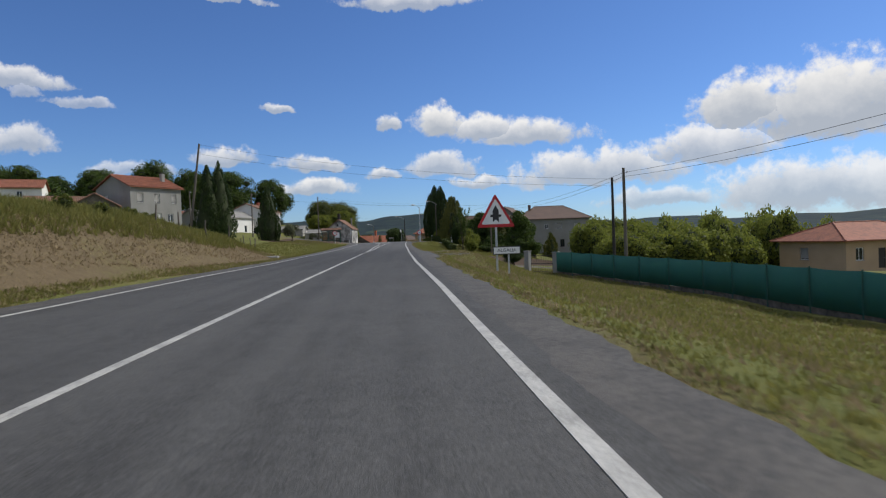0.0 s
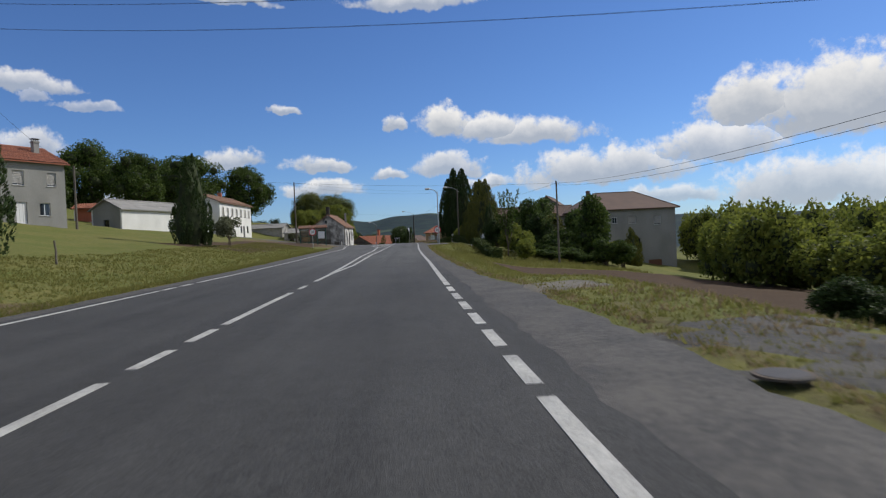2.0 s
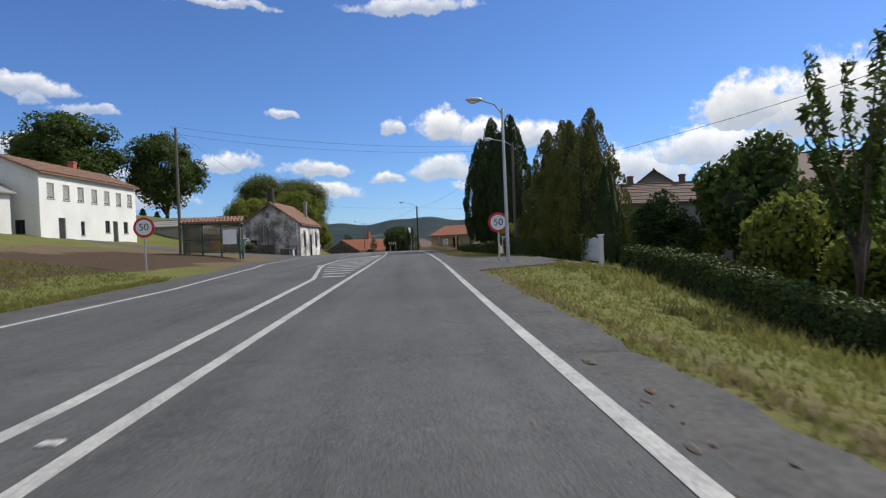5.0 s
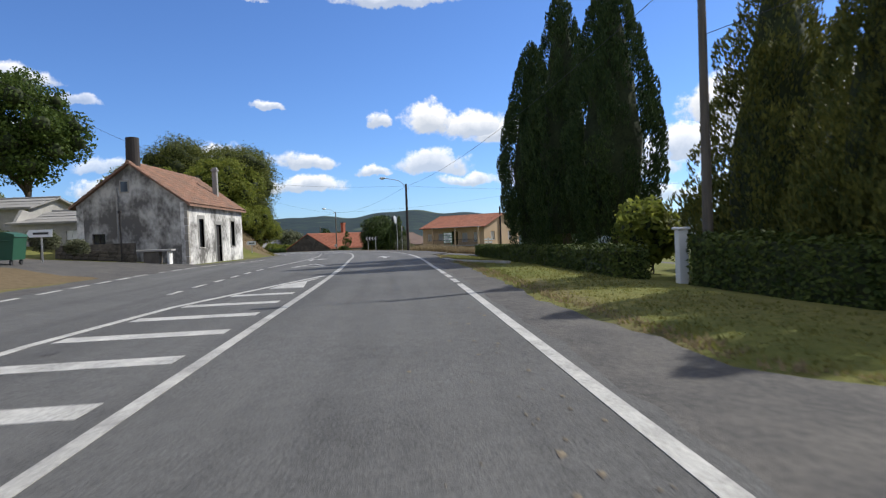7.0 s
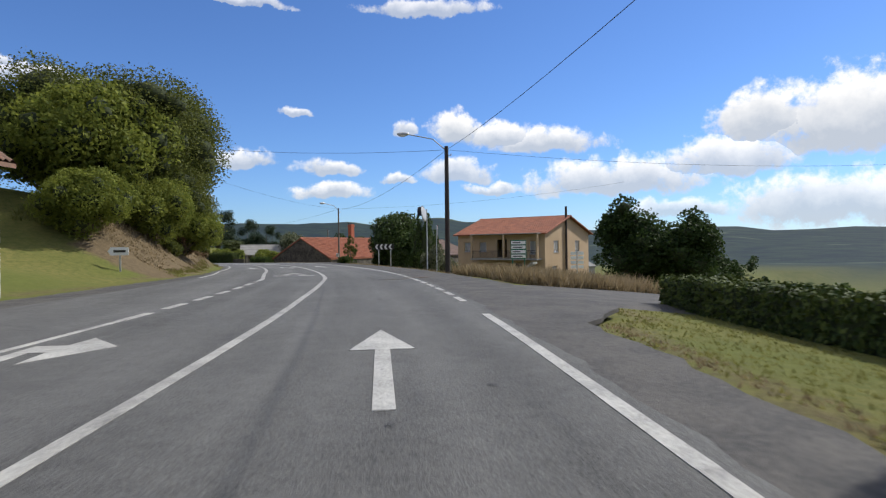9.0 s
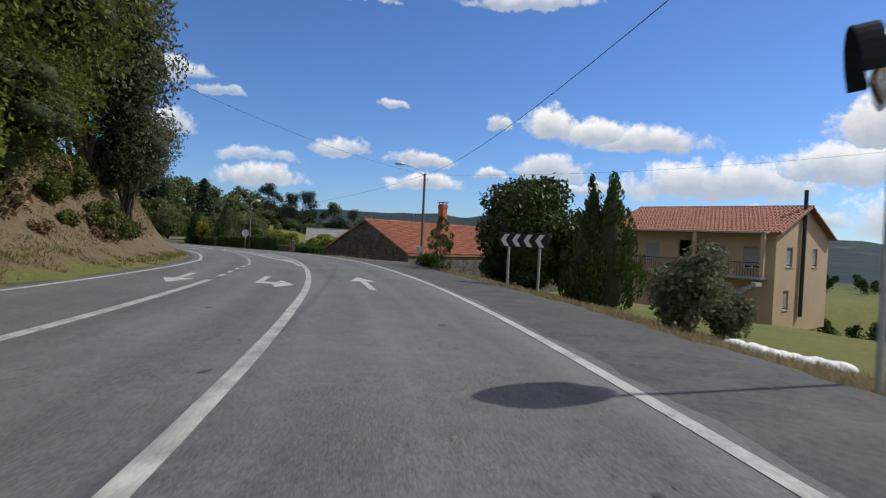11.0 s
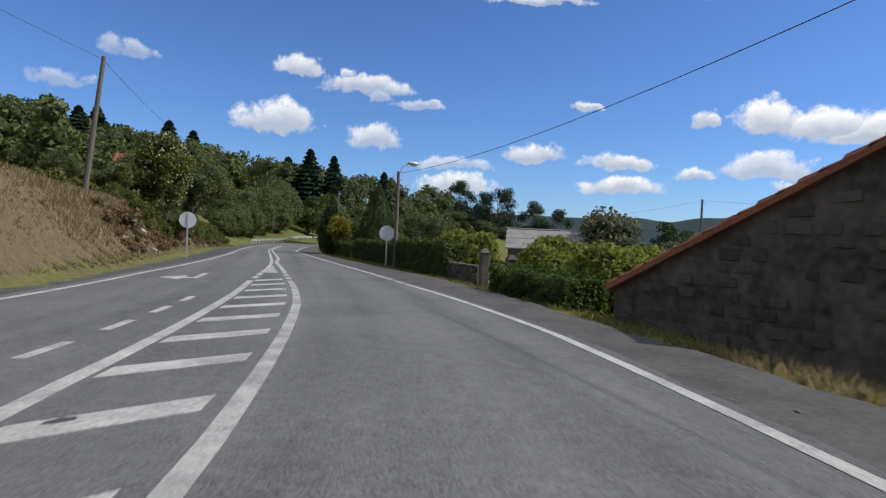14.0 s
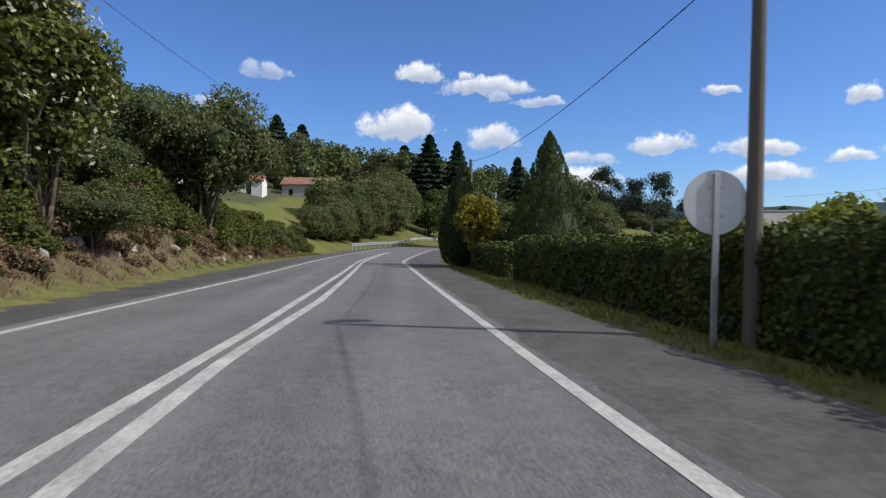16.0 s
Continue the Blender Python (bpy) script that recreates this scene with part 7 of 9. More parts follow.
def stone_bench():
    s = thing("stone_bench", turned((-24.9, 150.3, ground_at(-24, 150.6)), 4), "stone bench against the old house gable", "bench")
    for name, b, m in (("slab", (0, 1.9, 0, 0.7, 0.72, 0.84), "concrete"), ("support", (0.35, 1.2, 0.1, 0.6, -0.2, 0.72), "stone"), ("leg", (1.62, 1.75, 0.1, 0.6, -0.2, 0.72), "white_wall")):
        bm = bmesh.new()
        box(bm, *b, 0.02)
        part(name, bm, m, s)


stone_bench()


def rubble_wall(name, label, pts, h, thick, parent_kind="wall", material="stone", size=(0.34, 0.2)):
    """A dry-stone or mortared wall: courses of single stones on both faces over a core."""
    a, b = Vector(pts[0]), Vector(pts[1])
    l = (b - a).length
    d = (b - a).normalized()
    z = min(ground_at(*a), ground_at(*b))
    top_a, top_b = ground_at(*a), ground_at(*b)
    w = thing(name, turned((a.x, a.y, z), math.degrees(math.atan2(d.y, d.x))), label, "wall", kind="structure")
    bm = bmesh.new()
    box(bm, 0, l, 0.04, thick - 0.04, -0.4, h + max(top_a, top_b) - z - 0.03)
    part("core", bm, "stone_wall", w)
    meshes = []
    for k in range(6):
        bm = bmesh.new()
        box(bm, 0, 1, 0, 1, 0, 1, 0.12)
        for v in bm.verts:
            v.co += Vector((random.uniform(-0.05, 0.05), random.uniform(-0.05, 0.05), random.uniform(-0.05, 0.05)))
        me = bpy.data.meshes.new("stone")
        bm.to_mesh(me)
        bm.free()
        me.materials.append(M[material])
        meshes.append(me)
    rows = max(1, int(h / size[1]))
    for r in range(rows):
        x = 0.0
        while x < l - 0.1:
            sw = min(size[0] * random.uniform(0.7, 1.5), l - x)
            u = x / l
            zz = (top_a * (1 - u) + top_b * u) - z + r * size[1]
            ob = new("stone", random.choice(meshes))
            ob.parent = w
            ob.matrix_local = Matrix.Translation((x + 0.01, random.uniform(-0.03, 0.01), zz)) @ Matrix.Diagonal((sw - 0.02, thick * 0.5, size[1] - 0.015, 1))
            x += sw
    return w


rubble_wall("low_stone_wall", "low mossy stone wall before the old house", [(-29.5, 150.6), (-25.3, 150.9)], 0.75, 0.4)
rubble_wall("garden_wall", "low weathered stone garden wall beside the shoulder", [(-45.6, 237.9), (-41.9, 234.6)], 0.75, 0.35, size=(0.24, 0.15))
post_obs = []
for x, y, h, nm in ((-41.3, 233.9, 1.25, "weathered granite gatepost beside the garden wall"), (-39.6, 232.2, 1.1, "weathered granite gatepost of the garden entrance")):
    g = thing("gatepost", turned((x, y, ground_at(x, y)), 40), nm, "gatepost")
    bm = bmesh.new()
    box(bm, -0.16, 0.16, -0.16, 0.16, -0.3, h, 0.03)
    part("shaft", bm, "stone", g)
    bm = bmesh.new()
    bmesh.ops.create_cone(bm, cap_ends=True, segments=4, radius1=0.26, radius2=0.08, depth=0.16, matrix=Matrix.Translation((0, 0, h + 0.08)) @ Matrix.Rotation(radians(45), 4, "Z"))
    part("cap", bm, "stone", g)
gate = thing("garden_gate", turned((-41.0, 233.7, ground_at(-40.4, 233)), -46), "rusty iron bar gate in the garden wall", "gate")
for k in range(9):
    bm = bmesh.new()
    tube(bm, (0.15 + 0.22 * k, 0, 0.1), (0.15 + 0.22 * k, 0, 1.0), 0.012, 0.012, 6)
    part("bar", bm, "iron_dark", gate)
for z in (0.12, 0.95):
    bm = bmesh.new()
    box(bm, 0.1, 2.0, -0.015, 0.015, z - 0.02, z + 0.02)
    part("rail", bm, "iron_dark", gate)

# green-screened fence on a low wall, with a gate between pillars
FENCE = [(17.5, -30.0), (16.0, 0.0), (13.0, 30.3), (8.4, 45.7)]


def green_fence():
    for (ax, ay), (bx, by) in zip(FENCE[:-1], FENCE[1:]):
        a, b = Vector((ax, ay)), Vector((bx, by))
        l = (b - a).length
        d = (b - a).normalized()
        z0, z1 = ground_at(ax, ay), ground_at(bx, by)
        f = thing("garden_fence", turned((ax, ay, z0), math.degrees(math.atan2(d.y, d.x))), "green shade-cloth fence on a low concrete wall", "fence", "garden fence")
        n = max(2, int(round(l / 2.5)))
        for i in range(n + 1):
            u = i / n
            z = (z1 - z0) * u
            bm = bmesh.new()
            tube(bm, (l * u, 0, z - 0.3), (l * u, 0, z + 1.75), 0.028, 0.028, 8)
            part("fence_post", bm, "green_paint", f)
            if i < n:
                zb = (z1 - z0) * (i + 1) / n
                verts, faces, k = [], [], 10
                for j in range(k + 1):
                    v = j / k
                    x = l * (u + v / n)
                    bow = 0.03 * math.sin(v * math.pi) + 0.012 * math.sin(v * 9 + i)
                    zc = z + (zb - z) * v
                    for h in (0.22, 1.0, 1.70 - 0.04 * math.sin(v * math.pi)):
                        verts.append((x, bow * (1.3 - abs(h - 1.1)), zc + h))
                    if j:
                        for q in range(2):
                            faces.append((3 * j - 3 + q, 3 * j + q, 3 * j + 1 + q, 3 * j - 2 + q))
                ob = mesh_part("cloth_panel", mesh_from("cloth_panel", verts, faces, "green_net", True), f)
                so = ob.modifiers.new("thickness", "SOLIDIFY")
                so.thickness = 0.006
                # low wall in dark rubble colour, standing in for the shadow below the cloth
                bm = bmesh.new()
                box(bm, 0, l / n - 0.006, -0.1, -0.012, -0.5, 0.22, 0.01)
                wl = part("base_wall", bm, "stone_wall", f)
                wl.matrix_local = Matrix.Translation((l * u, 0, (z + zb) / 2))


green_fence()
for x, y in ((6.6, 47.4), (8.5, 45.6)):
    g = thing("gate_pillar", turned((x, y, ground_at(x, y)), -40), "weathered grey gate pillar at the garden drive", "pillar")
    bm = bmesh.new()
    box(bm, -0.2, 0.2, -0.2, 0.2, -0.3, 1.6, 0.015)
    part("shaft", bm, "render_grey", g)
    bm = bmesh.new()
    box(bm, -0.24, 0.24, -0.24, 0.24, 1.6, 1.67, 0.02)
    part("cap", bm, "render_grey", g)
bargate = thing("bar_gate", turned((6.75, 47.25, ground_at(7.4, 46.6)), -43), "dark iron gate between the pillars", "gate")
for k in range(14):
    bm = bmesh.new()
    tube(bm, (0.15 + 0.16 * k, 0, 0.1), (0.15 + 0.16 * k, 0, 1.4), 0.012, 0.012, 6)
    part("bar", bm, "iron_dark", bargate)
for z in (0.12, 0.75, 1.36):
    bm = bmesh.new()
    box(bm, 0.1, 2.35, -0.02, 0.02, z - 0.025, z + 0.025)
    part("rail", bm, "iron_dark", bargate)

# white garden gate and posts beside the conifers
whitegate = thing("garden_gate", turned((1.8, 119.2, ground_at(1.8, 119.8)), 92), "white boarded garden gate between white posts", "gate")
for k in range(16):
    bm = bmesh.new()
    h = 1.35 + 0.12 * abs(math.sin(k * math.pi / 7.5))
    box(bm, 0.22 + 0.2 * k, 0.40 + 0.2 * k, -0.02, 0.02, 0.12, h, 0.005)
    part("board", bm, "white_paint", whitegate)
for z in (0.35, 1.15):
    bm = bmesh.new()
    box(bm, 0.2, 3.45, 0.022, 0.06, z - 0.05, z + 0.05)
    part("rail", bm, "white_paint", whitegate)
for x, y, h in ((1.8, 119.0, 1.6), (1.7, 122.9, 1.6), (-2.3, 131.8, 1.35)):
    g = thing("gatepost", turned((x, y, ground_at(x, y)), 4), "white-painted square gatepost at the garden edge", "gatepost")
    bm = bmesh.new()
    box(bm, -0.12, 0.12, -0.12, 0.12, -0.3, h, 0.012)
    part("shaft", bm, "white_paint", g)
    bm = bmesh.new()
    box(bm, -0.17, 0.17, -0.17, 0.17, h, h + 0.07, 0.015)
    part("cap", bm, "white_paint", g)

# rough fence posts on the meadow, culvert, kerb
for s, n in ((33, -12.6), (36, -12.5), (40, -12.2), (44.5, -12.0), (49, -12.0), (53, -12.1), (58, -14.5), (64, -15)):
    p = at_plan(s, n)
    g = thing("fence_post", turned(p, s * 17), "split grey wooden fence post in the meadow", "fence post", "meadow fence posts")
    bm = bmesh.new()
    limb(bm, (0, 0, -0.2), (random.uniform(-0.12, 0.12), random.uniform(-0.08, 0.08), 1.05), 0.055, 0.04, 3, 0.03)
    part("stake", bm, "wood_grey", g)
culvert = thing("culvert_slab", turned(at_plan(47, -9.9), heading(47)), "pale concrete culvert slab in the ditch", "culvert")
bm = bmesh.new()
box(bm, -0.9, 0.9, -0.4, 0.4, -0.12, 0.04, 0.03)
part("slab", bm, "concrete", culvert)
bm = bmesh.new()
box(bm, -0.9, 0.9, -0.45, -0.4, -0.3, 0.0, 0.01)
part("headwall", bm, "concrete", culvert)
kerb = thing("kerb", Matrix(), "white concrete kerb curving along the verge", "kerb", kind="structure")
for k in range(8):
    s0, s1 = 141.4 + 0.78 * k, 141.4 + 0.78 * (k + 1) - 0.03
    nn = lambda s: float(np.interp(s, [141, 143.3, 145.1, 147.5], [4.8, 3.45, 2.8, 2.65]))
    ribbon("kerbstone", s0, s1, lambda s: nn(s), lambda s: nn(s) + 0.22, "concrete", 0.05, kerb, 0.4, 0.3)

# crash barrier at the far bend
rail = thing("crash_barrier", Matrix(), "galvanised steel crash barrier along the far bend", "crash barrier")
prev = None
for k in range(19):
    s = 305 + 1.9 * k
    p = on_road(s, -6.2)
    p.z = max(p.z, ground_at(p.x, p.y))
    bm = bmesh.new()
    box(bm, p.x - 0.05, p.x + 0.05, p.y - 0.05, p.y + 0.05, p.z - 0.4, p.z + 0.7)
    part("barrier_post", bm, "galv", rail)
    if prev is not None:
        d = (p - prev).normalized()
        side = Vector((d.y, -d.x, 0)) * 0.08
        bm = bmesh.new()
        prof = [(0.0, 0.42), (0.06, 0.48), (0.0, 0.54), (0.0, 0.60), (0.06, 0.66), (0.0, 0.74)]
        vs = [[bm.verts.new(q + side + side * (o / 0.08) + Vector((0, 0, z))) for o, z in prof] for q in (prev, p)]
        for j in range(5):
            bm.faces.new((vs[0][j], vs[1][j], vs[1][j + 1], vs[0][j + 1]))
        part("beam", bm, "galv", rail)
    prev = p
# white stones on the verge below the mirror
for k in range(16):
    x, y = -11.7 + 0.12 * k + random.uniform(-0.2, 0.2), 189.4 - 0.05 * k + random.uniform(-0.35, 0.35)
    g = thing("white_stone", turned((x, y, ground_at(x, y)), random.uniform(0, 180)), "whitewashed boulder lying in the grass", "stone", "whitewashed stones")
    bm = bmesh.new()
    bmesh.ops.create_icosphere(bm, subdivisions=2, radius=0.27)
    for v in bm.verts:
        v.co *= 1 + 0.16 * math.sin(v.co.x * 9 + k) * math.sin(v.co.y * 8 + 2 * k)
        v.co.z *= 0.62
    bmesh.ops.translate(bm, vec=(0, 0, 0.06), verts=bm.verts)
    part("boulder", bm, "bag_white", g, smooth=True)

# ---------------------------------------------------------------- trees and shrubs
random.seed(5), np.random.seed(5)
oak = broadleaf("oak_tree", plant_pose(-50.3, 180.0), "tall spreading broadleaf tree with dense dark crown", 14.0, 13.0, "leaf_oak", 0.05, 19000, 0.19, 52, lobe=0.28, core=0.6)
for x, y, top, w, turn in ((-59.4, 171.3, 23.0, 16, 70), (-63.6, 154.4, 21.5, 12, 140), (-75.3, 157.1, 24.5, 15, 200), (-84, 150, 22, 14, 30), (-70, 182, 24, 15, 300), (-104, 142, 22, 12, 10), (-70, 112, 12.5, 7, 99), (-63.5, 114, 15.5, 8, 160), (-110, 150, 24, 14, 40), (-78, 200, 24, 14, 80)):
    h = top - ground_at(x, y)
    again(oak, plant_pose(x, y, turn), w / 13.0, (h / 14.0) / (w / 13.0))
for x, y, h, w, turn in ((-105, 118, 9, 8, 0), (-96, 140, 10, 9, 60), (-54, 104, 7, 5, 30), (-48, 104.5, 6.5, 5, 90), (-120, 190, 12, 11, 20), (-100, 180, 13, 11, 200)):
    again(oak, plant_pose(x, y, turn), w / 13.0, (h / 14.0) / (w / 13.0))

bright = broadleaf("lime_tree", plant_pose(-29.5, 177.5), "sunlit yellow-green broadleaf tree behind the house", 5.9, 9.0, "leaf_bright", 0.03, 26000, 0.12, 46, lobe=0.27, core=0.52)
for x, y, h, w, turn in ((-34.5, 172.0, 6.8, 7.5, 70), (-39.0, 189.0, 8.2, 8, 150), (-32.5, 185.5, 7.0, 8, 210), (-27.4, 173.6, 4.2, 4.6, 15), (-26.9, 178.6, 4.6, 4.8, 95), (-27.6, 183.4, 4.6, 5.0, 265)):
    again(bright, plant_pose(x, y, turn), w / 9.0, (h / 8.2) / (w / 9.0))
bank = broadleaf("bank_tree", plant_pose(*at_plan(197.5, -10.2)[:2]), "leafy tree overhanging the bank", 11.0, 8.8, "leaf_bank", 0.02, 30000, 0.09, 48, core=0.58, stems=3)
for s, n, h, w, turn in ((191, -10.4, 9.6, 9, 80), (184.5, -11.0, 8.4, 8, 170), (187, -9.6, 5.0, 5.5, 310), (194, -9.2, 4.6, 5.0, 20), (193, -17, 9.6, 9, 240), (201, -15.5, 10.0, 8, 20)):
    p = at_plan(s, n)
    again(bank, plant_pose(p.x, p.y, turn), w / 8.5, (h / 11.0) / (w / 8.5))
willow = broadleaf("grey_willow", plant_pose(-34.7, 197.6), "grey-green willow leaning over the bank", 10.6, 7.2, "leaf_grey", 0.0, 17000, 0.10, 30, core=0.62, stems=3)
again(willow, plant_pose(-33.9, 199.0, 130), 0.62, 1.0)

cyp = spire("cypress", plant_pose(-22.6, 60.4, 30), "dark twin-tipped cypress on the meadow", 8.2, 4.2, "leaf_cypress", 2, 17000, 0.10, 0.72, 0.22, rough=0.08, clumps=360, tuft=0.058, inner=0.76)
for x, y, top, w, turn in ((-26.2, 92.0, 10.3, 4.3, 75),):
    h = top - ground_at(x, y)
    again(cyp, plant_pose(x, y, turn), w / 4.2, (h / 8.2) / (w / 4.2))
row = spire("row_cypress", plant_pose(-0.2, 144.0), "tall dark cypress in the roadside row, bare at the foot", 13.4, 4.6, "leaf_cypress", 1, 44000, 0.085, 0.62, 0.34, bare=0.12, rough=0.08, clumps=330, tuft=0.075)
for x, y, top, w, turn in ((-2.7, 150.6, 12.7, 4.4, 10), (-1.6, 147.8, 14.3, 4.6, 120)):
    h = top - ground_at(x, y)
    again(row, plant_pose(x, y, turn), w / 5.0, (h / 13.4) / (w / 5.0))
gold = spire("golden_conifer", plant_pose(1.8, 134.4), "broad golden-green conifer beside the garden hedge", 10.2, 5.6, "leaf_gold", 1, 32000, 0.085, 0.72, 0.2, rough=0.16, clumps=260, tuft=0.085, rise=1.6)
for x, y, h, w, turn in ((2.2, 130.2, 10.2, 4.8, 70), (1.9, 126.4, 9.4, 4.6, 150), (2.6, 123.6, 9.6, 5.0, 220), (2.4, 128.4, 9.6, 4.8, 200)):
    again(gold, plant_pose(x, y, turn), w / 5.6, (h / 10.2) / (w / 5.6))
again(cyp, plant_pose(2.9, 120.9, 33), 0.5, 1.5)
# one more conifer, added behind the row to cast shade on the near lane
again(gold, plant_pose(3.6, 136.6, 300), 0.8, 1.2)
spire("small_conifer", plant_pose(20.4, 114.3), "small rounded golden conifer before the grey house", 4.8, 3.2, "leaf_gold", 1, 3500, 0.15, 0.7, 0.2)
cone_p = on_road(272.5, 7.4)
spire("clipped_cypress", plant_pose(-62.6, 258.6), "broad clipped cone-shaped cypress behind the hedge", 6.7, 4.8, "leaf_cone", 1, 26000, 0.07, 0.82, 0.06, rough=0.04, clumps=460, tuft=0.045, rise=1.5, inner=0.78)
spire("narrow_cypress", plant_pose(-67.0, 257.6), "narrow dark cypress beside the yellow shrub", 5.4, 2.2, "leaf_cypress", 1, 6500, 0.11, 0.7, 0.3, rough=0.1)
broadleaf("yellow_shrub", plant_pose(-64.8, 256.0), "bright yellow-leaved tall shrub", 4.2, 2.2, "leaf_yellow", 0.08, 3200, 0.12, 12, "shrub", stems=3)

small = broadleaf("round_shrub", plant_pose(-22.5, 90.5), "small round reddish-green tree on the meadow", 2.9, 2.7, "leaf_grey", 0.24, 3000, 0.10, 14, "shrub", stems=3, core=0.5)
bush = broadleaf("garden_bush", plant_pose(-1.0, 138.0), "rounded yellow-green garden bush", 2.7, 3.0, "leaf_bright", 0.06, 4200, 0.11, 16, "shrub", stems=3)
for x, y, k in ((-28.3, 147.6, 0.55), (-30.2, 147.4, 0.5), (-27.2, 148.5, 0.42), (-31.8, 148.0, 0.6)):
    again(small, plant_pose(x, y, x * 31), k * 1.2, 0.85)
garden = broadleaf("garden_tree", plant_pose(6.5, 112.0), "leafy garden tree beside the grey house", 7.0, 4.8, "leaf_oak", 0.03, 6500, 0.16, 26, stems=2, core=0.8)
for x, y, h, w, turn in ((9.5, 119.0, 8.0, 5.5, 60), (13.5, 112.5, 6.5, 5.0, 130), (16.0, 119.5, 7.5, 5.5, 200), (13.6, 105.5, 8.2, 4.8, 260), (9.0, 102.5, 3.6, 3.6, 20), (10.5, 140, 7, 6, 10), (8.5, 146, 7.5, 6, 90)):
    again(garden, plant_pose(x, y, turn), w / 4.8, (h / 7.0) / (w / 4.8))
dark_tree = broadleaf("bay_tree", plant_pose(14.5, 116.0), "dark evergreen tree in the garden", 6.5, 4.6, "leaf_dark", 0.1, 12000, 0.10, 26, stems=2, core=0.6)
for x, y, h, w, turn in ((7.6, 106.5, 5.2, 4.0, 50), (5.6, 49.3, 1.5, 2.2, 15), (8.8, 215.0, 11.5, 9.5, 30), (15, 214, 10.5, 9, 200), (19, 226, 9, 9, 110), (27, 236, 9, 9, 250), (12.5, 221, 8, 7, 300), (3.0, 112.0, 4.0, 3.6, 90)):
    again(dark_tree, plant_pose(x, y, turn), w / 4.6, (h / 6.5) / (w / 4.6))
for k in range(30):
    x, y = 5.0 + 1.9 * (k % 6) + random.uniform(-0.8, 0.8), 98.0 + 3.6 * (k // 6) + random.uniform(-1.2, 1.2)
    h, w = random.uniform(1.2, 3.4), random.uniform(1.8, 3.4)
    src, h0, w0 = (garden, 7.0, 4.8) if k % 6 else (bush, 2.7, 3.0)
    again(src, plant_pose(x, y, 47 * k), w / w0, (h / h0) / (w / w0))


def shoots(name, m, label, h, width, material, count=9):
    """A young tree of upright shoots, each feathered with whorls of long leaves."""
    tree = thing(name, m, label, "tree")
    bm = bmesh.new()
    cs, ds = [], []
    for k in range(count):
        a = k * 2.4
        foot = Vector((0, 0, h * random.uniform(0.1, 0.3)))
        tip = Vector((math.cos(a) * width * random.uniform(0.15, 0.5), math.sin(a) * width * random.uniform(0.15, 0.5), h * random.uniform(0.55, 1.0)))
        limb(bm, foot, tip, 0.045, 0.012, 4, 0.03)
        u = np.random.uniform(0.25, 1.0, 150)[:, None]
        d = ball_points(150, 0.3)
        cs.append(np.array(foot) * (1 - u) + np.array(tip) * u + d * 0.28 * (1.15 - 0.7 * u))
        ds.append(d)
    limb(bm, (0, 0, -0.3), (0, 0, h * 0.4), 0.09, 0.05, 3, 0.03)
    part("trunk", bm, "bark", tree, smooth=True)
    leaf_object("crown", np.vstack(cs), np.vstack(ds), 0.15, material, tree, 0.32, 0.5)
    return tree


loquat = shoots("loquat_tree", plant_pose(3.3, 100.4), "open young tree with upright leafy shoots", 7.3, 3.0, "leaf_oak", 11)
shoots("loquat_tree", plant_pose(8.2, 106.5), "open young tree with upright leafy shoots", 6.4, 3.0, "leaf_oak", 8)
again(bush, plant_pose(15.4, 103.0, 70), 1.05, 0.95)
again(bush, plant_pose(13.4, 101.4, 200), 0.6, 0.9)
maple = broadleaf("bronze_maple", plant_pose(10.8, 115.5), "bronze-leaved maple among the garden trees", 6.4, 3.6, "leaf_gold", 0.2, 2600, 0.15, 12)

orchard = broadleaf("orchard_tree", plant_pose(25.5, 71.0), "bushy bright-green fruit tree behind the fence", 5.2, 7.0, "leaf_bright", 0.0, 8000, 0.16, 34, stems=3, lobe=0.33, core=0.72)
for k in range(34):
    a = k % 7
    x, y = 20.5 + 4.6 * a + 1.3 * math.sin(k * 2.1), 66.0 + 6.2 * (k // 7) + 1.3 * math.cos(k * 1.7) + 1.2 * a
    if -6 < x - 42 < 8 and y < 76:
        continue
    h, w = 4.2 + 0.13 * (x - 20) + 0.5 * (k // 7) + 0.8 * math.sin(k * 3.3), 6.8 + 0.6 * math.sin(k * 1.3)
    again(orchard, plant_pose(x, y, 50 * k), w / 7.0, (h / 5.2) / (w / 7.0))
for x, y, h, w, turn in ((40.0, 128.0, 9.0, 9.0, 60), (46.0, 120.0, 9.0, 9.0, 200), (46.0, 104.0, 9.0, 9.0, 144), (34.0, 104.0, 7.5, 8.0, 44), (37.5, 121.5, 7.5, 7.5, 80), (37.0, 133.0, 8.0, 8.0, 250)):
    again(orchard, plant_pose(x, y, turn), w / 7.0, (h / 5.2) / (w / 7.0))

holly = broadleaf("holly_bush", plant_pose(-16.99, 207.48), "large glossy dark evergreen bush", 7.0, 5.4, "leaf_shiny", -0.06, 19000, 0.12, 38, "shrub", stems=3, lobe=0.4, core=0.74)
spire("bay_shrub", plant_pose(-13.6, 200.7), "upright glossy evergreen shrub with several tips", 5.5, 3.0, "leaf_shiny", 3, 8000, 0.11, 0.7, 0.3, "shrub", rough=0.2, tuft=0.12, rise=1.6)
again(holly, plant_pose(-14.2, 206.4, 80), 0.7, 1.05)
again(holly, plant_pose(-16.3, 206.3, 200), 0.55, 0.7)
again(holly, plant_pose(-18.3, 208.4, 20), 0.45, 0.8)
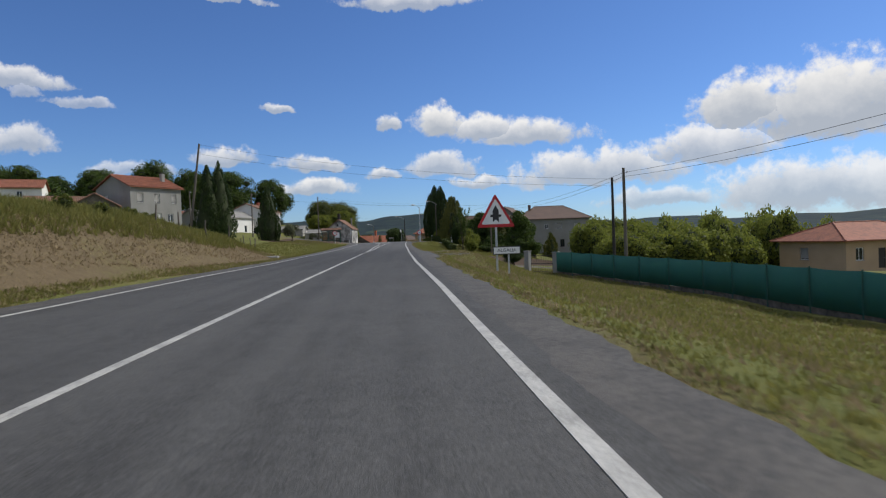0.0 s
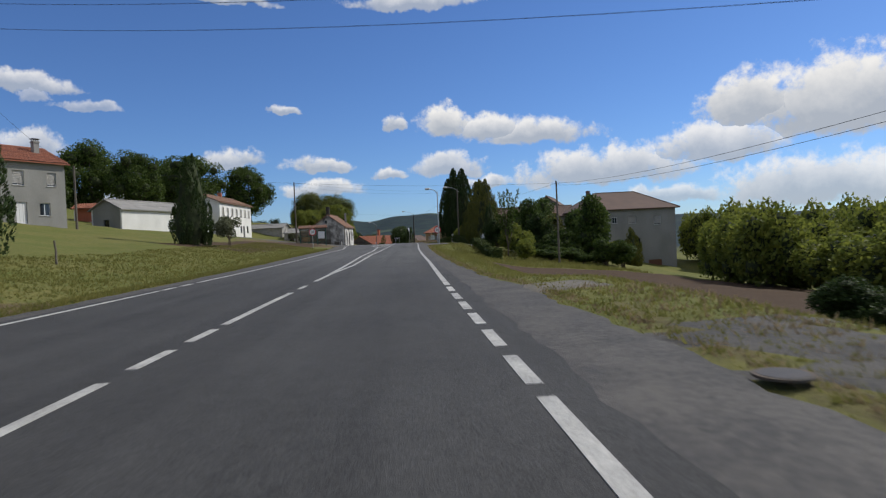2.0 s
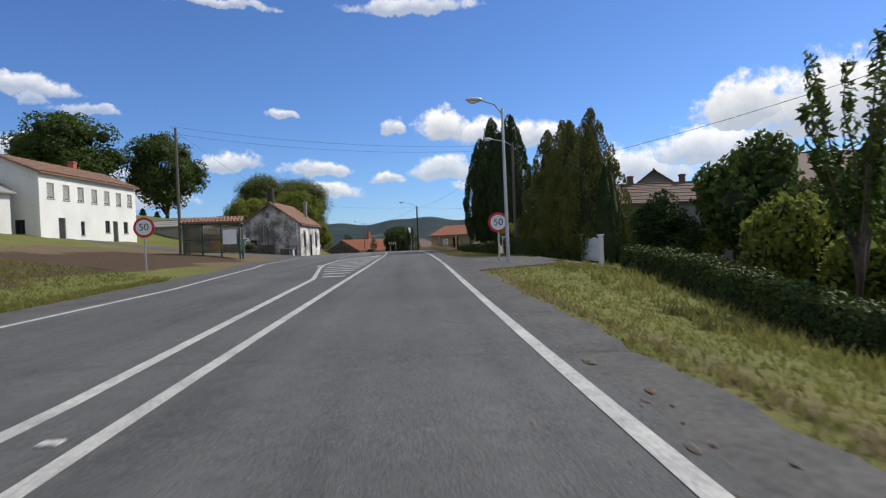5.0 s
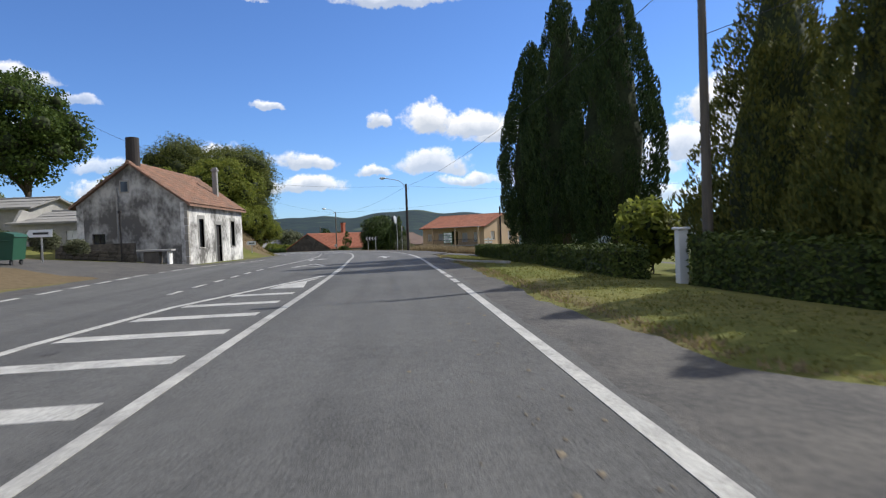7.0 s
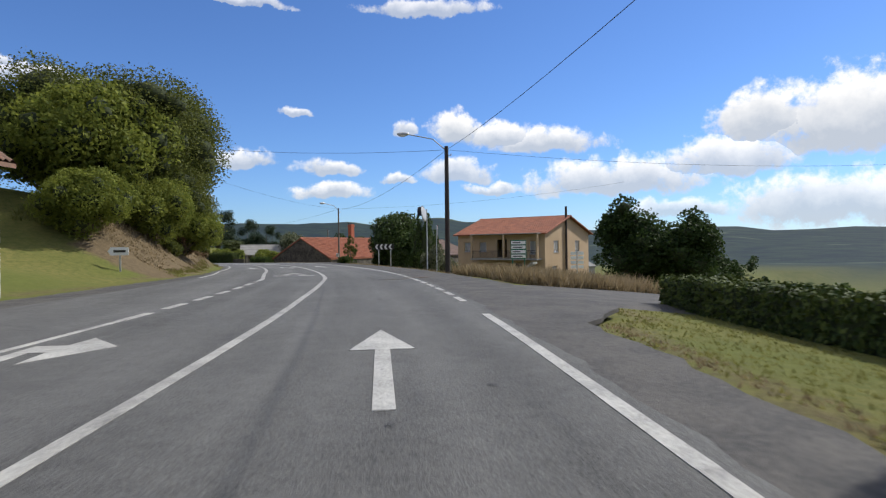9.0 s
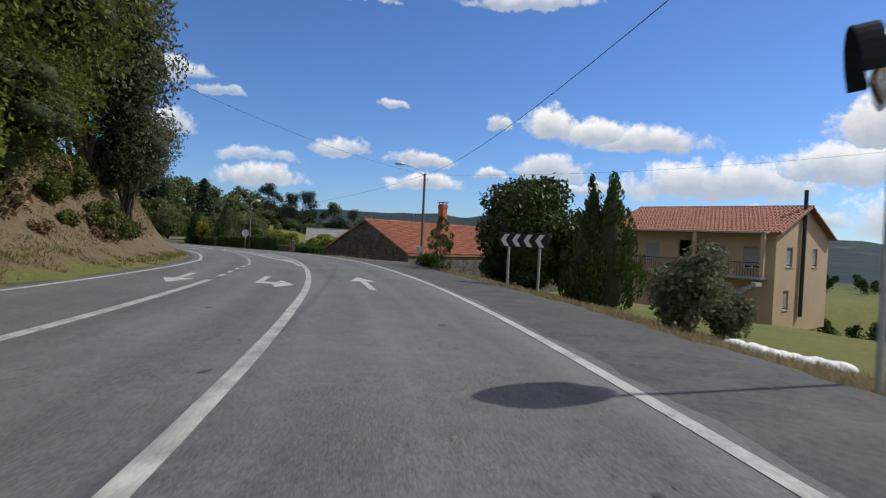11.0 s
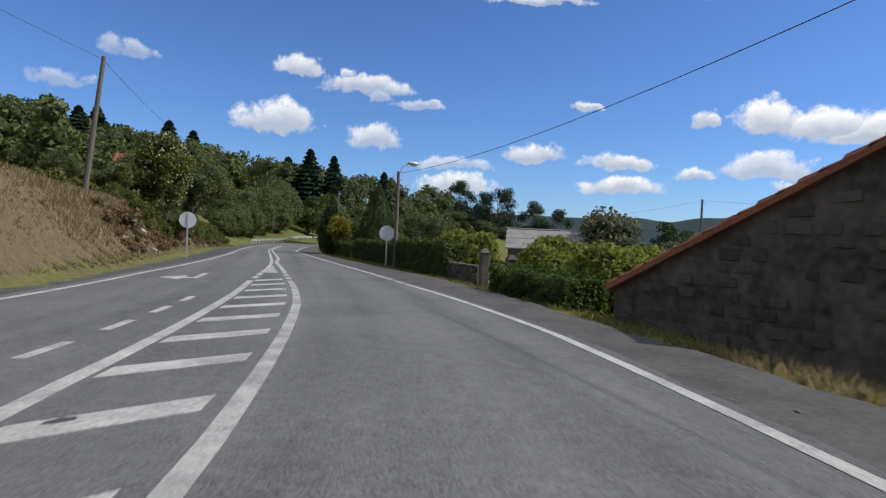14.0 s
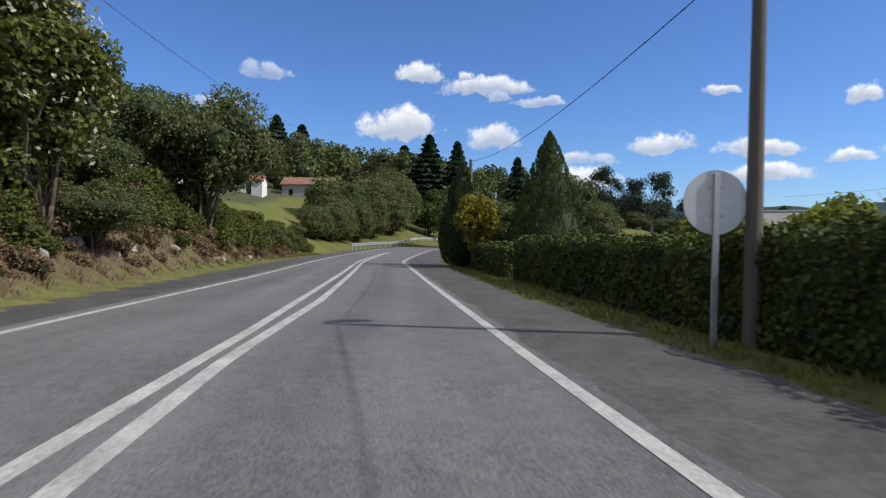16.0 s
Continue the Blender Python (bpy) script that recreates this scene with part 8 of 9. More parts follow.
olive = broadleaf("sallow_bush", plant_pose(-12.3, 190.9), "grey-green twiggy bush on the verge", 2.1, 2.3, "leaf_grey", 0.05, 4200, 0.075, 16, "shrub", stems=4, core=0.5)
again(olive, plant_pose(-11.2, 192.2, 120), 0.7)
thin = spire("thin_tree", plant_pose(-21.6, 208.6), "sparse upright young tree beside the barn", 3.2, 1.2, "leaf_oak", 1, 5200, 0.05, 0.45, 0.5, bare=0.1, rough=0.35, core=False, clumps=60, tuft=0.16, rise=1.2)
flower = broadleaf("flowering_shrub", plant_pose(-22.5, 210.4), "low shrub with yellow flowers by the barn wall", 1.2, 1.7, "leaf_shiny", 0.04, 1800, 0.08, 10, "shrub", stems=3)
leaf_object("blossom", *(lambda d: (d * np.array([0.75, 0.75, 0.5]) + np.array([0, 0, 0.65]), d))(ball_points(140, 0.4)), 0.06, "leaf_yellow", flower)

# garden shrubs between barn and hedge
shrub = broadleaf("laurel_shrub", plant_pose(-36.2, 231.2), "rounded laurel shrub beside the shoulder", 2.0, 2.8, "leaf_bright", 0.04, 4200, 0.10, 16, "shrub", stems=3)
for s, n, h, w, turn in ((229.5, 7.3, 1.5, 2.6, 40), (232, 8.2, 1.9, 2.8, 90), (234.5, 7.6, 1.6, 2.4, 150), (236, 9.4, 2.2, 2.8, 210), (231, 11.0, 2.6, 3.2, 280), (241, 8.6, 2.0, 2.6, 10), (244, 10.5, 2.6, 3.0, 70), (250, 9.0, 2.5, 2.8, 130), (256, 9.5, 2.8, 3.0, 190), (240, 13, 2.6, 3.4, 250), (249, 14, 3.0, 3.6, 310), (262, 11.5, 2.6, 3.4, 5), (235, 14, 2.8, 3.4, 22), (256, 16, 3.2, 3.8, 45), (268, 13, 3.0, 3.8, 100)):
    p = at_plan(s, n)
    again(shrub, plant_pose(p.x, p.y, turn), w / 2.8, (h / 2.0) / (w / 2.8))
p = at_plan(233.5, 8.9)
rose = broadleaf("rose_bush", plant_pose(p.x, p.y), "bush with red flowers in the garden", 1.9, 1.9, "leaf_oak", 0.05, 2200, 0.09, 10, "shrub", stems=3)
leaf_object("blossom", *(lambda d: (d * np.array([0.9, 0.9, 0.85]) + np.array([0, 0, 1.0]), d))(ball_points(36, 0.4)), 0.05, "rose", rose)
agave = thing("agave", plant_pose(-48.2, 241.6, 0, 0.6), "spiky pale agave rising over the hedge", "plant")
for k in range(14):
    a = k * 2.4
    bm = bmesh.new()
    pts = [(0.1, 0.3, 0.07), (0.35, 0.9, 0.06), (0.6, 1.25, 0.035), (0.72, 1.45, 0.005)]
    vs = []
    for r, z, w in pts:
        c = Vector((math.cos(a) * r * (0.6 + 0.5 * (k % 3)), math.sin(a) * r * (0.6 + 0.5 * (k % 3)), z))
        sd = Vector((-math.sin(a), math.cos(a), 0)) * w
        vs.append((bm.verts.new(c - sd), bm.verts.new(c + sd)))
    for i in range(3):
        bm.faces.new((vs[i][0], vs[i][1], vs[i + 1][1], vs[i + 1][0]))
    bmesh.ops.solidify(bm, geom=bm.faces[:], thickness=0.02)
    part("leaf", bm, "leaf_grey", agave)
wil = broadleaf("grey_poplar", plant_pose(-48.0, 283.0), "airy grey-green tree in the lower field", 9.5, 9.0, "leaf_grey", 0.1, 5200, 0.26, 20, core=0.55)
again(wil, plant_pose(-42, 280, 100), 0.7)
again(bright, plant_pose(-30, 262, 60), 0.75)
again(oak, plant_pose(-26, 275, 30), 0.6)

# bank of the bend: elder in flower, thorn, bracken
elder = broadleaf("elder_tree", plant_pose(-65.2, 238.6), "elder tree in creamy blossom on the bank", 6.6, 4.3, "leaf_bank", 0.05, 15000, 0.085, 40, lobe=0.28, stems=4, core=0.62)
leaf_object("blossom", *(lambda d: (d * np.array([1.75, 1.75, 2.5]) * np.random.uniform(0.85, 1.02, (len(d), 1)) + np.array([0, 0, 3.5]), d))(ball_points(800, 0.5)), 0.075, "blossom", elder)
thorn = broadleaf("thorn_tree", plant_pose(-73.3, 247.5), "dense rounded thorn tree on the bank", 7.0, 6.0, "leaf_wood", 0.22, 22000, 0.085, 40, stems=3, lobe=0.36)
for x, y, h, w, turn in ((-72.4, 243.2, 4.4, 4.6, 80), (-70.4, 240.6, 3.4, 3.8, 150), (-76.5, 246.0, 5.0, 5.0, 20), (-82.5, 257.5, 1.6, 1.8, 250), (-60.8, 230.0, 1.6, 1.9, 200), (-66.8, 236.4, 2.0, 2.4, 310), (-65.6, 240.0, 2.2, 3.0, 40), (-67.6, 240.6, 2.4, 3.0, 130)):
    again(thorn, plant_pose(x, y, turn), w / 6.0, (h / 7.0) / (w / 6.0))
again(elder, plant_pose(-63.9, 235.0, 150), 0.34)
for x, y, h, w, turn in ((-104.5, 281.0, 2.8, 3.4, 10), (-97.5, 270.5, 1.7, 2.2, 90), (-107.0, 280.0, 3.2, 4.0, 200)):
    again(thorn, plant_pose(x, y, turn), w / 6.0, (h / 7.0) / (w / 6.0))
fern = broadleaf("bracken_clump", plant_pose(*at_plan(212, -10.6)[:2]), "clump of bracken and gorse on the bank top", 1.0, 1.9, "fern", 0.02, 1500, 0.10, 9, "shrub", group="bank scrub")
for k in range(64):
    s = 206 + 1.35 * k
    n = (-10.2 if s < 275 else -9.5) - random.uniform(0.0, 2.2) - (0.6 if s > 255 else 0)
    q = at_plan(s, n)
    sz = random.uniform(0.5, 1.05) * (0.6 if s > 238 else 1.0)
    again(fern, plant_pose(q.x, q.y, random.uniform(0, 360)), sz, random.uniform(0.8, 1.3))
dead = broadleaf("dead_bracken", plant_pose(*at_plan(248, -8.6)[:2]), "rust-brown dead bracken on the bank face", 0.8, 2.0, "bracken_dry", 0.0, 900, 0.10, 9, "shrub", group="bank scrub")
for k in range(260):
    s = random.uniform(246, 288)
    q = at_plan(s, float(left_edge(s)) - random.uniform(0.7, 2.6))
    again(dead, plant_pose(q.x, q.y, random.uniform(0, 360)), random.uniform(0.25, 0.5), random.uniform(0.7, 1.2))
low_shrub = broadleaf("bramble_clump", plant_pose(*at_plan(255, -8.9)[:2]), "low bramble tangle on the bank face", 0.9, 1.9, "leaf_bank", 0.02, 1000, 0.09, 9, "shrub", group="bank scrub")
for k in range(210):
    s = random.uniform(253, 292)
    q = at_plan(s, float(left_edge(s)) - random.uniform(1.1, 4.2))
    again(low_shrub, plant_pose(q.x, q.y, random.uniform(0, 360)), random.uniform(0.4, 1.0) * (0.7 if s < 264 else 1.0), random.uniform(0.7, 1.2))
for k in range(46):
    s = random.uniform(183, 204)
    q = at_plan(s, float(left_edge(s)) - random.uniform(1.2, 3.6))
    again(low_shrub if k % 3 else dead, plant_pose(q.x, q.y, random.uniform(0, 360)), random.uniform(0.4, 0.9), random.uniform(0.7, 1.2))
for k in range(22):
    s = random.uniform(0, 46)
    q = at_plan(s, -13.2 - random.uniform(0, 2.5))
    again(low_shrub, plant_pose(q.x, q.y, random.uniform(0, 360)), random.uniform(0.3, 0.6), random.uniform(0.7, 1.2))


# ---------------------------------------------------------------- hedges
hedge("clipped_hedge", "clipped box hedge along the garden front", [(1.6, 93.7), (1.0, 100.5), (0.3, 108.5)], 0.9, 1.0)
hedge("clipped_hedge", "clipped hedge between gate and post", [(1.4, 123.2), (-0.4, 127.4), (-2.0, 131.3)], 0.8, 1.25)
hedge("clipped_hedge", "low clipped hedge beside the grass verge", [on_road(133.2, 6.4)[:2], on_road(141, 6.8)[:2], on_road(152, 7.2)[:2], on_road(161.5, 7.9)[:2]], 1.0, 0.82)
hedge("tall_hedge", "tall clipped hedge along the shoulder", [on_road(s, n)[:2] for s, n in ((243.2, 5.6), (247, 5.3), (252, 5.2))], 1.1, 1.56, size=0.045, density=560)
hedge("tall_hedge", "tall clipped hedge along the shoulder", [on_road(s, n)[:2] for s, n in ((252.1, 5.2), (258, 5.0), (264, 4.6))], 1.1, 1.42, size=0.05, density=460)
hedge("tall_hedge", "tall clipped hedge along the shoulder", [on_road(s, n)[:2] for s, n in ((265, 4.4), (270, 4.2), (275, 4.2))], 1.0, 1.2)
hedge("low_hedge", "low hedge beyond the conifers at the bend", [on_road(s, n)[:2] for s, n in ((277, 4.4), (284, 4.6), (290, 5.0))], 0.9, 0.8)

hedge("overgrown_hedge", "dark overgrown hedge tangled with climbers beside the shoulder", [on_road(s, n)[:2] for s, n in ((231.6, 5.5), (233.6, 5.2), (235.8, 5.1))], 1.2, 0.8, "leaf_oak", 420, 0.055, 0.14)

# ---------------------------------------------------------------- woods
firs = fir("fir_tree", plant_pose(-117, 322), "tall dark fir on the hillside", 12.0, 7.4, leaves=8000)
for x, y, top, w in ((-127, 325, 20.7, 7.5), (-123.5, 329.5, 19.6, 7), (-131, 322, 18.5, 7), (-114, 337, 16.5, 6.5), (-165, 316, 27.5, 8), (-172, 321, 28.5, 8), (-161, 320, 25.5, 7.5), (-172, 290, 28.5, 8), (-177, 294, 29.5, 8), (-168, 295, 27, 7.5), (-185, 310, 31, 8.5), (-150, 268, 23, 7), (-146, 264, 22, 7)):
    h = top - ground_at(x, y)
    w *= 1.5
    again(firs, plant_pose(x, y, x * 7), w / 7.4, (h / 12.0) / (w / 7.4))
gums = gum("eucalyptus_tree", plant_pose(-124, 402), "tall open-crowned eucalyptus on the skyline", 16.5, 13.0)
for x, y, k, turn in ((-110, 398, 0.98, 80), (-99, 404, 0.95, 190), (-116, 410, 1.0, 250), (-90, 400, 0.8, 30)):
    again(gums, plant_pose(x, y, turn), k)
mixed = broadleaf("hillside_tree", plant_pose(-98, 297), "mixed green tree at the far bend", 7.5, 7.6, "leaf_wood", 0.0, 9000, 0.15, 30, core=0.72)
for x, y, h, w, turn in ((-112.5, 286.5, 6.5, 7, 31), (-110.5, 291, 7.5, 8, 141), (-113, 296, 8, 8, 251), (-113.5, 301.5, 8, 8, 11), (-117, 305, 8.5, 8.5, 71), (-107.5, 285, 5.5, 6, 40), (-115, 311, 8.5, 8, 80), (-94, 303, 7, 6.5, 160), (-101.5, 276.0, 3.6, 4.5, 12), (-103.2, 279.5, 4.4, 5, 101), (-105.4, 283.2, 5.0, 5, 190), (-107.0, 287.5, 5.5, 5, 66), (-109.0, 292.0, 6, 5.5, 280), (-110.5, 297.5, 6.5, 6, 35),
                         (-88, 300, 6, 6, 200), (-90, 312, 7, 6.5, 330), (-82, 306, 6, 6, 15), (-121, 308, 9, 8, 55), (-84, 287, 5, 5, 10), (-79, 280, 4.5, 4.5, 80), (-112, 392, 5, 10, 20), (-103, 394, 5, 10, 90), (-120, 393, 5, 10, 140), (-95, 391, 4.5, 9, 250)):
    again(mixed if turn % 80 else garden, plant_pose(x, y, turn), w / (7.0 if turn % 80 else 4.8), (h / (7.5 if turn % 80 else 7.0)) / (w / (7.0 if turn % 80 else 4.8)))


def woods(name, label, region, count, hmin, hmax, material, keep):
    """Far woods as one mass of small crowns."""
    cs, ds, cores = [], [], []
    tries = 0
    while len(cores) < count * 3 and tries < count * 30:
        tries += 1
        x, y = random.uniform(region[0], region[1]), random.uniform(region[2], region[3])
        if not keep(x, y):
            continue
        z = ground_at(x, y)
        h = random.uniform(hmin, hmax)
        for k in range(3):
            c = np.array([x + random.uniform(-1, 1) * h * 0.2, y + random.uniform(-1, 1) * h * 0.2, z + h * (0.35 + 0.22 * k)])
            r = h * (0.30 - 0.05 * k)
            d = ball_points(140, 0.4)
            cs.append(c + d * r * np.random.uniform(0.72, 1.15, (140, 1)))
            ds.append(d)
            cores.append((c, r))
    ob = leaf_object(name, np.vstack(cs), np.vstack(ds), 0.42, material, None, 0.6, 0.9, ico_core(cores, 0.7))
    return tagged(ob, label, "woods", kind="stuff")


def left_wood(x, y):
    s, n = plan_of(np.array([[x, y]]))
    if s[0] > 345:
        return n[0] < np.interp(s[0], [345, 375, 420], [2, 26, 45]) and s[0] < 430
    return n[0] < -30 - 14 * (s[0] < 250) and s[0] > 205 and not (n[0] > -58 and s[0] < 292) and (n[0] < -40 or not 322 < s[0] < 352)


woods("hillside_woods", "mixed woodland covering the hillside", (-220, -70, 190, 420), 380, 6, 11, "leaf_wood", left_wood)
woods("hillside_woods", "darker woodland higher on the hillside", (-240, -95, 180, 440), 170, 7, 11, "leaf_dark", lambda x, y: left_wood(x, y) and plan_of(np.array([[x, y]]))[1][0] < -55)
def thicket(x, y):
    s, n = (float(v[0]) for v in plan_of(np.array([[x, y]])))
    if s > 350:
        return s < 400 and n < np.interp(s, [350, 375, 400], [10, 32, 44])
    return (n < -24 and 300 < s < 316) or (n < -34 and 316 < s < 350)


woods("hillside_thicket", "dense low bushes and young trees on the slope", (-160, -60, 240, 380), 170, 3, 5.5, "leaf_wood", thicket)
woods("valley_trees", "scattered trees and copses in the valley", (-90, 150, 290, 560), 90, 6, 10, "leaf_dark", lambda x, y: math.sin(x * 0.05 + 1) * math.sin(y * 0.031) > 0.1 and not (-75 < x < -10 and y < 330))
woods("valley_trees", "trees and hedgerows beyond the gardens", (40, 230, 60, 330), 110, 6, 10, "leaf_oak", lambda x, y: math.sin(x * 0.06) * math.sin(y * 0.041 + 1) > 0.05 and x > 52)
woods("village_trees", "trees on the rise behind the farm", (-190, -88, 60, 190), 90, 7, 11, "leaf_oak", lambda x, y: x < -100 or y > 150)

# ---------------------------------------------------------------- grass on the verges and banks
def blades(name, label, count, s_range, n_of, tall, material, width=0.012, lean=0.5):
    """Tufts of grass scattered along the road between two offsets, as one mesh of single blades."""
    s = np.random.uniform(*s_range, count)
    u = np.random.uniform(0, 1, count)
    lo, hi = n_of(s)
    n = lo + (hi - lo) * u
    k = np.clip(np.searchsorted(ROAD_S, s) - 1, 1, len(ROAD_S) - 2)
    d = ROAD_P[k + 1, :2] - ROAD_P[k - 1, :2]
    d /= np.linalg.norm(d, axis=1, keepdims=True)
    c = np.stack([np.interp(s, ROAD_S, ROAD_P[:, j]) for j in range(2)], 1) + np.stack([d[:, 1], -d[:, 0]], 1) * n[:, None]
    z = height(c)[0]
    per = 4
    c = np.repeat(np.column_stack([c, z - 0.02]), per, 0) + np.random.normal(0, 0.05, (count * per, 3)) * (1, 1, 0)
    m = len(c)
    a = np.random.uniform(0, 2 * math.pi, m)
    h = tall * np.random.uniform(0.45, 1.3, m)[:, None]
    side = np.stack([np.cos(a), np.sin(a), np.zeros(m)], 1) * width * np.random.uniform(0.8, 1.8, m)[:, None] * (1 + h * 2)
    b = np.random.uniform(0, 2 * math.pi, m)
    tip = c + np.stack([np.cos(b) * lean, np.sin(b) * lean, np.ones(m)], 1) * h * np.random.uniform(0.6, 1.0, (m, 1))
    verts = np.stack([c - side, c + side, tip], 1).reshape(-1, 3)
    me = bpy.data.meshes.new(name)
    me.vertices.add(len(verts))
    me.vertices.foreach_set("co", verts.astype(np.float32).ravel())
    me.loops.add(len(verts))
    me.loops.foreach_set("vertex_index", np.arange(len(verts), dtype=np.int32))
    me.polygons.add(m)
    me.polygons.foreach_set("loop_start", (np.arange(m) * 3).astype(np.int32))
    me.update()
    me.materials.append(M[material])
    return tagged(new(name, me), label, "grass", kind="stuff")


def right_verge(a, b):
    return lambda s: (right_edge(s) + a, right_edge(s) + b)


def left_verge(a, b):
    return lambda s: (left_edge(s) - b, left_edge(s) - a)


blades("verge_grass", "short sunlit grass on the right-hand verge", 15000, (-4, 108), right_verge(0.05, 4.0), 0.10, "grass")
blades("meadow_grass", "rough grass sloping down to the fence", 16000, (-2, 50), right_verge(3.0, 12.5), 0.16, "grass")
blades("meadow_grass", "dry grass among the green below the verge", 7000, (-2, 50), right_verge(1.0, 12.0), 0.15, "grass_dry")
blades("verge_grass", "dry straw edge of the verge", 5000, (-4, 156), right_verge(-0.05, 0.6), 0.08, "grass_dry")
blades("verge_grass", "mown grass verge before the hedge", 5000, (120, 160), right_verge(0.05, 3.6), 0.07, "grass")
blades("verge_grass", "long seeding grass at the junction corner", 8000, (178, 226), right_verge(0.1, 5.0), 0.22, "grass_dry")
blades("verge_grass", "green grass at the junction corner", 7000, (178, 300), right_verge(0.05, 2.4), 0.14, "grass")
blades("bank_grass", "dry tufted grass on the roadside bank", 12000, (0, 52), left_verge(0.2, 4.6), 0.13, "grass_dry")
blades("bank_grass", "green grass at the foot and top of the bank", 12000, (0, 110), left_verge(0.05, 1.0), 0.13, "grass")
blades("bank_grass", "long green grass above the bank", 14000, (-2, 50), left_verge(2.8, 9.0), 0.42, "grass")
blades("meadow_grass", "meadow grass beside the road", 16000, (46, 112), left_verge(0.4, 9.0), 0.14, "grass")
blades("bank_grass", "dry straw on the cut bank of the bend", 26000, (178, 290), left_verge(0.6, 4.4), 0.13, "grass_dry")
blades("bank_grass", "green growth along the foot of the cut bank", 8000, (178, 292), left_verge(0.05, 0.9), 0.14, "grass")
blades("bank_grass", "green grass along the top of the cut bank", 9000, (178, 290), left_verge(3.4, 7.0), 0.34, "grass")
blades("tall_grass", "tall seeding grass below the junction", 6000, (168, 178), right_verge(1.0, 7.0), 0.7, "grass_dry", 0.009)
blades("tall_grass", "tall green weeds at the garden edge", 5000, (84, 108), lambda s: (5.0 + 0 * s, 20.0 + 0 * s), 0.30, "grass")
blades("bank_grass", "rough dry grass on the scrubby bank", 9000, (240, 284), left_verge(0.5, 3.6), 0.26, "grass_dry")

# ---------------------------------------------------------------- bits lying on the road
def litter(name, label, spots, material, flat, low, high):
    """Small uneven flakes or clods lying on the asphalt, as one mesh."""
    verts, faces = [], []
    for s, n in spots:
        r = random.uniform(low, high) * random.choice((0.5, 0.7, 1.0))
        c = on_road(s, n, UP + 0.010)
        a0, k, o = random.uniform(0, 6), 6, len(verts)
        st = random.uniform(1.0, 2.2)
        for j in range(k):
            q = a0 + j * 2 * math.pi / k
            w = r * random.uniform(0.6, 1.2)
            verts.append((c.x + math.cos(q) * w, c.y + math.sin(q) * w * st, c.z))
        verts.append((c.x, c.y, c.z + max(0.006, r * flat)))
        faces += [(o + j, o + (j + 1) % k, o + k) for j in range(k)]
    return tagged(new(name, mesh_from(name, verts, faces, material)), label, "litter", kind="stuff")


random.seed(21)
litter("fallen_leaves", "pale dry leaves and flattened dirt along the edge line",
       [(random.uniform(68, 90), 1.15 - abs(random.gauss(0, 0.45))) for _ in range(110)] + [(random.uniform(116, 136), 1.3 - abs(random.gauss(0, 0.5))) for _ in range(120)]
       + [(random.uniform(170, 232), random.uniform(0.5, 4.0)) for _ in range(170)] + [(random.uniform(168, 182), random.uniform(-2.5, 2.5)) for _ in range(60)] + [(random.uniform(186, 240), random.uniform(-3.5, 1.5)) for _ in range(60)],
       "leaf_litter", 0.03, 0.012, 0.035)
litter("soil_clods", "dark soil clods dropped along the shoulder", [(random.uniform(71, 92), 1.6 + random.gauss(0, 0.16)) for _ in range(90)] + [(75.5 + random.gauss(0, 0.25), 1.55 + random.gauss(0, 0.2)) for _ in range(14)], "rust_soil", 0.35, 0.02, 0.07)
litter("tar_spots", "dark tar spots on the worn asphalt", [(random.uniform(60, 250), random.uniform(-5, 1.5)) for _ in range(90)], "patch", 0.01, 0.03, 0.09)
for s in (74.9, 76.2, 78.4, 79.2, 81.1, 83.5, 86.4, 90.0):
    n = -2.5 + 0.012 * (s - 75)
    g = thing("road_stud", turned(on_road(s, n, UP), heading(s)), "worn white road stud between the double lines", "road stud", "road studs")
    bm = bmesh.new()
    box(bm, -0.07, 0.07, -0.06, 0.06, 0.0, 0.022, 0.008)
    part("stud_body", bm, "paint", g)
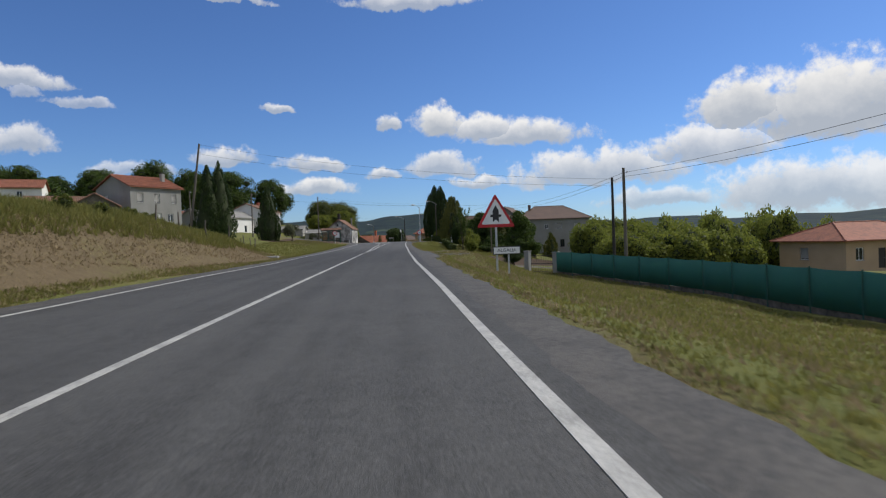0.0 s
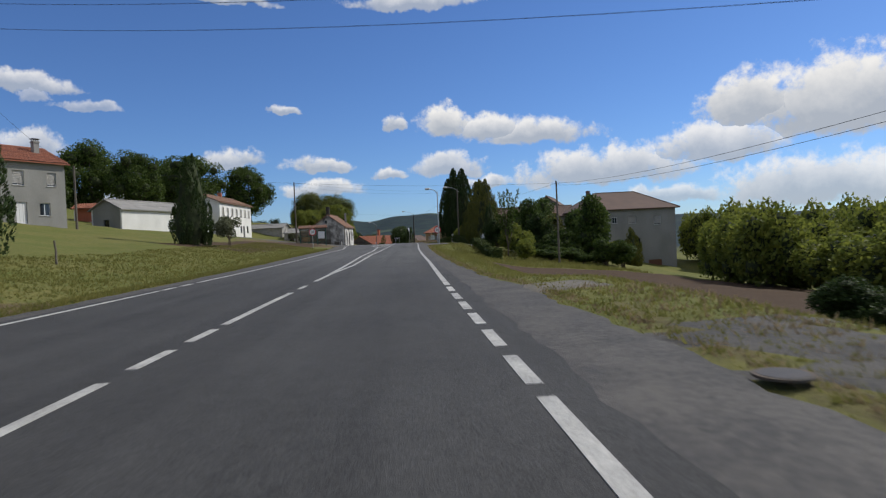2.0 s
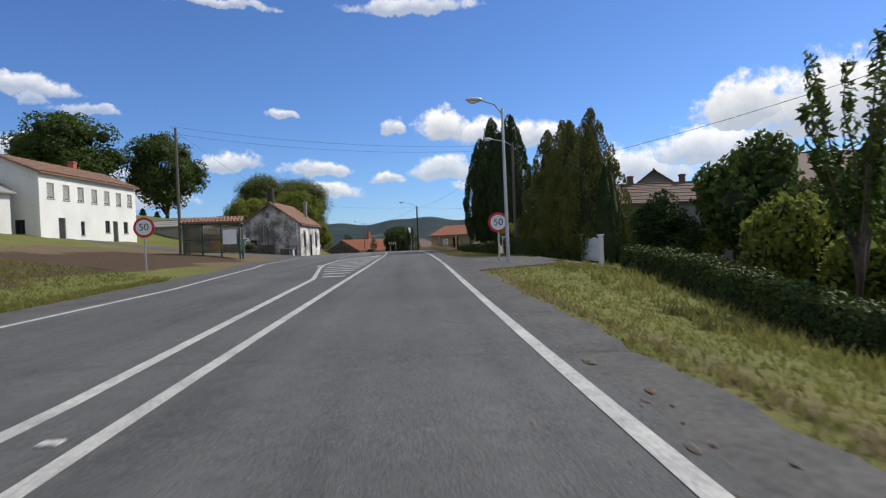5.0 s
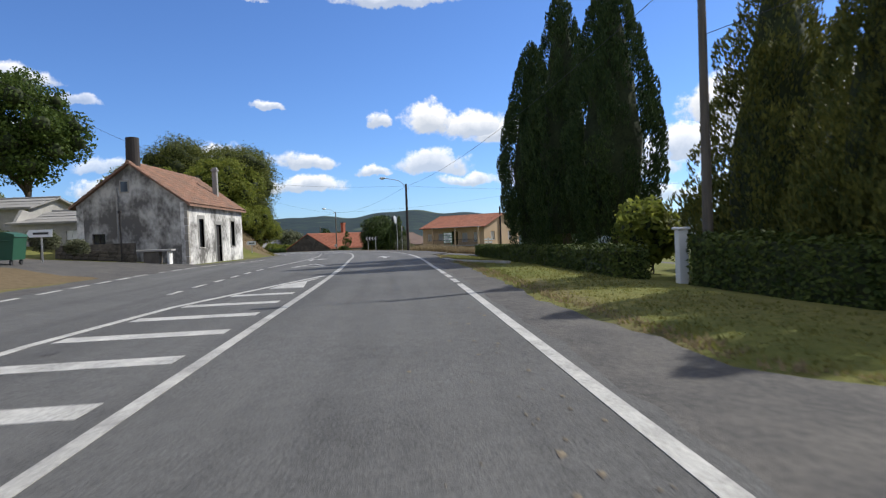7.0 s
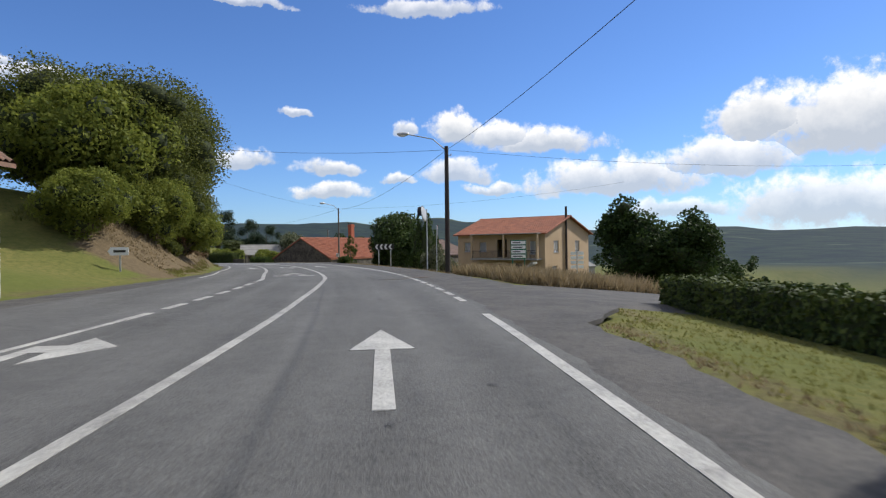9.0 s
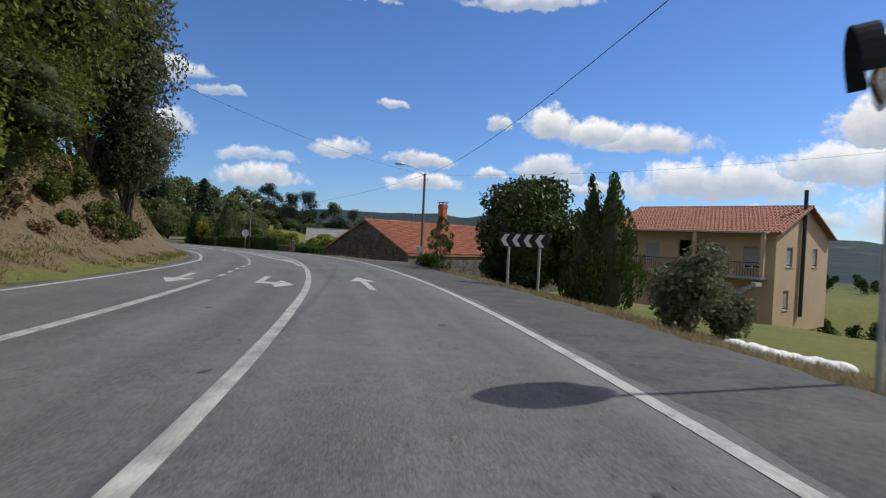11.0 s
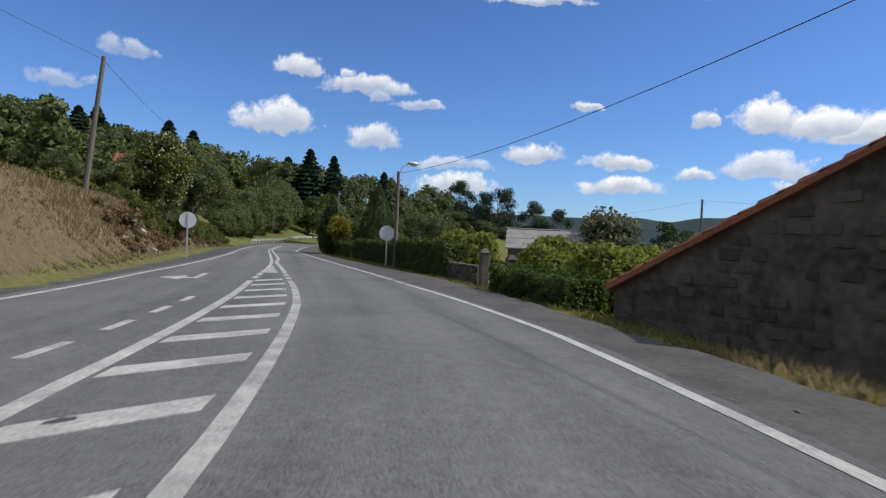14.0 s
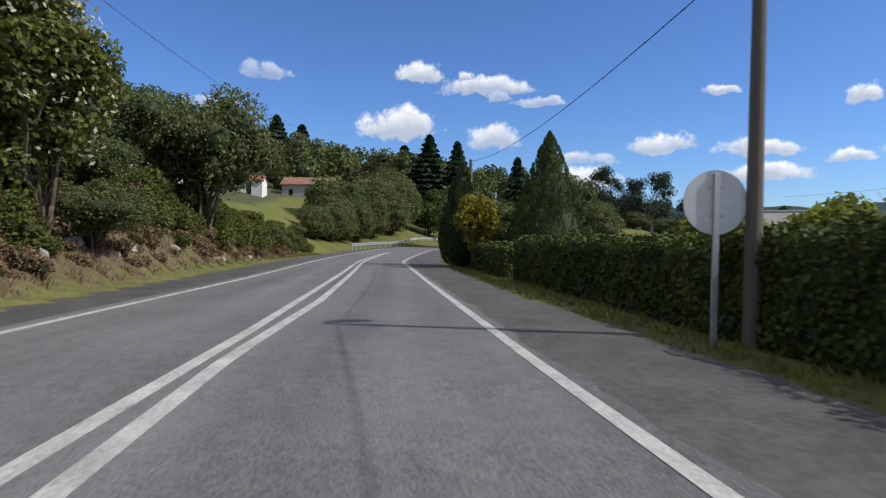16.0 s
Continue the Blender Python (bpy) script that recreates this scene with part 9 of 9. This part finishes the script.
# rocks showing at the foot of the bank
rock_meshes = []
for k in range(5):
    bm = bmesh.new()
    bmesh.ops.create_icosphere(bm, subdivisions=2, radius=0.5)
    for v in bm.verts:
        v.co *= 1 + 0.22 * math.sin(v.co.x * 7 + k * 2) * math.sin(v.co.y * 8 + k) + random.uniform(-0.05, 0.05)
        v.co.z *= 0.8
    me = bpy.data.meshes.new("rock")
    bm.to_mesh(me)
    bm.free()
    me.materials.append(M["quoin"])
    rock_meshes.append(me)
for k in range(34):
    s = random.uniform(246, 284)
    p = at_plan(s, float(left_edge(s)) - random.uniform(0.6, 1.9))
    sz = random.uniform(0.2, 0.6)
    g = thing("rock", turned(p, random.uniform(0, 180)), "grey boulder bedded in the roadside bank", "rock", "rocks in the bank")
    ob = new("boulder", random.choice(rock_meshes))
    ob.parent = g
    ob.matrix_local = Matrix.Diagonal((sz * 1.2, sz, sz, 1))
# field stones showing in the barn's road-side walls
stone_meshes = []
for k in range(6):
    bm = bmesh.new()
    box(bm, -0.5, 0.5, -0.03, 0.03, -0.5, 0.5)
    for v in bm.verts:
        v.co.x *= random.uniform(0.75, 1.0) if v.co.y < 0 else 1.0
        v.co.z *= random.uniform(0.7, 1.0) if v.co.y < 0 else 1.0
    me = bpy.data.meshes.new("stone")
    bm.to_mesh(me)
    bm.free()
    me.materials.append(M["stone"])
    stone_meshes.append(me)


def wall_stones(parent, m, length, top_at, holes):
    """Courses of uneven stones, a little proud of a wall that runs along x of the pose m."""
    z = 0.15
    while z < 5.0:
        hh, x = random.uniform(0.17, 0.27), random.uniform(0.0, 0.4)
        while x < length - 0.3:
            w = random.uniform(0.22, 0.52)
            free = all(x + w < a - 0.05 or x > b + 0.05 or z > c + 0.1 for a, b, c in holes)
            if z + hh < top_at(x) - 0.12 and z + hh < top_at(x + w) - 0.12 and free and random.random() < 0.62:
                ob = new("stone", random.choice(stone_meshes))
                ob.parent = parent
                ob.matrix_local = m @ Matrix.Translation((x + w / 2, 0.012 - random.uniform(0, 0.012), z + hh / 2)) @ Matrix.Rotation(random.uniform(-0.06, 0.06), 4, "Y") @ Matrix.Diagonal((w * 0.94, 1, hh * 0.9, 1))
            x += w + random.uniform(0.02, 0.3)
        z += hh + 0.03


random.seed(8)
wall_stones(low, Matrix(), 10.6, lambda x: 2.45 + 2.6 * (1 - abs(x - 5.3) / 5.3), [(8.1, 8.8, 1.8)])
wall_stones(low, Matrix.Translation((10.6, 0, 0)) @ Matrix.Rotation(radians(90), 4, "Z"), 12.0, lambda x: 2.4, [(2.1, 3.3, 2.0), (8.9, 10.3, 2.0)])
